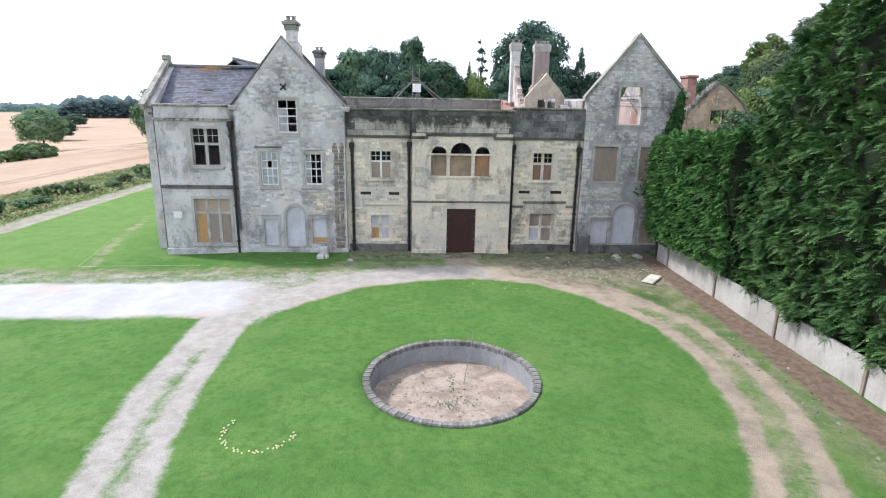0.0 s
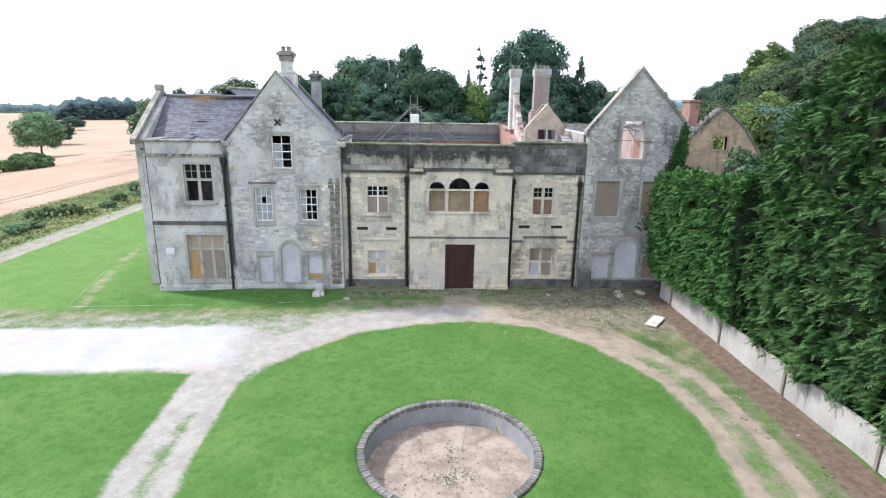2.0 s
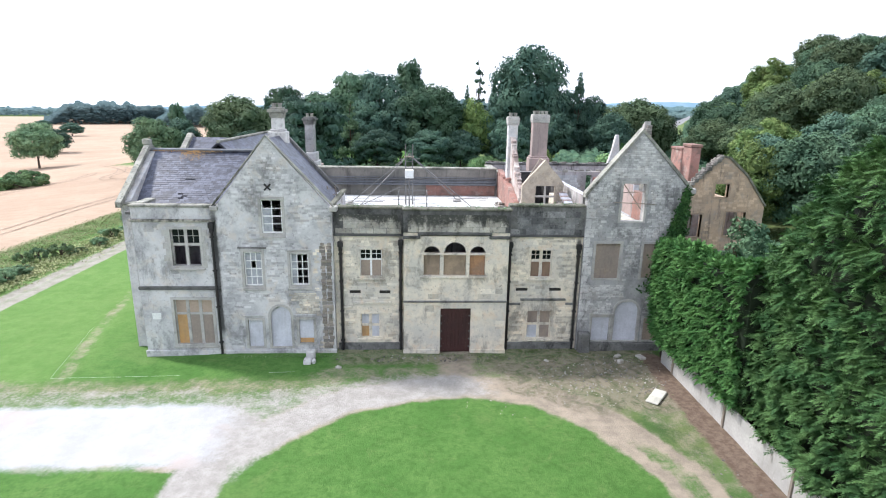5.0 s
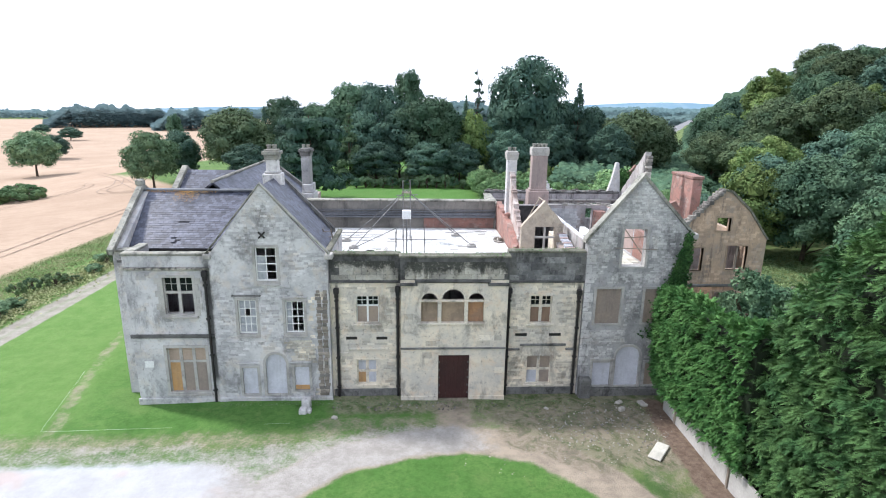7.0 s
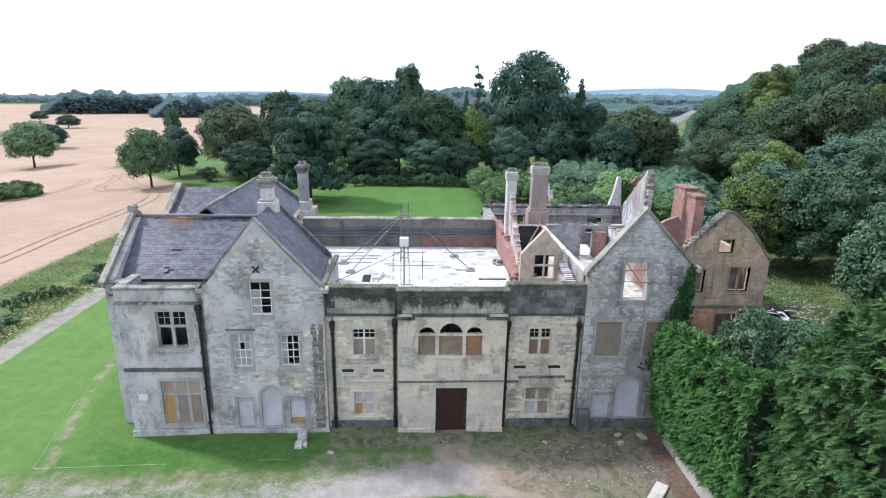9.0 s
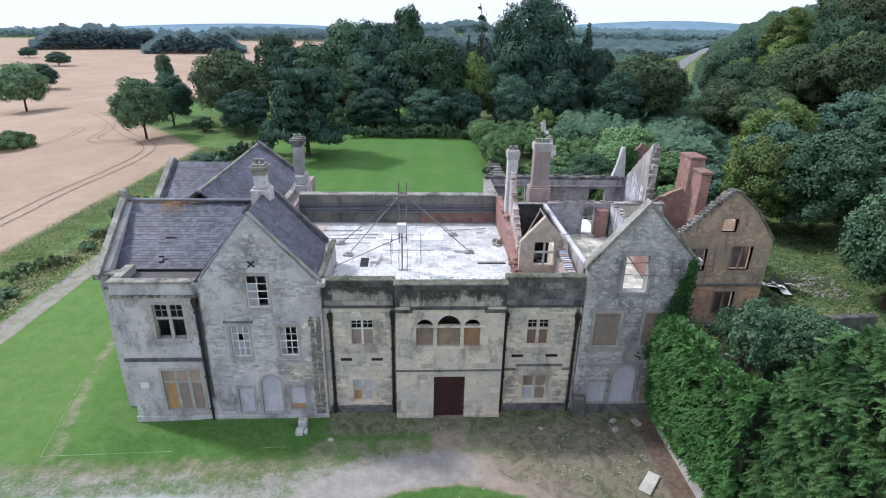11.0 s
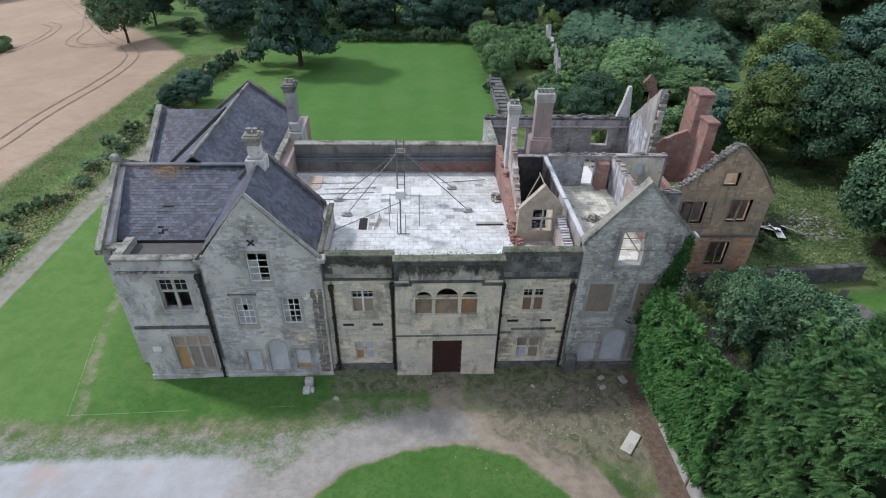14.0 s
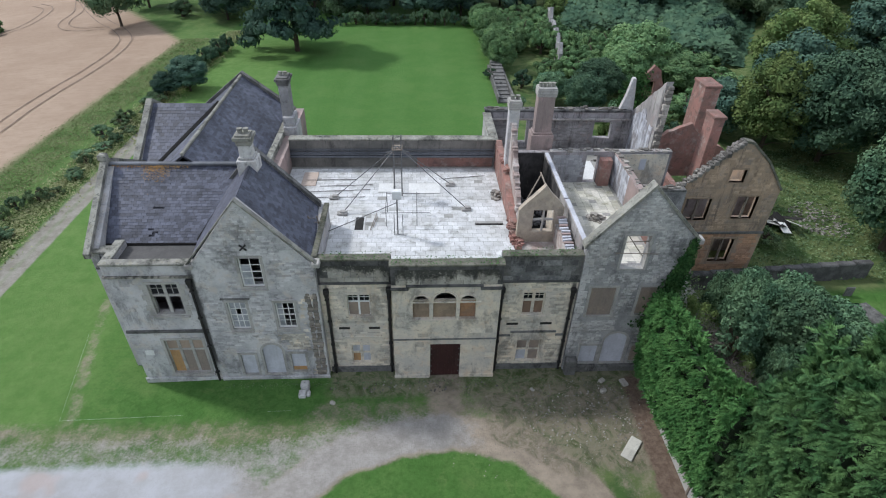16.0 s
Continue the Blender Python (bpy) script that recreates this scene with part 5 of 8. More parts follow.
part("floor_slab", boxed((10.2, 12.1, 12.4, 15.4, 7.0, 7.29)), WHITE, house, "pale floor beyond the doorway")
part("wall_patch", boxed((13.0, 16.6, 11.94, 11.998, 6.0, 9.55)), WARM, house, "bare tan stone of the cross wall")
# white panel stands in for daylight seen through the slit window
part("slit_window", boxed((14.55, 15.0, 11.90, 11.938, 8.35, 9.2)), BOARD_W, house, "small slit window, its daylight painted as a white panel")
part("floor_slab", boxed((7.85, 12.6, 0.9, 12.0, 7.0, 7.3), (12.95, 17.0, 0.9, 12.0, 3.0, 3.3), (4.75, 16.7, 12.4, 20.3, 5.6, 6.0), (4.75, 7.5, 1.1, 12.0, 3.2, 3.5)), MORTAR, house)
part("wall", boxed((13.2, 13.7, 5.0, 10.0, 0, 7.8), (13.2, 13.7, 0.9, 5.0, 0, 4.6)), STONE_R, house)
part("wall", boxed((13.7, 17.6, 9.9, 10.3, 0, 7.7)), STONE_R, house)
part("coping", boxed((13.6, 17.5, 9.8, 10.4, 7.7, 7.85), bevel=0.03), PLINTH, house)
bk = rect(13.6, 15.1, 7.0, 8.45)
wall("wall", rect(4.2, 17.0, 0, 9.35), [bk, rect(7.0, 7.8, 6.6, 8.6)], facing(20.3), 0.5, SOOT, "grey rear wall with an empty window")
part("coping", boxed((4.1, 16.6, 20.2, 21.0, 9.35, 9.55), bevel=0.04), PARAPET_D, house)
part("ledge", boxed((4.7, 16.6, 20.0, 20.3, 8.72, 8.84), bevel=0.02), PLASTER, house)
part("wall", boxed((4.0, 4.5, 14.8, 20.3, 0, 9.2)), STONE, house)
part("coping", boxed((3.9, 4.6, 14.8, 20.3, 9.2, 9.35), bevel=0.04), COPING, house)
gt = ragged([(20.4, 9.5), (18.0, 11.6), (15.6, 13.6)], 0.4, 0.08, 5)
wall("wall", [(15.5, 0), (20.4, 0)] + gt, [], sideways(16.75), 0.5, PLASTER, "broken gable end with pale plaster")
wall("plaster", [(16.0, 6.0), (20.2, 6.0)] + ragged([(20.2, 9.0), (19.2, 9.9), (18.0, 10.4), (17.0, 9.6), (16.0, 9.9)], 0.3, 0.2, 17), [], sideways(16.70), 0.052, WHITEWALL, "flaking white and lilac paint")
rub = [(16.7 + random.uniform(-0.05, 0.3), 17.3, 15.3, 15.55 + random.random() * 0.1, z, z + 0.24) for z in np.arange(8.2, 13.3, 0.27)]
part("broken_edge", boxed(*rub, bevel=0.03), RUBBLE, house, "ragged broken stone edge")
wall("wall", [(15.5, 9.4), (16.7, 9.4), (16.55, 11.0), (16.4, 12.2), (16.15, 12.2), (15.9, 10.8)], [], facing(20.4), 0.4, STONE, "spike of a broken gable")
wall("wall", ragged([(18.2, 0.0), (18.1, 8.6), (19.2, 10.2), (20.4, 11.3), (21.0, 10.9), (21.7, 9.2), (22.3, 7.6), (22.3, 0.0)], 0.4, 0.12, 8), [rect(19.9, 20.7, 8.4, 9.9)], facing(26.4), 0.4, BRICK, "ivy-grown brick gable with an empty window")

# roofless dormer
dy = 4.2
dorm = ragged([(4.45, 7.3), (4.45, 9.75), (5.88, 11.42), (7.15, 9.85), (7.15, 7.3)], 0.6, 0.05, 21)
dw = (5.35, 6.6, 8.2, 9.7)
wall("dormer_wall", [(4.45, 7.2)] + dorm[1:] + [(7.15, 7.2)], [rect(*dw)], facing(dy), 0.35, stonework("tan_dormer_stone", (0.47, 0.400, 0.320), (0.345, 0.30, 0.248), (0.43, 0.345, 0.255), (0.12, 0.105, 0.09), big=1.4, stains=0.55, warmth=0.5, speck=0.6), "stone dormer gable without a roof")
part("mullion", boxed((5.92, 6.03, dy + 0.08, dy + 0.2, dw[2], dw[3]), (dw[0], dw[1], dy + 0.082, dy + 0.198, 8.95, 9.07)), TRIM, house)
part("wall", boxed((6.82, 7.15, dy + 0.35, 6.6, 6.6, 8.9), (4.75, 5.0, dy + 0.35, 5.4, 6.6, 9.0)), WARM, house)
part("rafter", tubes(((5.88, 4.5, 11.3), (5.88, 6.0, 11.3), 0.05)), TIMBER, house)
part("rafter", tubes(((4.9, 4.6, 10.2), (5.88, 5.8, 11.3), 0.05)), TIMBER, house)
part("roof_slab", boxed((4.3, 7.5, 1.05, 4.3, 7.2, 7.42)), RAW, house)

# ---- brick wing ----
wing = thing("brick_wing", "roofless orange-brown gabled wing with empty windows", "house")
rw = [(21.9, 23.5, 4.95, 6.9), (18.1, 20.0, 4.85, 6.7), (21.3, 22.9, 0.95, 3.1), (20.75, 21.85, 8.05, 9.1)]
bm = bmesh.new()
slab(bm, [(17.5, -0.2), (24.9, -0.2), (24.9, 7.4), (23.2, 9.65), (21.6, 11.05), (21.0, 11.2), (17.5, 7.6)], [rect(*r) for r in rw], facing(10.5), 0.45)
part("wall", bm, BRICK_O, wing, "orange lime-washed gable wall")
bm = bmesh.new()
slab(bm, rect(10.95, 18, -0.2, 7.2), [], sideways(24.45), 0.45)
part("wall", bm, BRICK_O, wing)
bm = bmesh.new()
slab(bm, rect(10.95, 24, -0.2, 7.0), [], sideways(17.5), 0.45)
part("wall", bm, BRICK, wing)
part("string_course", boxed((17.6, 24.95, 10.38, 10.502, 3.6, 3.8), bevel=0.03), PLINTH, wing)
bm = bmesh.new()
slab(bm, [(21.0, 11.18), (21.6, 11.03), (23.2, 9.63), (24.9, 7.38), (25.0, 7.46), (23.3, 9.76), (21.68, 11.18), (21.0, 11.32)], [], facing(10.42), 0.6)
part("coping", bm, COPING_D, wing)
for x0, x1, z0, z1 in rw:
    n = max(1, round((x1 - x0) / 0.8))
    bm = bmesh.new()
    slab(bm, rect(x0 - 0.12, x1 + 0.12, z0 - 0.1, z1 + 0.12), [rect(x0, x1, z0, z1)], facing(10.46), 0.3)
    win = part("window", bm, worn("sandstone_trim", (0.36, 0.27, 0.19), (0.30, 0.23, 0.17)), wing, "empty stone window")
    part("mullion", boxed(*[(x0 + (x1 - x0) * i / n - 0.06, x0 + (x1 - x0) * i / n + 0.06, 10.55, 10.7, z0, z1) for i in range(1, n)] or [(x0, x0 + 0.05, 10.55, 10.7, z0, z1)]), TIMBER, win)
# added back wall; its paler tone stands for the lit room
part("wall", boxed((17.95, 24.45, 13.2, 13.5, 0, 6.4)), SOOT, wing, "inner wall added behind the windows of the roofless wing")
cop = bmesh.new()
rng = random.Random(4)
for i in range(110):
    k = rng.random()
    u, v = 17.3 + (21.0 - 17.3) * k, 7.62 + (11.25 - 7.62) * k
    s, w0 = rng.uniform(0.07, 0.17), rng.uniform(10.4, 10.95)
    box(cop, u - s, u + s, w0 - s, w0 + s, v - s, v + s * 0.9, bevel=0.03)
part("broken_coping", cop, RUBBLE_D, wing, "tumbled rubble coping")
for x0, x1, y0, y1, z1 in ((19.85, 20.65, 13.2, 14.6, 11.9), (23.4, 24.8, 22.2, 24.4, 11.0)):
    ch = part("chimney", boxed((x0, x1, y0, y1, 5.0, z1 - 0.25), (x0 - 0.08, x1 + 0.08, y0 - 0.08, y1 + 0.08, z1 - 0.25, z1), bevel=0.04), BRICK, wing, "red brick chimney stack")
bm = bmesh.new()
slab(bm, [(17.6, 4), (25, 4)] + ragged([(25, 6.5), (23, 7.5), (21.5, 8.8), (20.0, 8.3), (17.6, 7.2)], 0.4, 0.15, 9), [], facing(19.0), 0.4)
part("wall", bm, BRICK, wing, "broken brick wall")

# ---- pond ----
pond = thing("garden_pond", "empty round stone-walled garden pond with dry earth inside", "pond", at=(POND[0], POND[1], 0))


def ring_stone(a0, a1, r0, r1, z0, z1):
    bm = bmesh.new()
    vs = [bm.verts.new((r * math.cos(a), r * math.sin(a), z)) for z in (z0, z1) for r, a in ((r0, a0), (r1, a0), (r1, a1), (r0, a1))]
    for q in ((3, 2, 1, 0), (4, 5, 6, 7), (0, 1, 5, 4), (1, 2, 6, 5), (2, 3, 7, 6), (3, 0, 4, 7)):
        bm.faces.new([vs[i] for i in q])
    bmesh.ops.bevel(bm, geom=bm.edges[:], offset=0.025, segments=2, affect="EDGES")
    return bm


RIM_N = 62
stone_me = None
for i in range(RIM_N):
    if stone_me is None:
        s = part("rim_stone", ring_stone(0.001, 6.28318 / RIM_N - 0.001, POND_R - 0.25, POND_R + 0.01, -0.14, 0.075), RIM, pond)
        stone_me = s.data
    else:
        s = new("rim_stone", stone_me)
        s.parent = pond
    s.rotation_euler[2] = 6.28318 * i / RIM_N
    s.location = (random.uniform(-0.012, 0.012), random.uniform(-0.012, 0.012), random.uniform(-0.012, 0.008))
    s.rotation_euler[0] = random.uniform(-0.004, 0.004)
bm = bmesh.new()
loop = lambda r: [(r * math.cos(6.28318 * i / 72), r * math.sin(6.28318 * i / 72)) for i in range(72)]
slab(bm, loop(POND_R), [loop(POND_R - 0.26)], lambda u, v, w: (u, v, -1.0 + w), 0.9)
part("basin_wall", bm, worn("grey_basin_render", (0.33, 0.335, 0.35), (0.24, 0.245, 0.26), dirt=(0.09, 0.10, 0.09), amount=0.5, streak=True), pond)
bm = bmesh.new()
bmesh.ops.create_circle(bm, cap_ends=True, segments=48, radius=POND_R - 0.2)
bmesh.ops.translate(bm, verts=bm.verts, vec=(0, 0, -0.76))
n = Nodes("dry_pond_bed")
bed = n.mix(n.ramp(n.noise(1.2, 6, 0.7), 0.35, 0.65), (0.345, 0.285, 0.24), (0.21, 0.165, 0.135))
bed = n.mix(n.ramp(n.noise(2.3, 6, 0.75, distort=0.7), 0.58, 0.7, 0, 0.8), bed, (0.11, 0.13, 0.05))
bed = n.mix(n.ramp(n.noise(3.4, 6, 0.75), 0.55, 0.68, 0, 0.75), bed, (0.13, 0.11, 0.09))
bed = n.mix(n.ramp(n.noise(14, 5, 0.8), 0.58, 0.70, 0, 0.8), bed, (0.55, 0.52, 0.47))
part("pond_bed", bm, n.end(bed, 0.95, n.noise(9, 5), 0.05), pond, "dry sandy pond bed")
pole = part("bamboo_pole", tubes(((-0.5, 0.6, -0.8), (0.05, 2.6, 0.55), 0.013)), STEEL)
pole.location = (POND[0] + 1.0, POND[1] + 0.3, 0)
tagged(pole, "thin pale metal pole leaning on the pond rim", "pole")

# ---- boundary wall with panels ----
fence = thing("boundary_wall", "low pale concrete panel wall with dark posts", "wall")
ys = [-1.3, -2.9, -8.3, -13.25, -18.05, -23, -28, -33, -40]
for i, (a, b) in enumerate(zip(ys, ys[1:])):
    x = 12.3
    part("panel", boxed((x, x + 0.14, b + 0.06, a - 0.06, -0.1, 1.28 if i else 1.05), bevel=0.02), CONCRETE, fence)
    part("post", boxed((x - 0.07, x + 0.16, b - 0.06, b + 0.06, -0.1, 1.34)), TIMBER, fence, "dark weathered post")

# ---- foliage ----


def leaf_quads(centres, normals, size, rng, flat=0.6, aspect=0.55):
    """Small bent leaves as quads round the centres, turned loosely along the normals."""
    n = len(centres)
    nr = normals + rng.normal(0, flat, (n, 3))
    nr /= np.linalg.norm(nr, axis=1)[:, None] + 1e-9
    t = np.cross(nr, rng.normal(0, 1, (n, 3)))
    t /= np.linalg.norm(t, axis=1)[:, None] + 1e-9
    b = np.cross(nr, t)
    s = size * rng.uniform(0.6, 1.3, (n, 1))
    return np.stack([centres - t * s, centres - b * s * aspect, centres + t * s + nr * s * 0.2, centres + b * s * aspect], 1)


def leaf_tris(centres, normals, size, rng, flat=0.6):
    """Small leaves as single triangles, for crowns that stay far off."""
    n = len(centres)
    nr = normals + rng.normal(0, flat, (n, 3))
    nr /= np.linalg.norm(nr, axis=1)[:, None] + 1e-9
    t = np.cross(nr, rng.normal(0, 1, (n, 3)))
    t /= np.linalg.norm(t, axis=1)[:, None] + 1e-9
    b = np.cross(nr, t)
    s = size * rng.uniform(0.6, 1.3, (n, 1))
    return np.stack([centres - t * s, centres + t * s * 0.7 - b * s * 0.7, centres + t * s * 0.7 + b * s * 0.7], 1)


def blob_points(n, rng):
    p = rng.normal(0, 1, (n, 3))
    p /= np.linalg.norm(p, axis=1)[:, None]
    return p


def crown_mesh(name, material, seed, height, radius, base, lobes, leaves, size, shape="round", flat=0.3):
    """A crown of rounded leafy lobes round the limbs, each a lumpy shell of leaves with dark gaps between."""
    rng = np.random.RandomState(seed)
    tall = (height - base) / 2
    cs, rs = [], []
    tries = 0
    while len(cs) < lobes and tries < 4000:
        tries += 1
        d = rng.normal(0, 1, 3)
        d /= np.linalg.norm(d)
        h = rng.rand()
        a = rng.uniform(0, 6.283)
        if shape == "cone":
            prof = radius * ((1 - h) ** 0.85 * 0.8)
            r = radius * (0.42 - 0.28 * h) * rng.uniform(0.8, 1.2)
            c = np.array([prof * math.cos(a), prof * math.sin(a), base + (height - base) * h * 0.96])
        elif shape == "cedar":
            h = rng.randint(0, 7) / 7 + rng.uniform(-0.03, 0.03)
            prof = radius * (1 - max(0, h) * 0.6) * math.sqrt(rng.uniform(0.05, 0.8))
            r = radius * 0.30 * rng.uniform(0.75, 1.2)
            c = np.array([prof * math.cos(a), prof * math.sin(a), base + (height - base) * (0.08 + 0.9 * h)])
        else:
            if d[2] < -0.75:
                continue
            k = rng.uniform(0.5, 0.78)
            r = min(radius, tall) * rng.uniform(0.26, 0.42)
            c = np.array([d[0] * radius * k, d[1] * radius * k, base + tall + d[2] * (tall - r * 0.8) * min(1.0, k + 0.25)])
        if shape != "cedar" and any(np.linalg.norm(c - q) < 0.62 * min(r, w) + 0.28 * max(r, w) for q, w in zip(cs, rs)):
            continue
        cs.append(c)
        rs.append(r)
    cs, rs = np.array(cs), np.array(rs)
    axis = np.array([0, 0, base + tall * 0.7])
    share = rs ** 2 / (rs ** 2).sum()
    per = np.maximum(12, (share * lobes * leaves).astype(int))
    rep = np.repeat(np.arange(len(cs)), per)
    out = cs - axis
    out /= np.linalg.norm(out, axis=1)[:, None] + 1e-6
    d = blob_points(len(rep), rng) + out[rep] * 0.45 + np.array([0, 0, 0.25])
    d /= np.linalg.norm(d, axis=1)[:, None] + 1e-9
    f = d * 3.1 + cs[rep] * 0.7
    lump = np.sin(f[:, 0] * 2.1 + f[:, 1]) * np.sin(f[:, 1] * 2.3 + f[:, 2]) * np.sin(f[:, 2] * 1.9 + f[:, 0])
    rad = rs[rep] * (0.93 + 0.17 * lump + rng.uniform(-0.16, 0.07, len(rep)))
    squash = np.array([1, 1, {"cedar": 0.32, "cone": 0.7}.get(shape, 0.85)])
    pos = cs[rep] + d * rad[:, None] * squash
    pos[:, 2] = np.maximum(pos[:, 2], base * 0.5)
    leaf = leaf_tris(pos, d * [1, 1, 1.1], size, rng, flat)
    # inner foliage that closes each lobe
    core = np.repeat(np.arange(len(cs)), 26)
    inner = blob_points(len(core), rng)
    deep = cs[core] + inner * rs[core][:, None] * 0.6 * squash
    deep[:, 2] = np.maximum(deep[:, 2], base * 0.6)
    fill = leaf_tris(deep, inner, 1.0, rng, 0.1)
    mid = fill.mean(1, keepdims=True)
    fill = mid + (fill - mid) * (rs[core] * 0.36)[:, None, None]
    return quads_mesh(name, np.concatenate([leaf, fill]), 3, material)


def trunk_mesh(name, seed, height, r, base, radius, top=0.72):
    rng = random.Random(seed)
    bm = bmesh.new()
    p, rr = Vector((0, 0, -0.6)), r
    for i in range(6):
        q = Vector((rng.uniform(-0.2, 0.2) * i * 0.4, rng.uniform(-0.2, 0.2) * i * 0.4, height * top * (i + 1) / 6))
        tube(bm, p, q, rr, 8, rr * 0.8)
        p, rr = q, rr * 0.8
    for i in range(9):
        a, h = rng.uniform(0, 6.28), rng.uniform(base * 0.8, height * 0.6)
        s = Vector((0, 0, h))
        e = s + Vector((math.cos(a) * radius * 0.6, math.sin(a) * radius * 0.6, rng.uniform(0.1, 0.3) * height))
        m = s.lerp(e, 0.5) + Vector((0, 0, 0.3))
        tube(bm, s, m, r * 0.35, 6, r * 0.22)
        tube(bm, m, e, r * 0.22, 5, r * 0.07)
    me = bpy.data.meshes.new(name)
    bm.to_mesh(me)
    bm.free()
    me.materials.append(BARK)
    return me


KINDS = {}


def tree_kind(key, material, seed, height, radius, base, lobes, leaves, size, shape="round", trunk=0.35, flat=0.3):
    KINDS[key] = (trunk_mesh("trunk", seed, height, trunk, base, radius, 0.95 if shape in ("cedar", "cone") else 0.72), crown_mesh("crown", material, seed, height, radius, base, lobes, leaves, size, shape, flat), height, radius)


tree_kind("oak", LEAF_OLIVE, 1, 18, 8.0, 2.0, 46, 280, 0.25, flat=0.4)
tree_kind("field_oak", LEAF_PALE, 17, 16, 7.0, 1.1, 44, 200, 0.25, flat=0.45)
tree_kind("ash", LEAF_BROAD, 2, 20, 6.5, 2.0, 40, 200, 0.29)
tree_kind("lime", LEAF_LIGHT, 3, 15, 5.5, 0.8, 36, 260, 0.20, flat=0.5)
tree_kind("yew", LEAF_DARK, 4, 18, 7.0, 0.8, 42, 205, 0.30)
tree_kind("beech", LEAF_DARK, 5, 21, 8.5, 1.5, 48, 210, 0.32)
tree_kind("willow", LEAF_BLUE, 6, 12, 6.0, 0.3, 38, 200, 0.24, flat=0.45)
tree_kind("poplar", LEAF_PALE, 15, 16, 3.6, 0.8, 40, 150, 0.21, "cone", flat=0.45)
tree_kind("fir", LEAF_DARK, 7, 20, 4.5, 1.0, 60, 110, 0.24, "cone", flat=0.5)
tree_kind("cedar", LEAF_DARK, 8, 15, 8.5, 1.6, 70, 115, 0.24, "cedar", 0.45, flat=0.45)
tree_kind("bush", LEAF_BROAD, 9, 4.0, 3.2, 0.1, 20, 150, 0.16, flat=0.45)
tree_kind("shrub", LEAF_PALE, 10, 3.0, 2.4, 0.1, 18, 150, 0.13, flat=0.45)
tree_kind("creeper", LEAF_BLUE, 16, 4.0, 3.6, 0.0, 26, 150, 0.17, flat=0.4)
tree_kind("larch", LEAF_DARK, 11, 14, 1.5, 5.0, 34, 34, 0.13, "cedar", 0.24, flat=0.7)
tree_kind("bramble", LEAF_BRAMBLE, 14, 3.0, 2.6, 0.1, 18, 120, 0.15, flat=0.5)
tree_kind("sycamore", LEAF_BROAD, 12, 16, 7.0, 0.6, 46, 300, 0.22, flat=0.4)
tree_kind("sapling", LEAF_ELDER, 18, 9.6, 1.3, 4.6, 26, 46, 0.11, flat=0.5)
tree_kind("elder", LEAF_ELDER, 13, 7.0, 2.9, 0.6, 56, 270, 0.115, flat=0.5)


def tree(key, x, y, height, label, spread=1.0, name="tree", category="tree", group="", z=None, r=None):
    tm, cm, h, wide = KINDS[key]
    k = height * 1.04 / h
    across = k * spread if r is None else r / wide
    ob = thing(name, label, category, group, at=(x, y, float(rise(x, y)) if z is None else z))
    ob.rotation_euler[2] = random.uniform(0, 6.28)
    for nm, me in (("trunk", tm), ("crown", cm)):
        p = new(nm, me)
        p.parent = ob
        p.scale = (across, across, k)
    return ob


WOOD = "trees of the wood behind the lawn"
DEEP, TALL, SPIRE = "dark leafy tree in the wood", "tall broadleaf tree at the edge of the wood", "dark conifer spire in the wood"
for key, x, y, h, r, label in (
        ("oak", -42.8, 100, 15.6, 8.6, "broad olive-green oak at the edge of the wood"), ("ash", -36.1, 118, 19, 5.9, TALL), ("fir", -39.4, 112, 16, 1.8, SPIRE),
        ("yew", -37.1, 89, 8.6, 5.4, DEEP), ("ash", -24.5, 108, 17.5, 6.6, TALL), ("poplar", -16.6, 93, 15.2, 3.4, "slender pale green tree before the dark wood"),
        ("ash", -18.0, 113, 22.6, 6.6, TALL), ("beech", -11.5, 110, 22.0, 6.8, "domed dark beech in the wood"), ("ash", -4.2, 118, 26, 4.4, "tall sparse tree over the wood"),
        ("sycamore", 0.9, 100, 18.8, 8.0, "great rounded green sycamore before the wood"), ("yew", -10.8, 91, 9.0, 5.6, DEEP), ("yew", 0.1, 91, 9.0, 5.5, DEEP),
        ("fir", 10.3, 112, 19, 2.2, SPIRE), ("fir", 17.3, 114, 20.2, 2.8, SPIRE), ("larch", 14.7, 125, 26.6, 2.2, "thin bare-stemmed conifer over the wood"),
        ("lime", 11.0, 100, 15.6, 4.7, "yellow-green tree before the dark wood"), ("beech", 24.6, 105, 28.6, 9.4, "towering beech, the highest of the wood"),
        ("fir", 36.1, 103, 22, 3.4, SPIRE), ("yew", 40.2, 104, 16.8, 5.0, DEEP), ("oak", 48.4, 98, 16.2, 8.4, "wide dark olive tree by the road"),
        ("yew", 40.8, 92, 13.2, 5.3, DEEP), ("yew", 18.6, 93, 11.6, 5.1, DEEP), ("yew", 29.0, 94, 13, 5.4, DEEP), ("yew", 7.5, 93, 9.0, 5.0, DEEP),
        ("beech", -31, 112, 16.4, 7, DEEP), ("yew", -28, 97, 12, 6, DEEP), ("yew", -22, 98, 12.5, 5.5, DEEP), ("yew", -14.5, 101, 15, 6, DEEP), ("yew", -6, 101, 15.5, 6, DEEP),
        ("yew", 7, 105, 14.5, 5, DEEP), ("yew", 16.5, 102, 14, 5.5, DEEP), ("beech", 33, 110, 18.5, 7, DEEP), ("oak", 57, 110, 14.5, 7, TALL), ("beech", -3, 110, 17.5, 6, DEEP)):
    tree(key, x, y, h, label, group=WOOD, r=r)
tree("cedar", -20.8, 69.5, 15.2, "spreading dark cedar on the mown lawn", r=8.2)
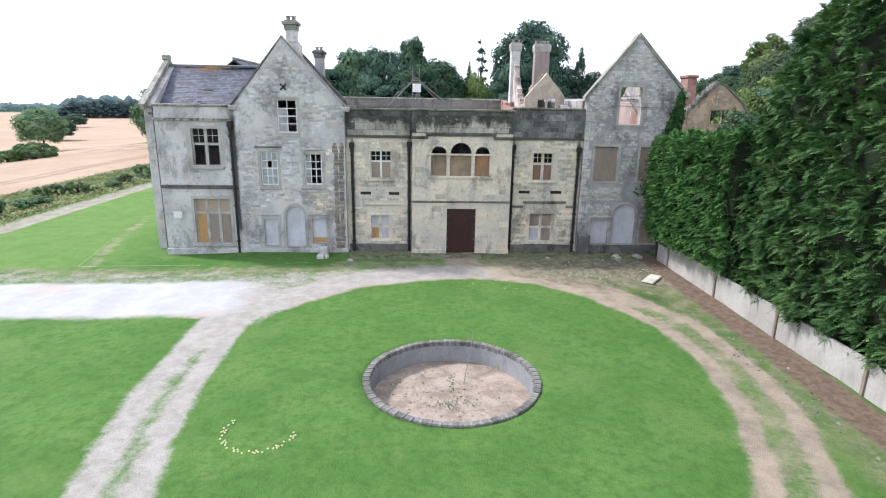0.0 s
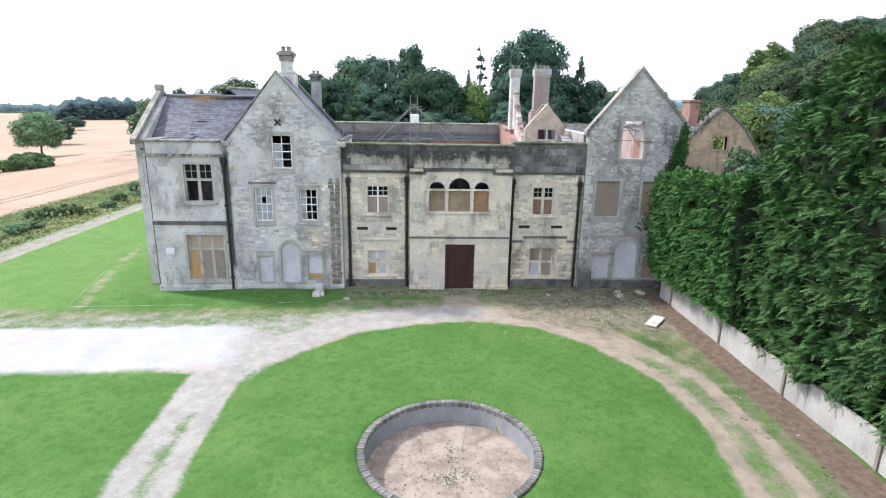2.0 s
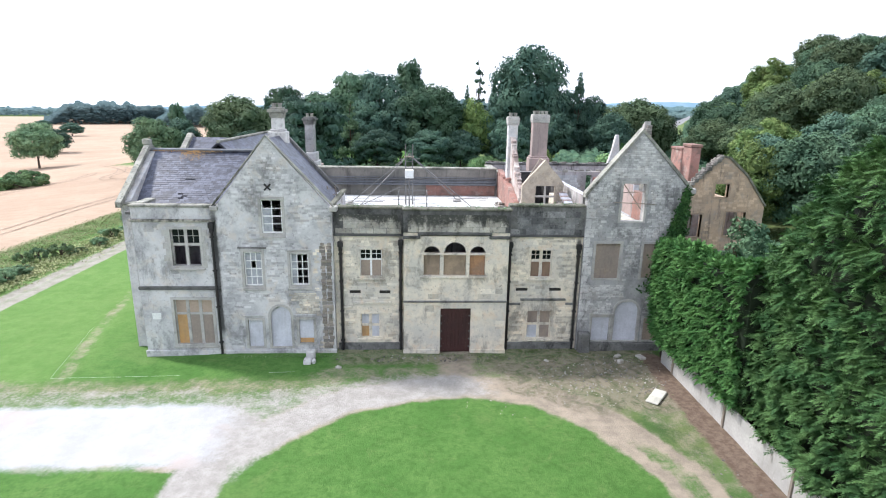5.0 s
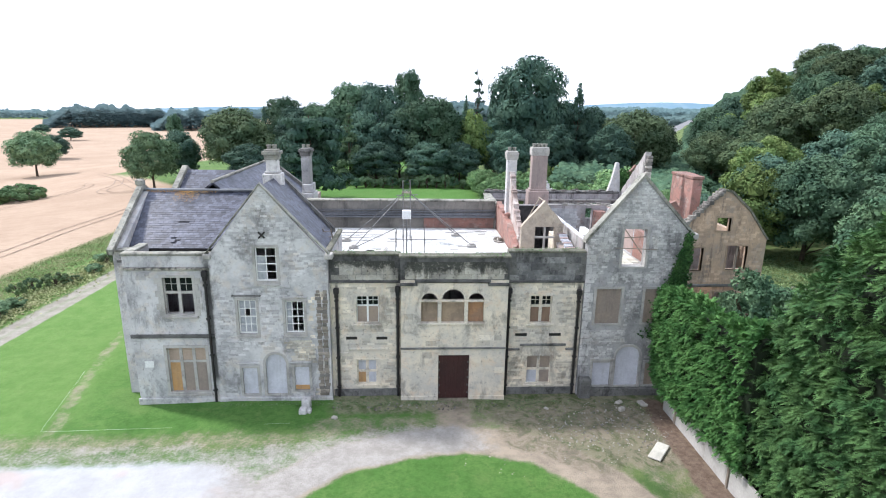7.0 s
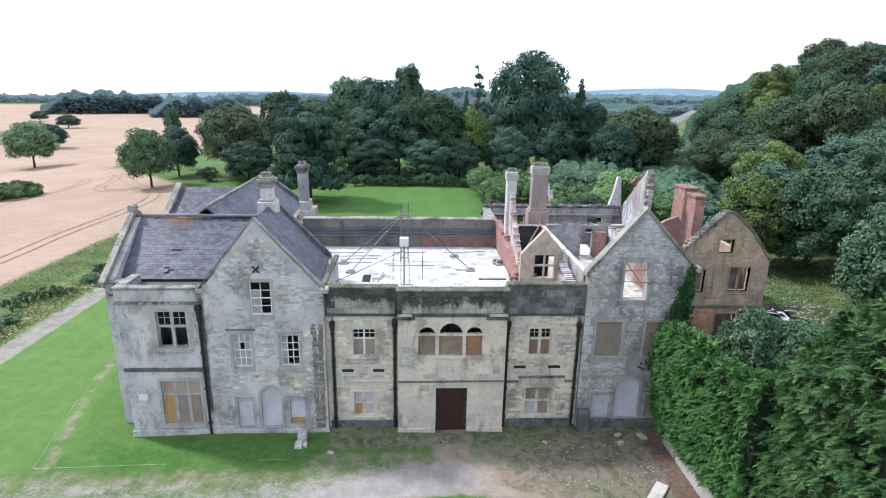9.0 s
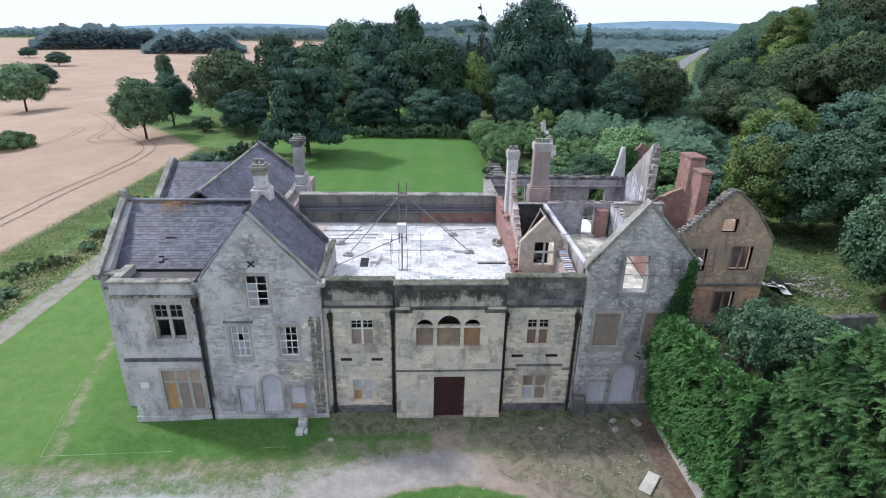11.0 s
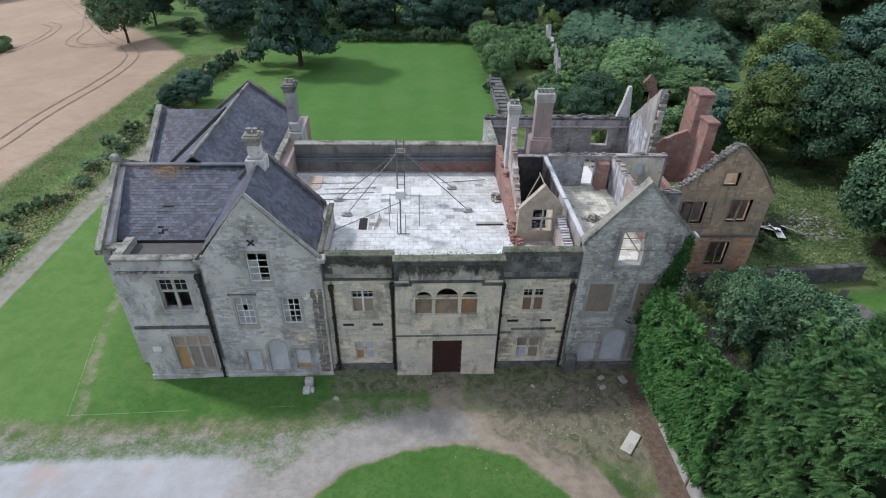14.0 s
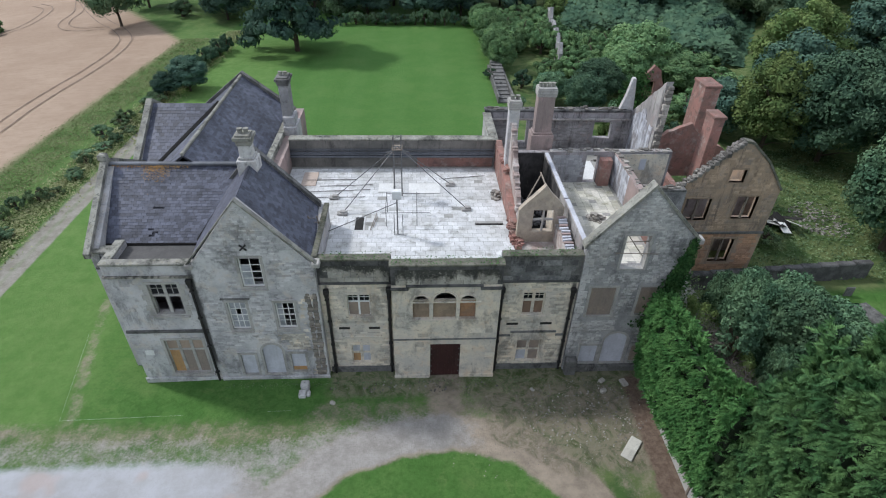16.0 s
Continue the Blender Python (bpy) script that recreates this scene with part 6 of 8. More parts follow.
tree("field_oak", -56.0, 86.4, 11.9, "field oak with a bare trunk beside the stubble", r=5.6)
tree("yew", -56.6, 101.5, 11.2, "dark tree at the corner of the stubble field", r=5.2)
tree("ash", -63.0, 116, 15.6, "thin tree behind the field oak", r=2.3)
tree("shrub", -46.5, 92, 3.0, "low bush at the corner of the stubble field", r=3.0, name="bush", category="bush")
random.seed(11)
BANK = "trees on the wooded bank"
for i in range(13):
    for j in range(9):
        x = 27 + j * 10.5 + random.uniform(-3, 3) + (i % 2) * 5
        y = 14 + i * 8.2 + random.uniform(-3, 3)
        reach = 0.93 * (y + 29) + 10
        if x > reach or x < 40 or (x < 50 and y < 36) or (y > 84 and x < 62) or (x < 47 and y > 56):
            continue
        road = abs((x + 2) - 0.5 * (y + 27)) < 6 and y > 45
        if x > 58 and random.random() < 0.42:
            continue
        h = random.uniform(8.5, 12) + max(0, x - 50) * 0.06
        key = random.choice(("sycamore", "ash", "oak", "yew", "sycamore", "oak", "sycamore", "lime"))
        if road:
            h *= 0.5
        tree(key, x, y, h, "broadleaf tree on the wooded bank", random.uniform(0.95, 1.25), group=BANK)
tree("lime", 36.6, 31.2, 11.0, "yellow-green tree behind the brick wing", r=4.6)
tree("sycamore", 41.5, 28.5, 12.0, "dark green sycamore behind the clearing", r=5.6)
tree("elder", 38.2, 12.9, 11.0, "grey-green tree at the edge of the clearing", r=4.7)
tree("sycamore", 43.5, 16.5, 11.5, "dark green sycamore behind the clearing", r=5.2)
tree("ash", 47.5, 22.0, 10.5, "grey-green tree at the edge of the clearing", r=5.4)
tree("bush", 30.5, 22.5, 2.6, "leafy overgrown bush in the clearing", r=2.0, name="bush", category="bush")
tree("bramble", 28.3, 14.2, 1.4, "bramble clump in the clearing", r=1.6, name="bush", category="bush")
tree("sycamore", 46, 8, 11, "full green sycamore beside the old churchyard", r=5.0)
tree("yew", 34.0, 37.0, 6.5, "dark bush in the shade of the bank", r=4.0)
YOUNG = "overgrown bushes behind the ruins"
for i in range(9):
    tree("willow", 11.2 + random.uniform(-0.8, 0.8), 60 + i * 3.2, random.uniform(3.8, 5.6), "grey-green willow scrub beside the mown lawn", group=YOUNG, r=random.uniform(2.2, 3.0))
for i in range(7):
    for j in range(7):
        x, y = 14.5 + i * 3.7 + random.uniform(-1, 1), 57 + j * 4.9 + random.uniform(-1.4, 1.4)
        if x < 18 and y < 62:
            continue
        tree("creeper", x, y, random.uniform(2.6, 4.4), "mound of creeper-covered scrub behind the ruins", group=YOUNG, r=random.uniform(2.6, 3.8))
for key, x, y, h, r in (("willow", 30.5, 56, 8.0, 5.2), ("willow", 26.5, 51, 6.0, 3.8), ("sycamore", 22.5, 47.5, 5.6, 3.4), ("elder", 16.0, 46.5, 4.2, 2.4), ("bush", 13.2, 52, 2.6, 1.8), ("shrub", 11.5, 44.5, 1.6, 1.3),
                        ("sycamore", 19.5, 43, 5.0, 2.8), ("willow", 35.5, 52, 5.0, 4.0), ("creeper", 37.5, 46, 2.6, 3.6), ("creeper", 33, 43, 2.4, 3.4), ("creeper", 41, 52, 3.0, 3.8), ("creeper", 29, 41, 2.6, 3.0),
                        ("creeper", 43.5, 70, 3.0, 4.2), ("creeper", 42, 62, 3.0, 4.0), ("creeper", 44, 80, 3.2, 4.2), ("creeper", 39, 76, 3.2, 4.0), ("lime", 24.5, 86, 6.0, 2.2), ("lime", 28.5, 87, 5.0, 2.2),
                        ("lime", 17.6, 25.6, 7.6, 1.9), ("lime", 20.2, 27.0, 6.8, 1.6), ("bush", 14.5, 33, 3.0, 2.2), ("elder", 22.5, 36, 4.4, 2.6), ("bush", 26, 32, 3.6, 2.8), ("bush", 9.2, 56, 1.6, 1.2)):
    tree(key, x, y, h, "leafy bush beside the mown lawn" if x < 15 else "leafy overgrown bush behind the ruins", name="bush", category="bush", r=r)
for key, x, y, h, r in (("field_oak", -145.5, 187.4, 17, 9.4), ("yew", -187.2, 266.2, 12, 8.0), ("yew", -264.9, 413, 10, 8.6), ("yew", -338.3, 496, 9, 7.4), ("creeper", -85.1, 89.5, 4.8, 5.6), ("creeper", -91, 90, 4.0, 4.5)):
    tree(key, x, y, h, "lone tree standing in the stubble field" if h > 6 else "round bush standing in the stubble field", group="field trees", r=r, z=None if h > 6 else float(rise(x, y)) - 1.0)
tree("yew", -32.0, 51.0, 4.6, "dark round yew bush beside the path", r=2.9, name="bush", category="bush")
tree("yew", -34.4, 49.0, 3.2, "dark round yew bush beside the path", r=1.7, name="bush", category="bush")
for i in range(6):
    tree("bush", -34.6 + 0.55 * i, 57.5 + 2.3 * i, 2.0 + 0.3 * (i % 3), "dark green bush of the path hedge", name="bush", category="bush", group="hedgerow bushes", r=1.5)
for i in range(46):
    y = -6 + i * 1.75 + random.uniform(-0.8, 0.8)
    x = -36.9 + (0.06 * max(0, y - 15)) + random.uniform(-1.3, 1.1)
    if y < 72:
        tree(random.choice(("bramble", "shrub", "shrub")), x, y, random.uniform(0.6, 1.6), "low straggling hedgerow bush along the path", name="bush", category="bush", group="hedgerow bushes", r=random.uniform(0.9, 1.7))
for i in range(13):
    tree(random.choice(("bush", "shrub")), -14.5 + i * 1.85, 85.6 + random.uniform(-0.5, 0.5), random.uniform(1.6, 3.0), "hedge bush along the back of the lawn", name="bush", category="bush", group="hedge behind the lawn", r=random.uniform(1.2, 1.7))


def scrub(name, label, count, seed, place, size, height, material=LEAF_SCRUB):
    rng = np.random.RandomState(seed)
    x, y = place(rng, count)
    tuft = np.array([0.5 + 0.5 * noise.noise((a * 0.35, b * 0.35, seed)) for a, b in zip(x, y)])
    pos = np.stack([x, y, rise(x, y) + height * tuft * rng.rand(count)], 1)
    me = quads_mesh(name, leaf_tris(pos, np.tile(np.array([0, 0, 0.8]), (count, 1)), size, rng, 0.6), 3, material)
    return tagged(link_part(name, me), label, "grass", kind="stuff")


def verge(rng, n):
    y = rng.uniform(-10, 76, n)
    return rng.uniform(-43.6, -38.8, n) + 0.05 * np.clip(y - 30, 0, 45) + 0.4 * rng.normal(size=n), y


def path_side(rng, n):
    y = rng.uniform(-10, 80, n)
    return rng.normal(-36.3, 1.0, n) + 0.05 * np.maximum(0, y - 15), y


scrub("rank_grass", "rank grass and nettles along the field edge", 30000, 61, verge, 0.075, 0.4, LEAF_VERGE)
scrub("rank_grass", "rank grass and nettles beside the path", 30000, 63, path_side, 0.11, 0.8, LEAF_VERGE)
scrub("rank_grass", "tall weeds in the overgrown clearing", 11000, 62, lambda rng, n: (rng.uniform(25.5, 44, n), rng.uniform(9, 32, n)), 0.11, 0.5, LEAF_BRAMBLE)


def frond_mass(name, material, path, seed, tufts, length, width=0.05, lump=0.3, fronds=12, per=14, draw=0.14, low=4.0):
    """Conifer foliage over a body given by stations (x, y, half width, foot, top): tufts of flat feathery sprays."""
    rng = np.random.RandomState(seed)
    p = np.array(path, float)
    seg = np.hypot(np.diff(p[:, 0]), np.diff(p[:, 1]))
    at = np.concatenate([[0], np.cumsum(seg)])
    area = np.array([(2.4 * p[:, 2] + 2 * (p[:, 4] - p[:, 3]))[i:i + 2].mean() * seg[i] for i in range(len(seg))])
    i = rng.choice(len(seg), tufts, p=area / area.sum())
    k = rng.rand(tufts, 1)
    st = p[i] * (1 - k) + p[i + 1] * k
    dx, dy = (p[i + 1, 0] - p[i, 0]) / seg[i], (p[i + 1, 1] - p[i, 1]) / seg[i]
    hw, foot, top = st[:, 2], st[:, 3], st[:, 4]
    h = top - foot
    # a walk round the outline: left side, rounded top, right side
    s = rng.rand(tufts) * (1.4 * h + 2 * hw)
    left, over = s < h, (s >= h) & (s < h + 2 * hw)
    v = np.where(left, s / h, np.where(over, 1.0, 1 - (s - h - 2 * hw) / h))
    u = np.where(left, 1.0, np.where(over, 1 - (s - h) / hw, -1.0))
    shrink = np.where(over, 1.0, np.sqrt(np.clip(1 - np.clip(v - 0.72, 0, 1) ** 2 * 7, 0.25, 1)) * (1 - draw + draw * np.clip(v * low, 0, 1)))
    along = k[:, 0] * seg[i] + at[i]
    bulge = np.array([noise.noise((a * 0.6, b * 0.8, seed + 3 * c)) + 0.9 * noise.noise((a * 1.3, b * 1.7, seed + 9 + 3 * c)) for a, b, c in zip(along, v * h, u)])
    r = hw * shrink + lump * bulge - 0.3 * length
    zz = foot + h * v - np.where(over, 0.5 * hw * np.abs(u) ** 2.5, 0) + np.where(v > 0.97, lump * 1.6 * bulge, 0)
    base = np.stack([st[:, 0] + dy * u * r, st[:, 1] - dx * u * r, zz], 1)
    out = np.stack([dy * np.where(over, u * 0.6, u), -dx * np.where(over, u * 0.6, u), np.where(over, 0.9, 0.30)], 1)
    f = np.repeat(np.arange(tufts), fronds)
    d = out[f] + rng.normal(0, 0.48, (len(f), 3))
    d /= np.linalg.norm(d, axis=1)[:, None]
    ln = length * rng.uniform(0.55, 1.25, (len(f), 1))
    start = base[f] + rng.normal(0, 0.16, (len(f), 3)) * length
    side = np.cross(d, rng.normal(0, 0.35, (len(f), 3)) + np.array([0, 0, 1.0]))
    side /= np.linalg.norm(side, axis=1)[:, None] + 1e-9
    g = np.repeat(np.arange(len(f)), per)
    j = np.tile(np.arange(per), len(f))
    t = ((j + 0.5) / per)[:, None]
    sign = np.where(j % 2, 1.0, -1.0)[:, None]
    sign = np.where(j[:, None] == per - 1, 0.15, sign)
    root = start[g] + d[g] * ln[g] * t
    root[:, 2] -= (t[:, 0] ** 2) * ln[g][:, 0] * 0.30
    way = d[g] * 0.85 + side[g] * sign * 0.75 + np.array([0, 0, -0.22])
    way /= np.linalg.norm(way, axis=1)[:, None]
    reach = ln[g] * (0.42 - 0.22 * t) * rng.uniform(0.8, 1.25, (len(g), 1))
    across = np.cross(np.cross(d[g], side[g]), way)
    across = across * width * rng.uniform(0.8, 1.3, (len(g), 1))
    tri = np.stack([root - across, root + across, root + way * reach], 1)
    return quads_mesh(name, tri, 3, material)


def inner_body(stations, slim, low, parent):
    """A plain body well within the hedge foliage; its near-black colour stands in for shade."""
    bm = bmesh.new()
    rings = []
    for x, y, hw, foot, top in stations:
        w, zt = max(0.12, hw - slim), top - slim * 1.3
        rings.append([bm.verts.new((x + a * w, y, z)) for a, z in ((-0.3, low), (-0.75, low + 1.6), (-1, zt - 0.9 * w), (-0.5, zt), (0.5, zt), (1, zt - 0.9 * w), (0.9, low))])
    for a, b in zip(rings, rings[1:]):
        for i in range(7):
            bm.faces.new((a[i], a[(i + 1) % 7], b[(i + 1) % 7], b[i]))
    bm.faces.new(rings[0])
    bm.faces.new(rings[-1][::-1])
    part("inner_shade_body", bm, INNER_SHADE, parent, "near-black inner body standing in for shade")


HEDGE_LINE = [(12.2, -0.5, 0.45, 1.6, 6.8), (11.95, -1.3, 0.64, 1.6, 7.5), (11.9, -4, 0.62, 1.6, 7.7), (12.0, -7, 0.66, 1.6, 7.8), (12.5, -9.4, 0.95, 1.6, 8.4)]
BELT_LINE = [(13.2, -8.3, 1.0, 1.5, 7.9), (13.9, -9.7, 1.7, 1.4, 10.0), (14.4, -11, 2.35, 1.3, 12.3), (14.6, -13, 2.55, 1.3, 13.8), (14.75, -18, 2.7, 1.3, 14.6), (14.8, -24, 2.7, 1.3, 14.5), (14.8, -30, 2.7, 1.3, 14.0), (14.8, -32.0, 1.4, 1.3, 10.5)]
hedge = thing("conifer_hedge", "tall clipped bright green conifer hedge behind the panel wall", "hedge", at=(0, 0, 0))
link_part("foliage", frond_mass("foliage", LEAF_HEDGE, HEDGE_LINE, 21, 1600, 0.32, 0.026, 0.2, 10, 11, 0.6, 1.6), None, hedge)
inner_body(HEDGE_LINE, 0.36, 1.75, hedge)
for i in range(12):
    part("stem", tubes(((12.62, -0.7 - 0.72 * i, -0.1), (12.25 + 0.03 * i, -0.7 - 0.72 * i, 2.6), 0.07)), BARK, hedge)
big = thing("conifer_belt", "dense belt of tall dark green conifers", "hedge", at=(0, 0, 0))
link_part("foliage", frond_mass("foliage", LEAF_CONIFER, BELT_LINE, 22, 3900, 0.47, 0.031, 0.5, 10, 11), None, big)
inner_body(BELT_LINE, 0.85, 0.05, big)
for x, y, h, s in ((18.5, -6.5, 8.5, 0.8), (21.5, -9.0, 10.5, 0.85), (18.6, -10.5, 11.0, 0.8), (23.5, -4.8, 7.5, 0.8), (20, -14, 12.5, 0.9)):
    ob = thing("conifer", "feathery green garden conifer", "tree", "garden conifers", at=(x, y, 0))
    line = [(-0.9 * s, 0, 1.2, 0.5, h * 0.72), (0, 0, 2.3 * s, 0.4, h), (0.9 * s, 0, 1.2, 0.5, h * 0.72)]
    link_part("crown", frond_mass("crown", LEAF_CONIFER, line, int(x * 10), 240, 0.55, 0.036, 0.5, 10, 11), None, ob)
    part("trunk", tubes(((0, 0, -0.2), (0, 0, h * 0.8), 0.16), sides=8), BARK, ob)
for x, y, h, r in ((20.2, -1.2, 7.3, 2.5), (23.2, -0.8, 6.0, 2.6), (25.2, 0.4, 4.6, 1.8), (22.2, 1.6, 6.2, 2.3), (18.8, 0.8, 7.4, 1.9)):
    tree("elder", x, y, h, "dusky blue-green deciduous tree beside the hedge", r=r)
tree("lime", 16.6, -2.4, 4.7, "yellow-green bush behind the hedge", r=1.3, name="bush", category="bush")
tree("shrub", 17.3, -4.8, 4.6, "pale green bush behind the hedge", r=1.6, name="bush", category="bush")
tree("elder", 18.2, 2.6, 5.9, "thin leafy sapling in front of the brick wing", r=1.5)
tree("elder", 20.4, 3.4, 5.4, "thin leafy sapling in front of the brick wing", r=1.8)
tree("elder", 18.6, -3.4, 5.2, "leafy sapling beside the hedge", 0.5)
tree("sapling", 15.0, -3.6, 9.2, "thin airy grey-green sapling behind the hedge", r=1.2)
tree("lime", 16.4, 1.2, 4.6, "yellow-green bush behind the hedge", 0.75, "bush", "bush")
tree("lime", 14.4, 0.3, 6.2, "yellow-green bush behind the hedge", 0.42, "bush", "bush")
tree("bush", 17.9, -0.6, 4.6, "green bush behind the hedge", 0.5, "bush", "bush")

# bare cut branches behind the hedge
brush = bmesh.new()
rng = random.Random(5)
for i in range(700):
    k = rng.random()
    c = Vector((14.5 + 0.5 * k + rng.uniform(-0.6, 0.6), -1.0 - 7.6 * k + rng.uniform(-0.4, 0.4), rng.uniform(4.5, 5.8)))
    w = Vector((rng.uniform(-1, 1), rng.uniform(-1, 1), rng.uniform(-0.2, 0.9))).normalized() * rng.uniform(0.6, 1.5)
    tube(brush, c - w * 0.5, c + w * 0.5, rng.uniform(0.01, 0.026), 4, 0.006)
for i in range(14):
    tube(brush, (14.9, -0.5 - 0.5 * i, 0), (14.8 + rng.uniform(-0.3, 0.3), -0.5 - 0.5 * i, 5.2), 0.06, 5, 0.03)
tagged(part("brushwood", brush, TWIG), "tangle of bare cut grey branches behind the hedge", "brushwood", kind="stuff")


ROAD_LINE = [(96, 205), (127, 243), (165, 300), (218, 398)]


def far_wood(name, az0, az1, dist, depth, base, height, count, size, seed, label, material):
    rng = np.random.RandomState(seed)
    az = np.radians(rng.uniform(az0, az1, count))
    d = dist + rng.uniform(0, depth, count)
    lump = np.array([0.5 + 0.5 * noise.noise((a * 60, b * 0.004, seed)) + 0.35 * noise.noise((a * 190, b * 0.01, seed + 4)) for a, b in zip(az, d)])
    ends = np.clip(np.minimum(az - math.radians(az0), math.radians(az1) - az) * 40, 0.25, 1)
    top = height * np.clip(0.55 + 0.6 * lump, 0.3, 1.3) * ends
    x, y = -2 + d * np.sin(az), -28 + d * np.cos(az)
    z = rise(x, y) + base + top * rng.uniform(0, 1, count) ** 0.45
    pos = np.stack([x, y, z], 1)
    lane = segment_distance(x, y, ROAD_LINE) > 7
    pos, az, count = pos[lane], az[lane], int(lane.sum())
    nrm = np.stack([-np.sin(az) * 0.5, -np.cos(az) * 0.5, np.ones(count)], 1)
    ob = link_part(name, quads_mesh(name, leaf_tris(pos, nrm, size * 1.15, rng, 0.18), 3, material))
    return tagged(ob, label, "wood", kind="stuff")


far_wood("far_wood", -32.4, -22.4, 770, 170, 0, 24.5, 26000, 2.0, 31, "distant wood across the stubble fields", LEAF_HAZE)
far_wood("far_wood", 21.5, 30, 100, 95, -0.5, 5, 15000, 0.5, 41, "scrub on the slope beside the road", LEAF_BROAD)
far_wood("far_wood", 26, 42, 125, 170, -0.5, 6, 24000, 0.62, 40, "dense wood on the upper bank", LEAF_BROAD)
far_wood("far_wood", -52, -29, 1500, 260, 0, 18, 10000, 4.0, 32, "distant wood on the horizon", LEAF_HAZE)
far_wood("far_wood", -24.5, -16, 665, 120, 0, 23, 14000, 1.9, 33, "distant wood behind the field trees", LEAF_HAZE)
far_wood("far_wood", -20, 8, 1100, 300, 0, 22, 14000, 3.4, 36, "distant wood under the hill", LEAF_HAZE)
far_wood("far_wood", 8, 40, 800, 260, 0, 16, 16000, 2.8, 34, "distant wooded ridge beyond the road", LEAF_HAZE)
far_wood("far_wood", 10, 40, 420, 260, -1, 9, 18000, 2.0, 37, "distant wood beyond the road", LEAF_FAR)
far_wood("far_wood", 9, 22, 175, 220, -1, 7, 20000, 0.85, 38, "wooded hillside beside the road", LEAF_DARK)
far_wood("far_wood", 13, 23, 105, 80, -0.5, 6, 12000, 0.5, 39, "scrub wood below the road", LEAF_BROAD)
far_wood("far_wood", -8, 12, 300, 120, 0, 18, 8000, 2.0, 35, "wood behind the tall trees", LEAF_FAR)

# hill on the horizon, distance haze painted into its blue colour
hill = bmesh.new()
row = []
for i in range(61):
    a = math.radians(-52 + i * 2.0)
    deg_ = -52 + i * 2.0
    zt = -62 + 46 * math.exp(-((deg_ + 15) / 13) ** 2) + 105 * math.exp(-((deg_ - 24) / 15) ** 2) + 5 * noise.noise((i * 0.21, 0, 4))
    row.append([hill.verts.new((-2 + d * math.sin(a), -28 + d * math.cos(a), z)) for d, z in ((3000, -100), (3500, zt), (4000, -100))])
for a, b in zip(row, row[1:]):
    for k in (0, 1):
        hill.faces.new((a[k], b[k], b[k + 1], a[k + 1]))
n = Nodes("haze_tinted_hill")
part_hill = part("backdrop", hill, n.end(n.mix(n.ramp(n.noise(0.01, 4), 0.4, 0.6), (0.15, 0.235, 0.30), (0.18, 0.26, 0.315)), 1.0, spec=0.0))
tagged(part_hill, "wooded hill on the horizon, tinted with blue haze", "hill", kind="structure")

# ---- stone courses on the walls ----


def courses(outline, holes, y, course, length, seed, keep=0.0, margin=0.03, scale=0.5):
    """Blocks laid in courses over a wall face, as rows x0 x1 y0 y1 z0 z1. keep: patches below this noise level stay smooth plaster."""
    rng = random.Random(seed)
    xs, zs = [p[0] for p in outline], [p[1] for p in outline]
    out = []
    z = min(zs)
    while z < max(zs):
        hgt = course * rng.uniform(0.8, 1.2)
        x = min(xs) - rng.uniform(0, length)
        while x < max(xs):
            w = length * rng.uniform(0.55, 1.5)
            x0, x1, z0, z1 = x + 0.009, x + w - 0.009, z + 0.008, z + hgt - 0.008
            x += w
            cx, cz = (x0 + x1) / 2, (z0 + z1) / 2
            pts = np.array([(x0, z0), (x1, z0), (x1, z1), (x0, z1)])
            if not inside(pts[:, 0], pts[:, 1], outline).all():
                continue
            if any(x1 > h[0] - margin and x0 < h[1] + margin and z1 > h[2] - margin and z0 < h[3] + margin for h in holes):
                continue
            if keep and noise.noise((cx * scale, cz * scale * 1.3, seed)) < keep:
                continue
            d = rng.uniform(0.004, 0.026)
            out.append((x0, x1, y - d, y + 0.03, z0, z1))
        z += hgt
    return out


def around(*rects, s=0.2):
    return [(a - s, b + s, c - s - 0.1, d + s) for a, b, c, d in rects]


def lay(name, spans, material, parent, label=""):
    me = boxes_mesh(name, spans, material)
    return tagged(link_part(name, me, None, parent, label), kind="stuff")


def lay_each(spans, material, parent, name="block"):
    """Each block as an object of its own."""
    for s in spans:
        part(name, boxed(s), material, parent)


arc1, arc2 = (-11.0, -9.82, 0.38, 3.0), (9.88, 11.35, 0.58, 3.2)
lay("stone_coursing", courses(g2, around(wG, wF, wK, wX, arc2, (11.75, 12.8, 0.6, 2.1)) + [(7.5, 8.4, -1, 1.3), (7, 14, -1, 0.52)], YG2, 0.125, 0.24, 41, keep=-0.3), COURSE_D, house)
lay("stone_coursing", courses(g1, around(gw, c1, c2, b1, b2, arc1) + [(-14, -7, -1, 0.25), (-8.55, -7.0, 0.2, 6.9), (-9.9, -8.5, 0.2, 4.2)], YG1, 0.14, 0.28, 42, keep=-0.12, scale=0.42), COURSE, house)
lay("stone_coursing", courses(rect(-18.4, -14.2, -0.2, 8.0), around(wA, wB) + [(-19, -13, 3.9, 4.3), (-19, -13, -1, 0.2), (-18, -17.3, 2.0, 2.7)], YB, 0.26, 0.5, 43, keep=0.1), COURSE, house)
lay("stone_coursing", courses(rect(-9.9, -7.3, 0.3, 4.2), around(c2, b2, arc1) + [(-7.95, -7.3, 0.8, 6.2)], YG1, 0.15, 0.3, 51) + courses(rect(-8.5, -7.3, 4.2, 6.8), around(c2) + [(-7.95, -7.3, 0.8, 6.2)], YG1, 0.15, 0.3, 52, keep=-0.2), COURSE_W, house)
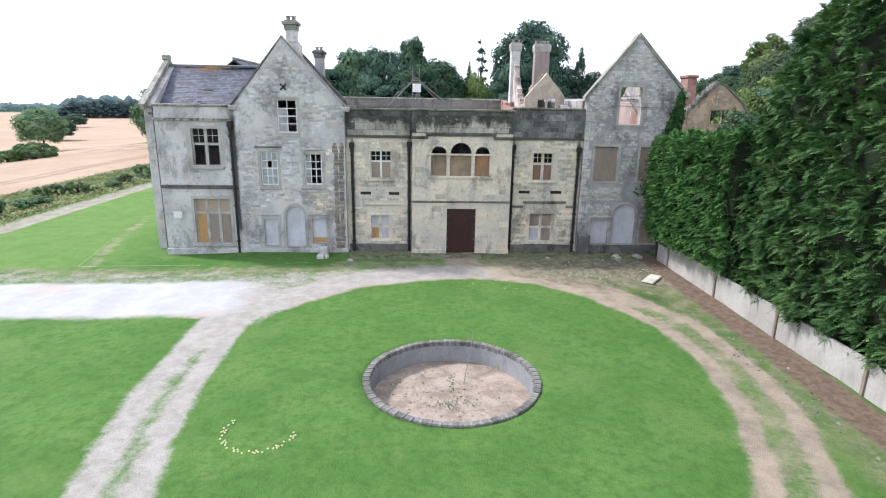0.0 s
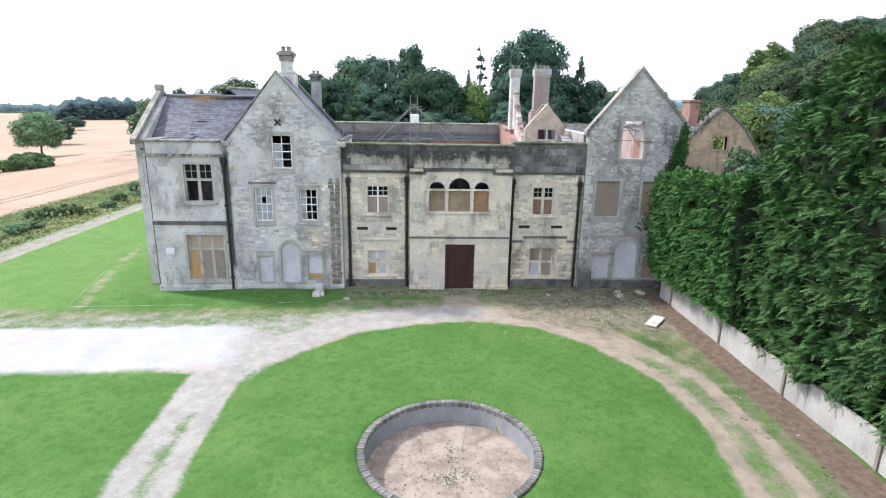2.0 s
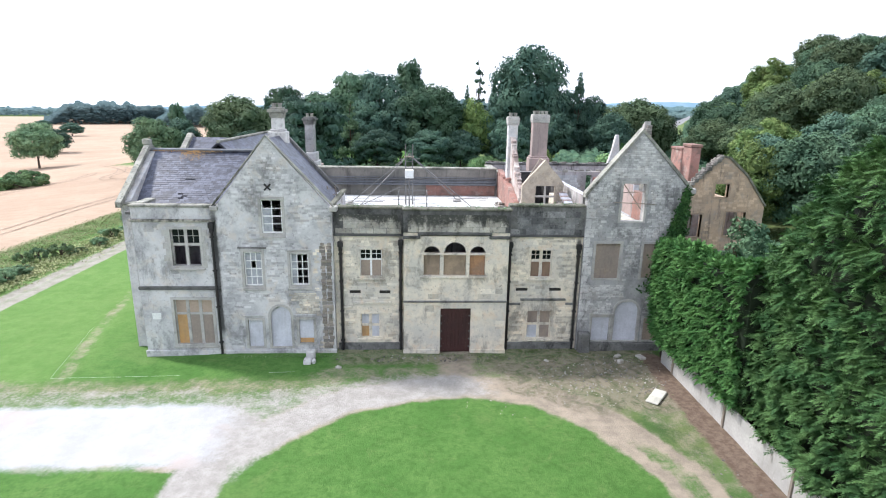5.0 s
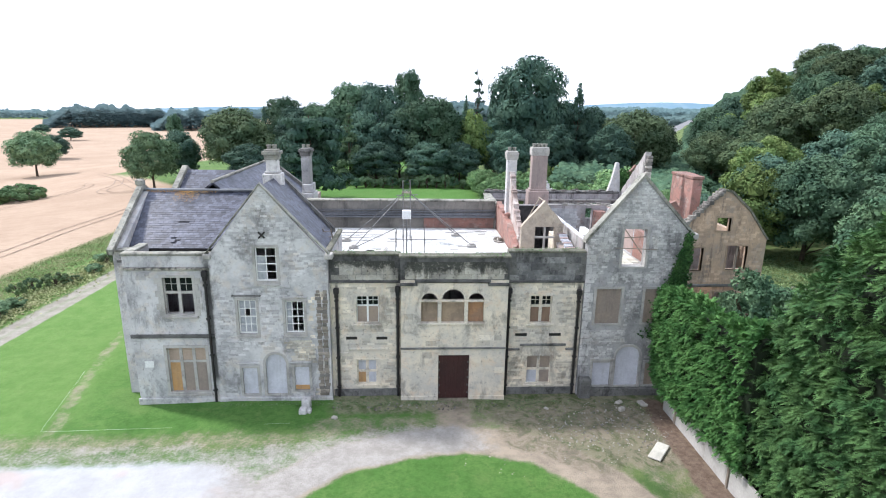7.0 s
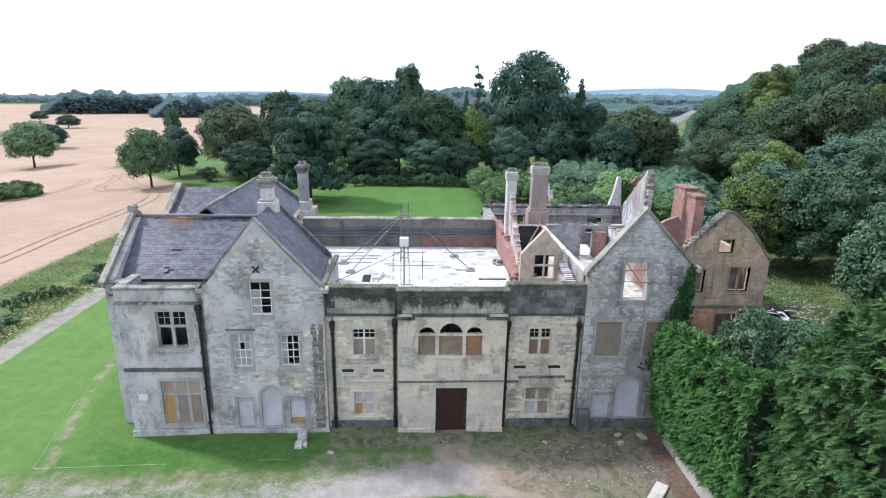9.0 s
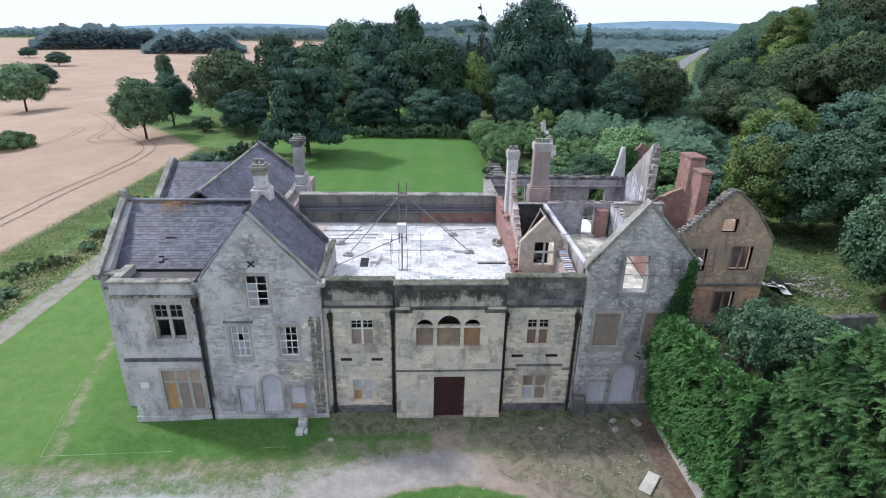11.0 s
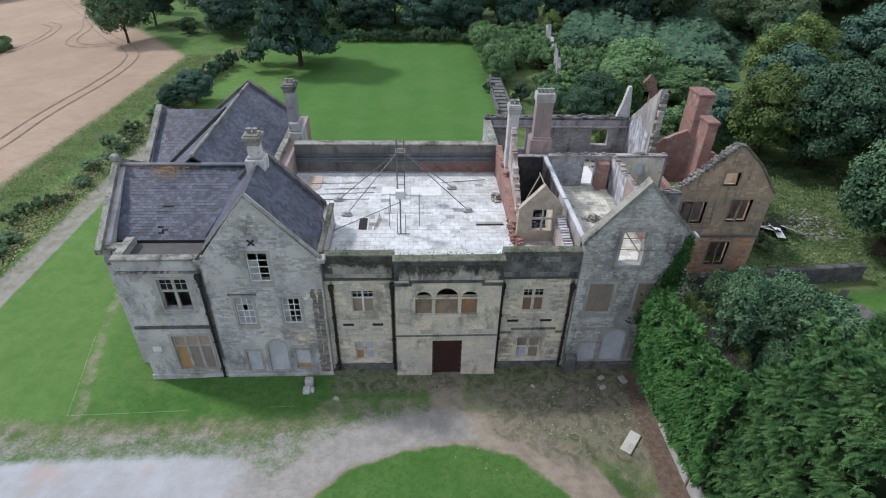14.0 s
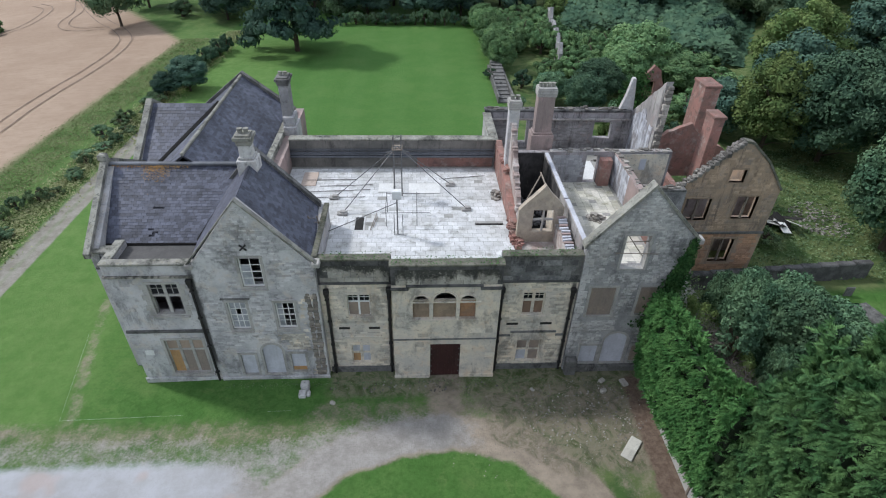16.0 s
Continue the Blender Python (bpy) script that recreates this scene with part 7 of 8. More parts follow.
flank_d = courses(rect(-7.15, -3.2, 0.46, 7.2), around(wD, wH, s=0.18) + [(-7.2, -3, 2.65, 3.15), (-6.4, -5.65, 3.6, 3.9), (-4.6, -3.9, 3.6, 3.9)], YF, 0.17, 0.42, 44, keep=-0.25)
flank_e = courses(rect(3.15, 7.5, 0.46, 7.2), around(wE, wI, s=0.18) + [(3, 7.6, 2.85, 3.35), (3.6, 4.5, 3.75, 4.05), (5.7, 6.5, 3.75, 4.05)], YF, 0.17, 0.40, 45, keep=-0.4)
lay("stone_coursing", flank_d + flank_e, COURSE_W, house)
lay("stone_coursing", courses(rect(-3.05, 3.0, 0.3, 7.15), [(-2.3, 2.0, 4.7, 7.2), (-1.1, 1.1, -1, 3.05), (-3.2, 3.2, 3.2, 3.45)], YC, 0.36, 0.8, 46, keep=0.08), COURSE_W, house)
for spans, y, mat in ((rect(-7.18, -3.14, 7.34, 8.8), YF - 0.06, PARAPET), (rect(3.09, 7.58, 7.34, 8.98), YF - 0.06, PARAPET_D), (rect(-3.1, 3.05, 7.58, 8.83), YC - 0.03, PARAPET)):
    lay_each(courses(spans, [], y, 0.36, 0.66, int(40 + y * 10)), mat, house, "parapet_block")
lay("stone_coursing", courses(rect(7.9, 10.55, 7.32, 9.62), [], 12.0, 0.2, 0.42, 47), worn("grey_painted_block", (0.45, 0.455, 0.48), (0.33, 0.335, 0.355), dirt=(0.13, 0.125, 0.125), amount=0.6, streak=True, spread=0.14), house)
lay("stone_coursing", courses(rect(13.0, 16.6, 3.4, 5.9), [], 12.0, 0.12, 0.3, 48, keep=-0.1), SOOT_C, house)
lay("stone_coursing", courses(rect(4.6, 16.6, 6.05, 8.7), [(13.4, 15.3, 6.8, 8.6), (6.9, 7.9, 6.4, 8.8)], 20.3, 0.14, 0.34, 49, keep=0.0), SOOT_C, house)
lay("stone_coursing", courses([(17.6, -0.1), (24.8, -0.1), (24.8, 7.3), (23.1, 9.5), (21.3, 11.0), (17.7, 7.5)], around(*rw, s=0.15) + [(17, 25, -1, 3.85)], 10.5, 0.2, 0.4, 50, keep=-0.25), worn("buff_coursed_wing_stone", (0.50, 0.365, 0.255), (0.37, 0.285, 0.215), dirt=(0.085, 0.078, 0.072), amount=0.8, streak=True, spread=0.16, tint=(0.32, 0.28, 0.25)), wing)
lay("stone_coursing", courses(rect(17.6, 24.8, -0.1, 3.55), around(*rw, s=0.15), 10.5, 0.2, 0.4, 53), worn("orange_coursed_wing_stone", (0.52, 0.315, 0.195), (0.39, 0.25, 0.17), dirt=(0.10, 0.075, 0.06), amount=0.7, streak=True, spread=0.16), wing)
# exposed jamb stones beside the first drainpipe
JAMB = worn("brown_jamb_stone", (0.30, 0.265, 0.225), (0.20, 0.175, 0.15), dirt=(0.07, 0.065, 0.06), amount=0.8, big=1.5, each=0.25)
rng = random.Random(6)
for i in range(33):
    z = 0.3 + i * 0.2
    for k in range(2):
        w = rng.uniform(0.2, 0.34)
        x_mid = -7.78 + 0.33 * k + rng.uniform(-0.04, 0.04)
        part("quoin", boxed((x_mid - w * 0.5, x_mid + w * 0.5, YG1 - rng.uniform(0.02, 0.09), YG1 + 0.03, z, z + 0.18), bevel=0.02), (JAMB, RUBBLE_D, JAMB)[(i * 2 + k * 3 + i // 4) % 3], house)
for i in range(11):
    z = 0.3 + i * 0.7
    for x, y, m in ((-18.4, YB, TRIM), ):
        w = 0.62 if i % 2 else 0.38
        part("quoin", boxed((x - 0.012, x + w, y - 0.018, y + 0.02, z, z + 0.66), bevel=0.012), STONE, house)
for i in range(13):
    w = 0.55 if i % 2 else 0.34
    part("quoin", boxed((7.6, 7.6 + w, YG2 - 0.022, YG2 + 0.02, 2.0 + i * 0.58, 2.54 + i * 0.58), bevel=0.012), COURSE_D, house)
# quoined surround of the first-floor bay window
for sx in (wA[0] - 0.16, wA[1] + 0.16):
    for i in range(6):
        w = 0.3 if i % 2 else 0.16
        x0, x1 = (sx - w, sx) if sx < -15.5 else (sx, sx + w)
        part("quoin", boxed((x0, x1, YB - 0.03, YB + 0.02, wA[2] - 0.1 + i * 0.38, wA[2] + 0.26 + i * 0.38), bevel=0.01), TRIM, house)

# ---- terrace tiles ----
PALEBED = worn("grey_tile_joint", (0.38, 0.375, 0.36), (0.27, 0.27, 0.245), amount=0.5)
near, rest = [], []
rng = random.Random(7)
ty = YF + 0.46
row_i = 0
while ty < 13.8:
    left = -7.15 if ty < 6.4 else -10.95
    tx = left - (0.3 if row_i % 2 else 0.0)
    while tx < 4.25:
        a, b = max(tx, left), min(tx + 0.6, 4.28)
        hole = (-5.75 < tx < -5.0 and 5.6 < ty < 7.2) or (2.0 < tx < 3.9 and 6.1 < ty < 6.35)
        if b - a > 0.12 and not hole and rng.random() > 0.012:
            s = (a + 0.010, b - 0.010, ty + 0.010, ty + 0.450, 7.37, 7.399 + rng.uniform(-0.001, 0.001))
            (near if ty < 2.9 and -7.2 < tx < 4.2 else rest).append(s)
        tx += 0.6
    ty += 0.46
    row_i += 1
terrace = part("tile_bed", boxed((-7.1, 4.2, YF + 0.45, 6.4, 7.386, 7.39), (-10.9, 4.2, 6.4, 14.2, 7.386, 7.392)), PALEBED, house, "terrace paved with pale square tiles")
for s in near[:300]:
    part("tile", boxed(s), TILE, terrace)
lay("tile_field", rest + near[300:], TILE, terrace)
# hatch and floor slot are raised near-black panels; their inner shade is only colour
part("roof_hatch", boxed((-5.62, -5.08, 5.7, 7.15, 7.39, 7.405)), DARK, house, "dark panel painted as the open roof hatch")
part("hatch_curb", boxed((-5.72, -5.62, 5.6, 7.25, 7.39, 7.42), (-5.08, -4.98, 5.6, 7.25, 7.39, 7.42), (-5.62, -5.08, 7.15, 7.25, 7.39, 7.42)), TILE, house)
part("floor_slot", boxed((2.1, 3.95, 6.15, 6.32, 7.40, 7.425)), DARK, house, "dark bar painted as a slot in the terrace")
part("lead_valley", boxed((-7.2, 4.28, YF + 0.44, YF + 0.62, 7.40, 7.44)), LEAD, house)

# ---- scaffold mast on the terrace ----
mast = thing("scaffold_mast", "galvanised scaffold tower with raking stays on the terrace", "scaffold", at=(-2.92, 10.2, 7.4))
for x in (-0.26, 0.26):
    for y in (-0.3, 0.3):
        part("pole", tubes(((x, y, 0), (x, y, 4.3 + 0.15 * (y < 0)), 0.035)), STEEL, mast)
for z in (0.4, 1.1, 1.8, 2.5, 3.2, 3.75):
    part("rung", tubes(((-0.3, -0.3, z), (0.3, -0.3, z), 0.022)), STEEL, mast)
    part("rung", tubes(((-0.26, -0.3, z), (-0.26, 0.3, z), 0.022)), STEEL, mast)
part("cross_pole", tubes(((-0.75, -0.3, 3.35), (0.8, -0.3, 3.4), 0.028)), STEEL, mast)
part("deck", boxed((-0.35, 0.35, -0.4, 0.4, 3.5, 3.55)), TIMBER, mast)
for ax, ay in ((-7.28, 9.58), (-6.53, 7.56), (0.81, 11.35), (1.71, 8.02)):
    part("stay", tubes(((0.0, -0.1, 3.7), (ax + 2.92, ay - 10.2, 0.1), 0.03)), STEEL, mast)
    w = part("ballast", boxed((ax + 2.92 - 0.35, ax + 2.92 + 0.3, ay - 10.2 - 0.2, ay - 10.2 + 0.2, 0.005, 0.16), (ax + 2.92 - 0.15, ax + 2.92 + 0.2, ay - 10.2 - 0.14, ay - 10.2 + 0.14, 0.16, 0.28), bevel=0.03), CONCRETE, mast, "concrete ballast block")
flood = thing("lamp_mast", "white flood lamp box on a steel tripod mast", "lamp", at=(-2.85, 5.2, 7.4))
part("pole", tubes(((0, 0, 0), (0, 0, 2.6), 0.045)), STEEL, flood)
part("lamp_box", boxed((-0.28, 0.28, -0.2, 0.2, 2.6, 3.15), bevel=0.03), WHITE, flood, "white sheet-metal box")
part("stay", tubes(((0, 0, 2.3), (-4.6, 0.12, 0.05), 0.025)), STEEL, flood)
for x0, y0 in ((-0.75, 0.9), (-0.75, 2.6), (1.2, 0.9), (1.2, 2.6), (0.32, -0.1), (-0.2, -0.1)):
    part("upright", tubes(((x0, y0, 0), (x0, y0, 1.5), 0.022)), STEEL, flood)
for a, b in (((-1.1, 0.9, 1.0), (2.0, 0.9, 1.0)), ((-0.75, 2.6, 1.4), (1.4, 2.6, 1.4)), ((-0.75, 0.7, 1.4), (-0.75, 2.8, 1.4)), ((1.2, 0.7, 1.4), (1.2, 2.8, 1.4)), ((-0.2, -0.1, 0.06), (0.6, -0.1, 0.06))):
    part("ledger", tubes((a, b, 0.022)), STEEL, flood)
for x0, x1, y0, y1, z, mat, lab in ((-4.35, -3.3, 10.4, 11.6, 7.42, WHITE, "white sheet lying on the terrace"), (-2.2, 0.0, 10.2, 11.6, 7.42, WHITE, "white sheet lying on the terrace"), (-9.9, -8.85, 11.3, 13.3, 7.42, worn("plywood_sheet", (0.55, 0.45, 0.38), (0.48, 0.40, 0.35)), "pale plywood sheet lying on the terrace")):
    ob = part("sheet", boxed((x0, x1, y0, y1, z, z + 0.03)), mat)
    tagged(ob, lab, "sheet")
for i, (a, b) in enumerate((((-9.4, 10.4, 7.46), (-4.9, 10.7, 7.46)), ((-9.9, 9.6, 7.46), (-5.2, 9.7, 7.46)), ((-8.5, 11.2, 7.46), (-4.8, 11.4, 7.46)), ((0.0, 12.2, 7.46), (3.4, 12.7, 7.46)), ((-4.6, 5.6, 7.46), (-4.3, 7.6, 7.46)), ((-4.45, 5.9, 7.47), (-4.2, 7.2, 7.47)), ((-9.6, 12.1, 7.46), (-6.0, 12.2, 7.46)))):
    tagged(part("loose_pole", tubes((a, b, 0.024)), TIMBER if i in (4, 5) else STEEL), "loose pole lying on the terrace", "pole", "loose poles")
tagged(part("ladder", tubes(((-7.75, 4.6, 7.42), (-8.0, 3.9, 9.6), 0.04), ((-7.35, 4.6, 7.42), (-7.5, 3.9, 9.6), 0.04), *[((-7.75 - 0.25 * k, 4.6 - 0.7 * k, 7.42 + 2.18 * k), (-7.35 - 0.15 * k, 4.6 - 0.7 * k, 7.42 + 2.18 * k), 0.02) for k in (0.15, 0.35, 0.55, 0.75, 0.92)]), TIMBER), "wooden ladder leaning on the slate roof edge", "ladder")


def rubble_heap(name, x, y, z, rx, ry, h, count, size, seed, material, label):
    """A loose heap of broken stones."""
    rng = np.random.RandomState(seed)
    spans = []
    for i in range(count):
        a, r = rng.uniform(0, 6.28), math.sqrt(rng.rand())
        px, py = x + rx * r * math.cos(a), y + ry * r * math.sin(a)
        s = size * rng.uniform(0.4, 1.2, 3)
        pz = z + h * (1 - r) * rng.rand()
        spans.append((px - s[0], px + s[0], py - s[1], py + s[1], pz - s[2] * 0.6, pz + s[2] * 0.6))
    ang = rng.uniform(0, 3.14, count)

    def twist(v):
        v = v.reshape(count, 8, 3)
        c = v.mean(1, keepdims=True)
        d = v - c
        ca, sa = np.cos(ang)[:, None], np.sin(ang)[:, None]
        tilt = rng.uniform(-0.5, 0.5, (count, 1))
        return (c + np.stack([d[..., 0] * ca - d[..., 1] * sa, d[..., 0] * sa + d[..., 1] * ca, d[..., 2] + d[..., 0] * tilt], -1)).reshape(-1, 3)

    ob = link_part(name, boxes_mesh(name, spans, material, twist))
    return tagged(ob, label, "rubble", kind="stuff")


rubble_heap("rubble", 3.9, 9.9, 7.4, 0.35, 0.7, 0.35, 40, 0.12, 1, RUBBLE, "small heap of rubble against the broken wall")
rubble_heap("rubble", 4.5, 5.0, 7.6, 0.4, 1.6, 0.7, 90, 0.13, 2, BRICK, "broken bricks spilling off the wall end")
rubble_heap("rubble", 7.2, 2.6, 8.4, 0.3, 1.6, 0.9, 90, 0.12, 3, RUBBLE, "broken stones along the partition wall")
rubble_heap("rubble", 10.3, 7.0, 7.3, 0.5, 0.5, 0.5, 30, 0.16, 4, RUBBLE, "rubble on the bare room floor")
rubble_heap("rubble", 35.9, 17.9, 0.02, 3.0, 3.0, 0.25, 260, 0.11, 5, RUBBLE, "pale rubble heap in the overgrown clearing")
rubble_heap("rubble", 8.2, -2.9, 0.0, 3.8, 2.5, 0.03, 330, 0.042, 6, RUBBLE, "scattered stones on the bare forecourt")
rubble_heap("rubble", -2.0, -0.75, 0.0, 5.5, 0.5, 0.05, 60, 0.05, 7, RUBBLE_D, "small fallen stones along the house wall")
rubble_heap("rubble", 10.6, -16.5, 0.0, 1.0, 8.0, 0.03, 70, 0.04, 8, RUBBLE_D, "loose stones on the soil beside the wall")
rubble_heap("rubble", POND[0], POND[1], -0.76, 2.5, 2.5, 0.01, 120, 0.03, 9, RUBBLE, "loose pebbles in the dry pond")
rubble_heap("rubble", 5.0, -6.0, 0.0, 5.0, 1.4, 0.01, 60, 0.025, 11, RUBBLE, "loose stones on the earth track")

# room floor boards on the east side
lay("floor_tile_field", [(7.9 + 0.5 * i, 8.38 + 0.5 * i, 1.0 + 0.42 * j, 1.4 + 0.42 * j, 7.28, 7.31 + 0.01 * ((i * 7 + j * 3) % 3)) for i in range(9) for j in range(26) if (i * 5 + j * 11) % 13], worn("mossy_floor_tile", (0.66, 0.635, 0.57), (0.50, 0.485, 0.40), dirt=(0.19, 0.19, 0.11), amount=0.7, spread=0.15), house)
for i in range(13):
    tooth = part("toothed_brick", boxed((-0.26, 0.26, -0.07, 0.07, -0.07, 0.07), bevel=0.015), BOARD_W if i % 3 else PINK, house, "white-painted brick of a broken edge")
    tooth.location, tooth.rotation_euler[2] = (7.0 + 0.02 * (i % 4), 1.3 + 0.23 * i, 8.75 + 0.045 * i), 0.12 * ((i * 5) % 7 - 3) * 0.3
part("edge_wall", boxed((6.75, 7.25, 1.1, 4.2, 7.3, 8.72)), RAW, house, "low broken wall under the toothed bricks")

# broken stones along the ruined wall tops
def crumbs(x0, x1, y0, y1, z, count, seed, material):
    """A line of loose broken stones on a wall top."""
    rng = random.Random(seed)
    spans = []
    for i in range(count):
        s, x, y = rng.uniform(0.04, 0.13), rng.uniform(x0, x1), rng.uniform(y0, y1)
        spans.append((x - s * 1.3, x + s * 1.3, y - s, y + s, z - 0.06, z + s * rng.uniform(0.5, 1.4)))
    return lay("rubble_cap", spans, material, house)


crumbs(8.0, 16.7, 12.05, 12.35, 9.74, 60, 2, RUBBLE)
crumbs(4.4, 16.4, 20.3, 20.9, 9.53, 90, 3, RUBBLE_D)
crumbs(12.65, 12.9, 6.2, 11.9, 9.66, 30, 4, RUBBLE)
crumbs(4.35, 4.65, 10.0, 14.2, 9.3, 40, 5, BRICK)
crumbs(13.7, 17.4, 9.9, 10.3, 7.83, 50, 6, RUBBLE_D)
crumbs(5.0, 7.4, 5.0, 11.8, 6.0, 140, 7, SOOT)
crumbs(13.0, 16.6, 12.6, 20.0, 6.02, 120, 8, RUBBLE_D)
part("debris_floor", boxed((4.75, 7.5, 4.6, 12.0, 5.6, 5.95)), DARK, house, "dark debris in the room behind the dormer")

# ---- ivy ----


def ivy(name, parent, spots, count, size, seed):
    rng = np.random.RandomState(seed)
    s = np.array(spots, float)
    i = rng.choice(len(s), count)
    pos = s[i, :3] + rng.normal(0, 1, (count, 3)) * s[i, 3:6]
    nrm = np.tile(np.array([0, -1.0, 0.4]), (count, 1))
    me = quads_mesh(name, leaf_quads(pos, nrm, size, rng, 0.6, 0.7), 4, LEAF_IVY)
    return link_part(name, me, None, parent, "green ivy")


ivy_ob = thing("ivy", "green ivy climbing the edge of the gable wall", "ivy")
ivy("leaf_mass", ivy_ob, [(13.42 - 0.055 * i, YG2 - 0.12, 9.7 - 0.40 * i, 0.10 + 0.03 * i, 0.06, 0.24) for i in range(15)], 7500, 0.08, 51)
ivy_b = thing("ivy", "green ivy on the broken brick gable", "ivy")
ivy("leaf_mass", ivy_b, [(18.6, 26.2, 8.6, 0.45, 0.2, 0.8), (18.2, 26.1, 7.2, 0.5, 0.3, 0.8), (19.3, 26.2, 10.0, 0.3, 0.2, 0.4), (19.4, 26.1, 7.8, 0.5, 0.3, 0.7), (21.8, 26.2, 7.6, 0.3, 0.2, 0.7)], 2600, 0.14, 52)

weed_rng = np.random.RandomState(31)
wx, wy = weed_rng.uniform(13.9, 17.3, 1500), weed_rng.uniform(1.5, 11.5, 1500)
wq = np.stack([wx, wy, 3.35 + np.abs(weed_rng.normal(0, 0.5, 1500))], 1)
tagged(link_part("weeds", quads_mesh("weeds", leaf_quads(wq, np.tile(np.array([0, 0, 1.0]), (1500, 1)), 0.12, weed_rng, 0.7, 0.5), 4, LEAF_BRAMBLE), None, house), "weeds growing in the roofless rooms", kind="stuff")
# moss on the copings
moss_rng = np.random.RandomState(3)
mp = np.stack([moss_rng.uniform(-7, 7.4, 900), moss_rng.uniform(-0.05, 0.75, 900), np.full(900, 9.0)], 1)
mp[:, 1] = np.where(np.abs(mp[:, 0]) < 3.1, mp[:, 1], mp[:, 1] + 0.5)
mp = mp[moss_rng.rand(900) < 0.55]
mp[:, 2] += np.where(mp[:, 0] > 3.1, 0.15, np.where(mp[:, 0] < -3.1, -0.02, 0.0))
tagged(link_part("moss", quads_mesh("moss", leaf_quads(mp, np.tile(np.array([0, 0, 1.0]), (len(mp), 1)), 0.045, moss_rng, 0.2, 0.8), 4, LEAF_IVY), None, house), "tufts of moss on the parapet", kind="stuff")
# orange lichen on the slates
lr = np.random.RandomState(8)
lx = np.where(lr.rand(700) < 0.6, lr.normal(-17.0, 0.55, 700), lr.uniform(-19.7, -15.2, 700))
lt = np.abs(lr.normal(0, 0.07, 700)) * np.where(np.abs(lx + 17) < 0.8, 1.3, 0.35)
lp = np.stack([lx, 6.75 - lt * 5.4, 11.46 - lt * 2.83], 1) + np.array([0, -0.02, 0.06])
nl = np.tile(np.array([0, -0.46, 0.89]), (700, 1))
tagged(link_part("lichen", quads_mesh("lichen", leaf_quads(lp, nl, 0.028, lr, 0.05, 0.9), 4, ORANGE), None, house), "orange lichen on the slates", kind="stuff")

# ---- forecourt things ----
slab_ob = part("stone_slab", boxed((-0.32, 0.32, -0.8, 0.8, 0.0, 0.1), bevel=0.03), worn("pale_slab", (0.60, 0.585, 0.52), (0.52, 0.50, 0.44), amount=0.3))
slab_ob.location, slab_ob.rotation_euler[2] = (10.25, -5.55, 0.03), radians(-40)
tagged(slab_ob, "pale rectangular stone slab lying on the ground", "slab")
blk = thing("stone_mounting_block", "weathered stepped stone block beside the wall", "stone", at=(-8.55, -1.1, 0))
part("upper_stone", boxed((-0.26, 0.24, 0.1, 0.55, 0, 0.58), bevel=0.05), COURSE_D, blk)
part("lower_stone", boxed((-0.34, 0.1, -0.4, 0.09, -0.1, 0.26), bevel=0.05), COURSE_D, blk)
part("lower_stone", boxed((0.12, 0.34, -0.3, 0.08, -0.1, 0.2), bevel=0.05), COURSE_D, blk)
for x, y, z, s in ((9.8, -1.45, 0.02, 0.2), (9.95, -0.6, -0.08, 0.22), (11.3, -0.8, -0.09, 0.3), (-6.8, -1.9, -0.06, 0.18), (5.4, -1.2, -0.08, 0.16)):
    st = part("loose_stone", boxed((-s, s, -s * 0.7, s * 0.7, -0.1, 0.3 * s + 0.12), bevel=0.06), RUBBLE)
    st.location, st.rotation_euler[2] = (x, y, z), x
    tagged(st, "loose squared stone lying on the forecourt", "stone", "loose stones")
rope = thing("rope_line", "thin white rope line pegged along the grass", "rope")
part("rope", tubes(((-22.4, -2.6, -0.18), (-15.6, -2.45, -0.13), 0.0035), ((-15.6, -2.45, -0.13), (-9.2, -2.4, 0.03), 0.0035)), WHITE, rope)
part("rope", tubes(((-22.4, -2.6, -0.18), (-24.0, 4.5, -0.18), 0.0035)), WHITE, rope)
EDGING = worn("yellowish_limestone", (0.62, 0.58, 0.34), (0.50, 0.48, 0.30), big=3.0)
# curved row of white stones on the lawn
for i in range(42):
    a = math.radians(150 + 205 * i / 41 + 4 * math.sin(i * 5.3))
    r = 1.05 * (1 + 0.06 * math.sin(i * 2.1))
    st = part("edging_stone", boxed((-0.03, 0.03, -0.022, 0.026, -0.02, 0.03), bevel=0.012), EDGING)
    st.location, st.rotation_euler[2] = (-7.35 + r * math.cos(a), -19.75 + 1.0 * r * math.sin(a), 0.01), a
    tagged(st, "small pale stone in a curved row on the lawn", "stone", "curved row of stones")

# weeds in the pond and along walls
wr = np.random.RandomState(14)
wp = np.concatenate([np.stack([wr.normal(POND[0] + 0.1, 0.45, 110), wr.normal(POND[1] - 0.5, 0.16, 110), np.full(110, -0.73)], 1),
                     np.stack([wr.normal(POND[0] + 0.1, 0.1, 70), wr.uniform(POND[1] - 0.5, POND[1] + 1.6, 70), np.full(70, -0.73)], 1),
                     np.stack([wr.uniform(-13.5, 7, 900), wr.normal(-0.45, 0.12, 900), np.full(900, 0.06)], 1)])
tagged(link_part("weeds", quads_mesh("weeds", leaf_quads(wp, np.tile(np.array([0, 0, 1.0]), (len(wp), 1)), 0.045, wr, 0.7, 0.5), 4, LEAF_BRAMBLE)), "low weeds in the pond and along the wall foot", "weeds", kind="stuff")

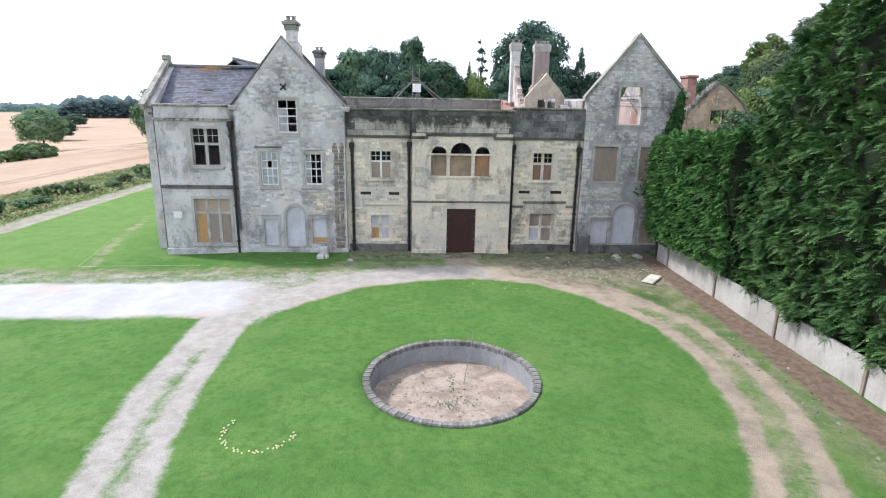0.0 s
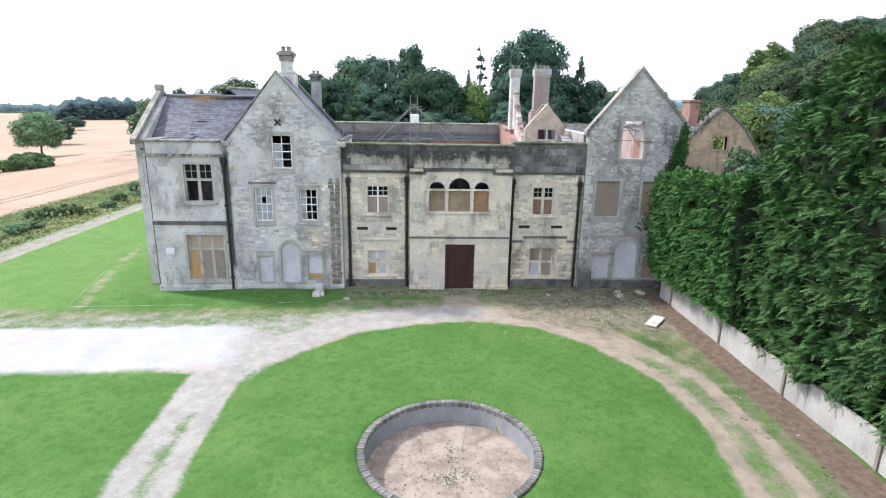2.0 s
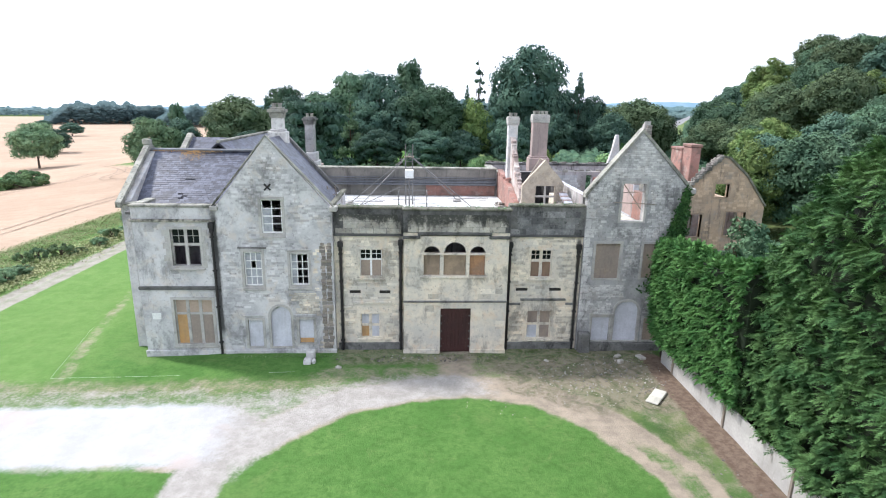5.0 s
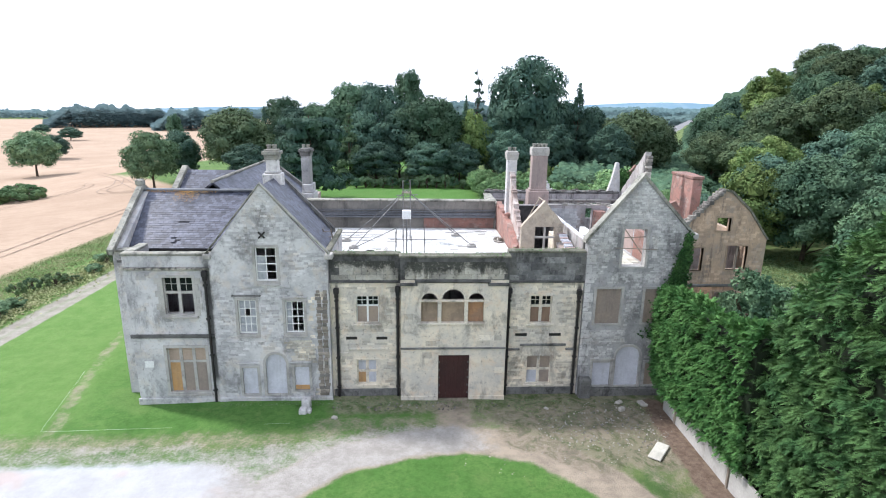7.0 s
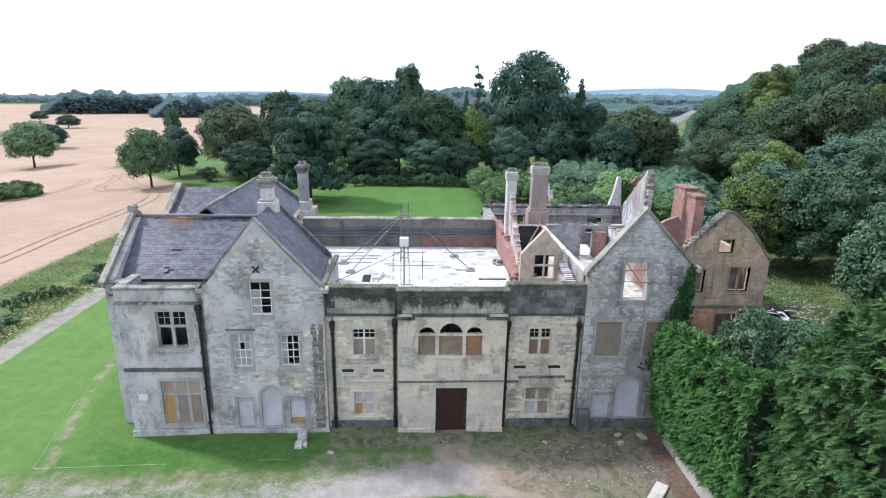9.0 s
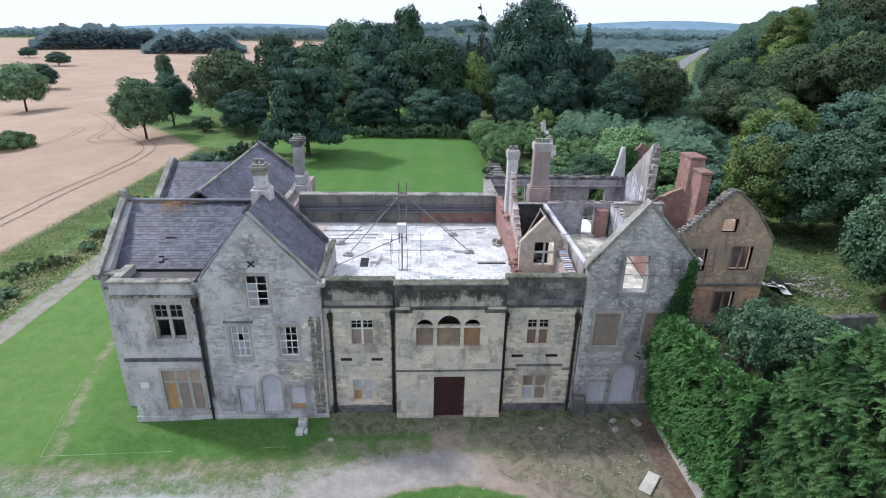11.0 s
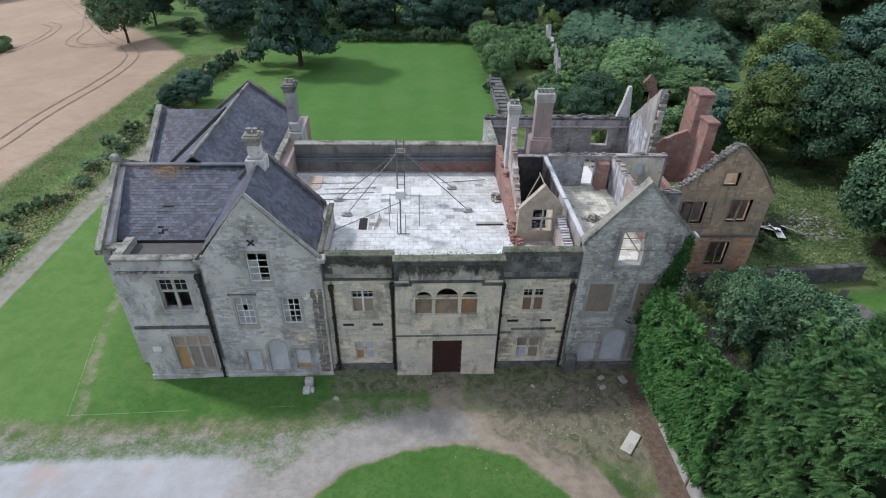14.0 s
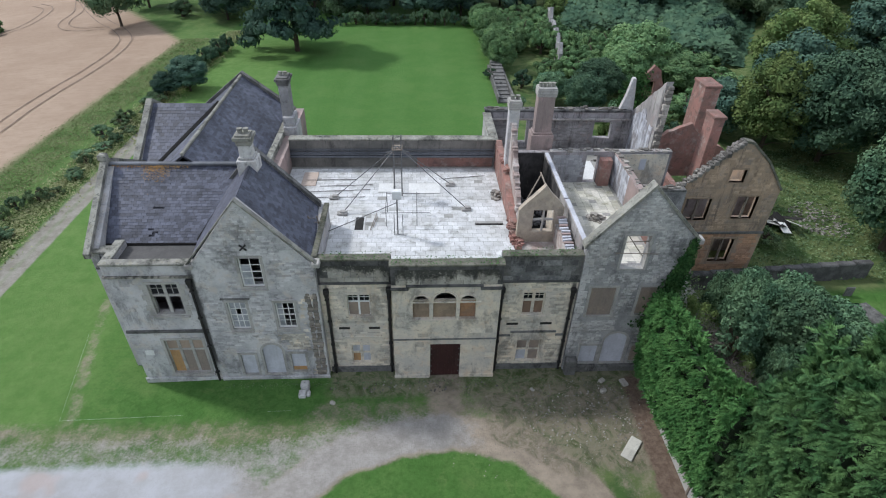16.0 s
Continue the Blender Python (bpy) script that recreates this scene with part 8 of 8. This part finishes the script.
mr = np.random.RandomState(15)
mx_, my_ = mr.uniform(0.9, 11.4, 5200), -0.5 - np.abs(mr.normal(0, 1.9, 5200))
patch = np.array([noise.noise((a * 0.55, b * 0.55, 3.0)) for a, b in zip(mx_, my_)]) > 0.08
mp2 = np.stack([mx_, my_, np.full(5200, 0.02)], 1)[patch & (my_ > -7) & ((mx_ > 5) | (my_ > -3))]
tagged(link_part("moss", quads_mesh("moss", leaf_tris(mp2, np.tile(np.array([0, 0, 1.0]), (len(mp2), 1)), 0.028, mr, 0.5), 3, LEAF_SCRUB)), "dark moss and low weeds on the bare forecourt", "moss", kind="stuff")

# ---- churchyard and clearing ----
gwall = thing("garden_wall", "low dark rubble garden wall with rounded coping", "wall")
for i in range(11):
    a, b = Vector((17.6 + 1.5 * i, 7.95 + 0.13 * i, 0)), Vector((17.6 + 1.5 * (i + 1), 7.95 + 0.13 * (i + 1), 0))
    part("wall_length", boxed((a.x + 0.005, b.x - 0.005, a.y, a.y + 0.45, -0.1, 1.35), bevel=0.02), LEDGE, gwall)
    part("coping_stone", boxed((a.x + 0.01, b.x - 0.01, a.y - 0.06, a.y + 0.51, 1.35, 1.55), bevel=0.08), LEDGE, gwall)
tomb = thing("chest_tomb", "grey stone chest tomb with a flat slab lid", "tomb", at=(30.7, 3.9, 0))
tomb.rotation_euler[2] = 0.25
part("chest", boxed((-0.5, 0.5, -1.1, 1.1, -0.1, 0.75), bevel=0.03), PLINTH, tomb)
part("lid", boxed((-0.75, 0.75, -1.4, 1.4, 0.75, 0.92), bevel=0.04), RIM, tomb)
head = part("headstone", boxed((-0.35, 0.35, -0.08, 0.08, -0.1, 0.85), bevel=0.06), PLINTH)
head.location = (31.2, 7.2, 0)
tagged(head, "small weathered headstone in the churchyard grass", "headstone")
junk = thing("scrap_sheeting", "crumpled white and black sheeting dumped on the grass", "debris", at=(31.0, 16.2, 0.1))
jr = random.Random(3)
for i in range(9):
    bm = boxed((-0.95, 0.95, -0.4, 0.4, -0.02, 0.03))
    bmesh.ops.rotate(bm, verts=bm.verts, cent=(0, 0, 0), matrix=Euler((jr.uniform(-0.5, 0.5), jr.uniform(-0.5, 0.5), jr.uniform(0, 3.1))).to_matrix())
    bmesh.ops.translate(bm, verts=bm.verts, vec=(jr.uniform(-1.1, 1.1), jr.uniform(-0.8, 0.8), jr.uniform(0.2, 0.8)))
    part("sheet", bm, WHITE if i % 2 else DARK, junk)
# garden steps and ruined garden wall beyond the house
steps = thing("garden_steps", "flight of stone garden steps with side walls", "steps", at=(10.3, 46.5, 0))
for i in range(12):
    part("step", boxed((-0.8, 0.8, i * 1.1, i * 1.1 + 1.05, -0.2, 0.12 + 0.14 * i), bevel=0.02), PLINTH, steps)
for x in (-1.1, 0.85):
    part("side_wall", boxed((x, x + 0.25, -0.2, 13.2, -0.2, 0.9), bevel=0.03), PLINTH, steps)
ruin = thing("garden_ruin", "broken grey stone garden wall among the bushes", "wall")
rr_ = random.Random(9)
for i in range(9):
    y = 60 + i * 3.0
    bm = bmesh.new()
    slab(bm, [(y, 0)] + [(y + 2.9, 0)] + [(y + 2.9, rr_.uniform(2.5, 4.2)), (y + 1.5, rr_.uniform(3.0, 5.0)), (y, rr_.uniform(2.2, 4.0))], [], lambda u, v, w: (20.0 + (u - 60) * 0.12 + w, u, v), 0.5)
    part("wall_length", bm, STONE_R, ruin)
# road far off between the trees
road = bmesh.new()
vs = [(road.verts.new((x - 4, y + 2, float(rise(x, y)) + 0.8)), road.verts.new((x + 4, y - 2, float(rise(x, y)) + 0.8))) for x, y in ROAD_LINE]
for a, b in zip(vs, vs[1:]):
    road.faces.new((a[0], a[1], b[1], b[0]))
tagged(part("road", road, worn("pale_asphalt", (0.22, 0.22, 0.23), (0.18, 0.18, 0.19))), "pale country road between the trees", "road", kind="structure")

for line_pts in TRACK_LINES:
    tagged(part("wheel_track", wheel_track(line_pts), worn("pressed_soil", (0.275, 0.202, 0.150), (0.225, 0.165, 0.120), amount=0.3)), "brown wheel tracks pressed into the stubble field", "track", kind="structure")

finial = thing("ball_finial", "weathered pink stone ball on the end of the garden wall", "finial", at=(18.6, 8.2, 1.55))
bm = bmesh.new()
bmesh.ops.create_uvsphere(bm, u_segments=16, v_segments=10, radius=0.26)
bmesh.ops.translate(bm, verts=bm.verts, vec=(0, 0, 0.3))
part("ball", bm, PINK, finial)
part("foot", tubes(((0, 0, -0.02), (0, 0, 0.08), 0.2), sides=12), PINK, finial)
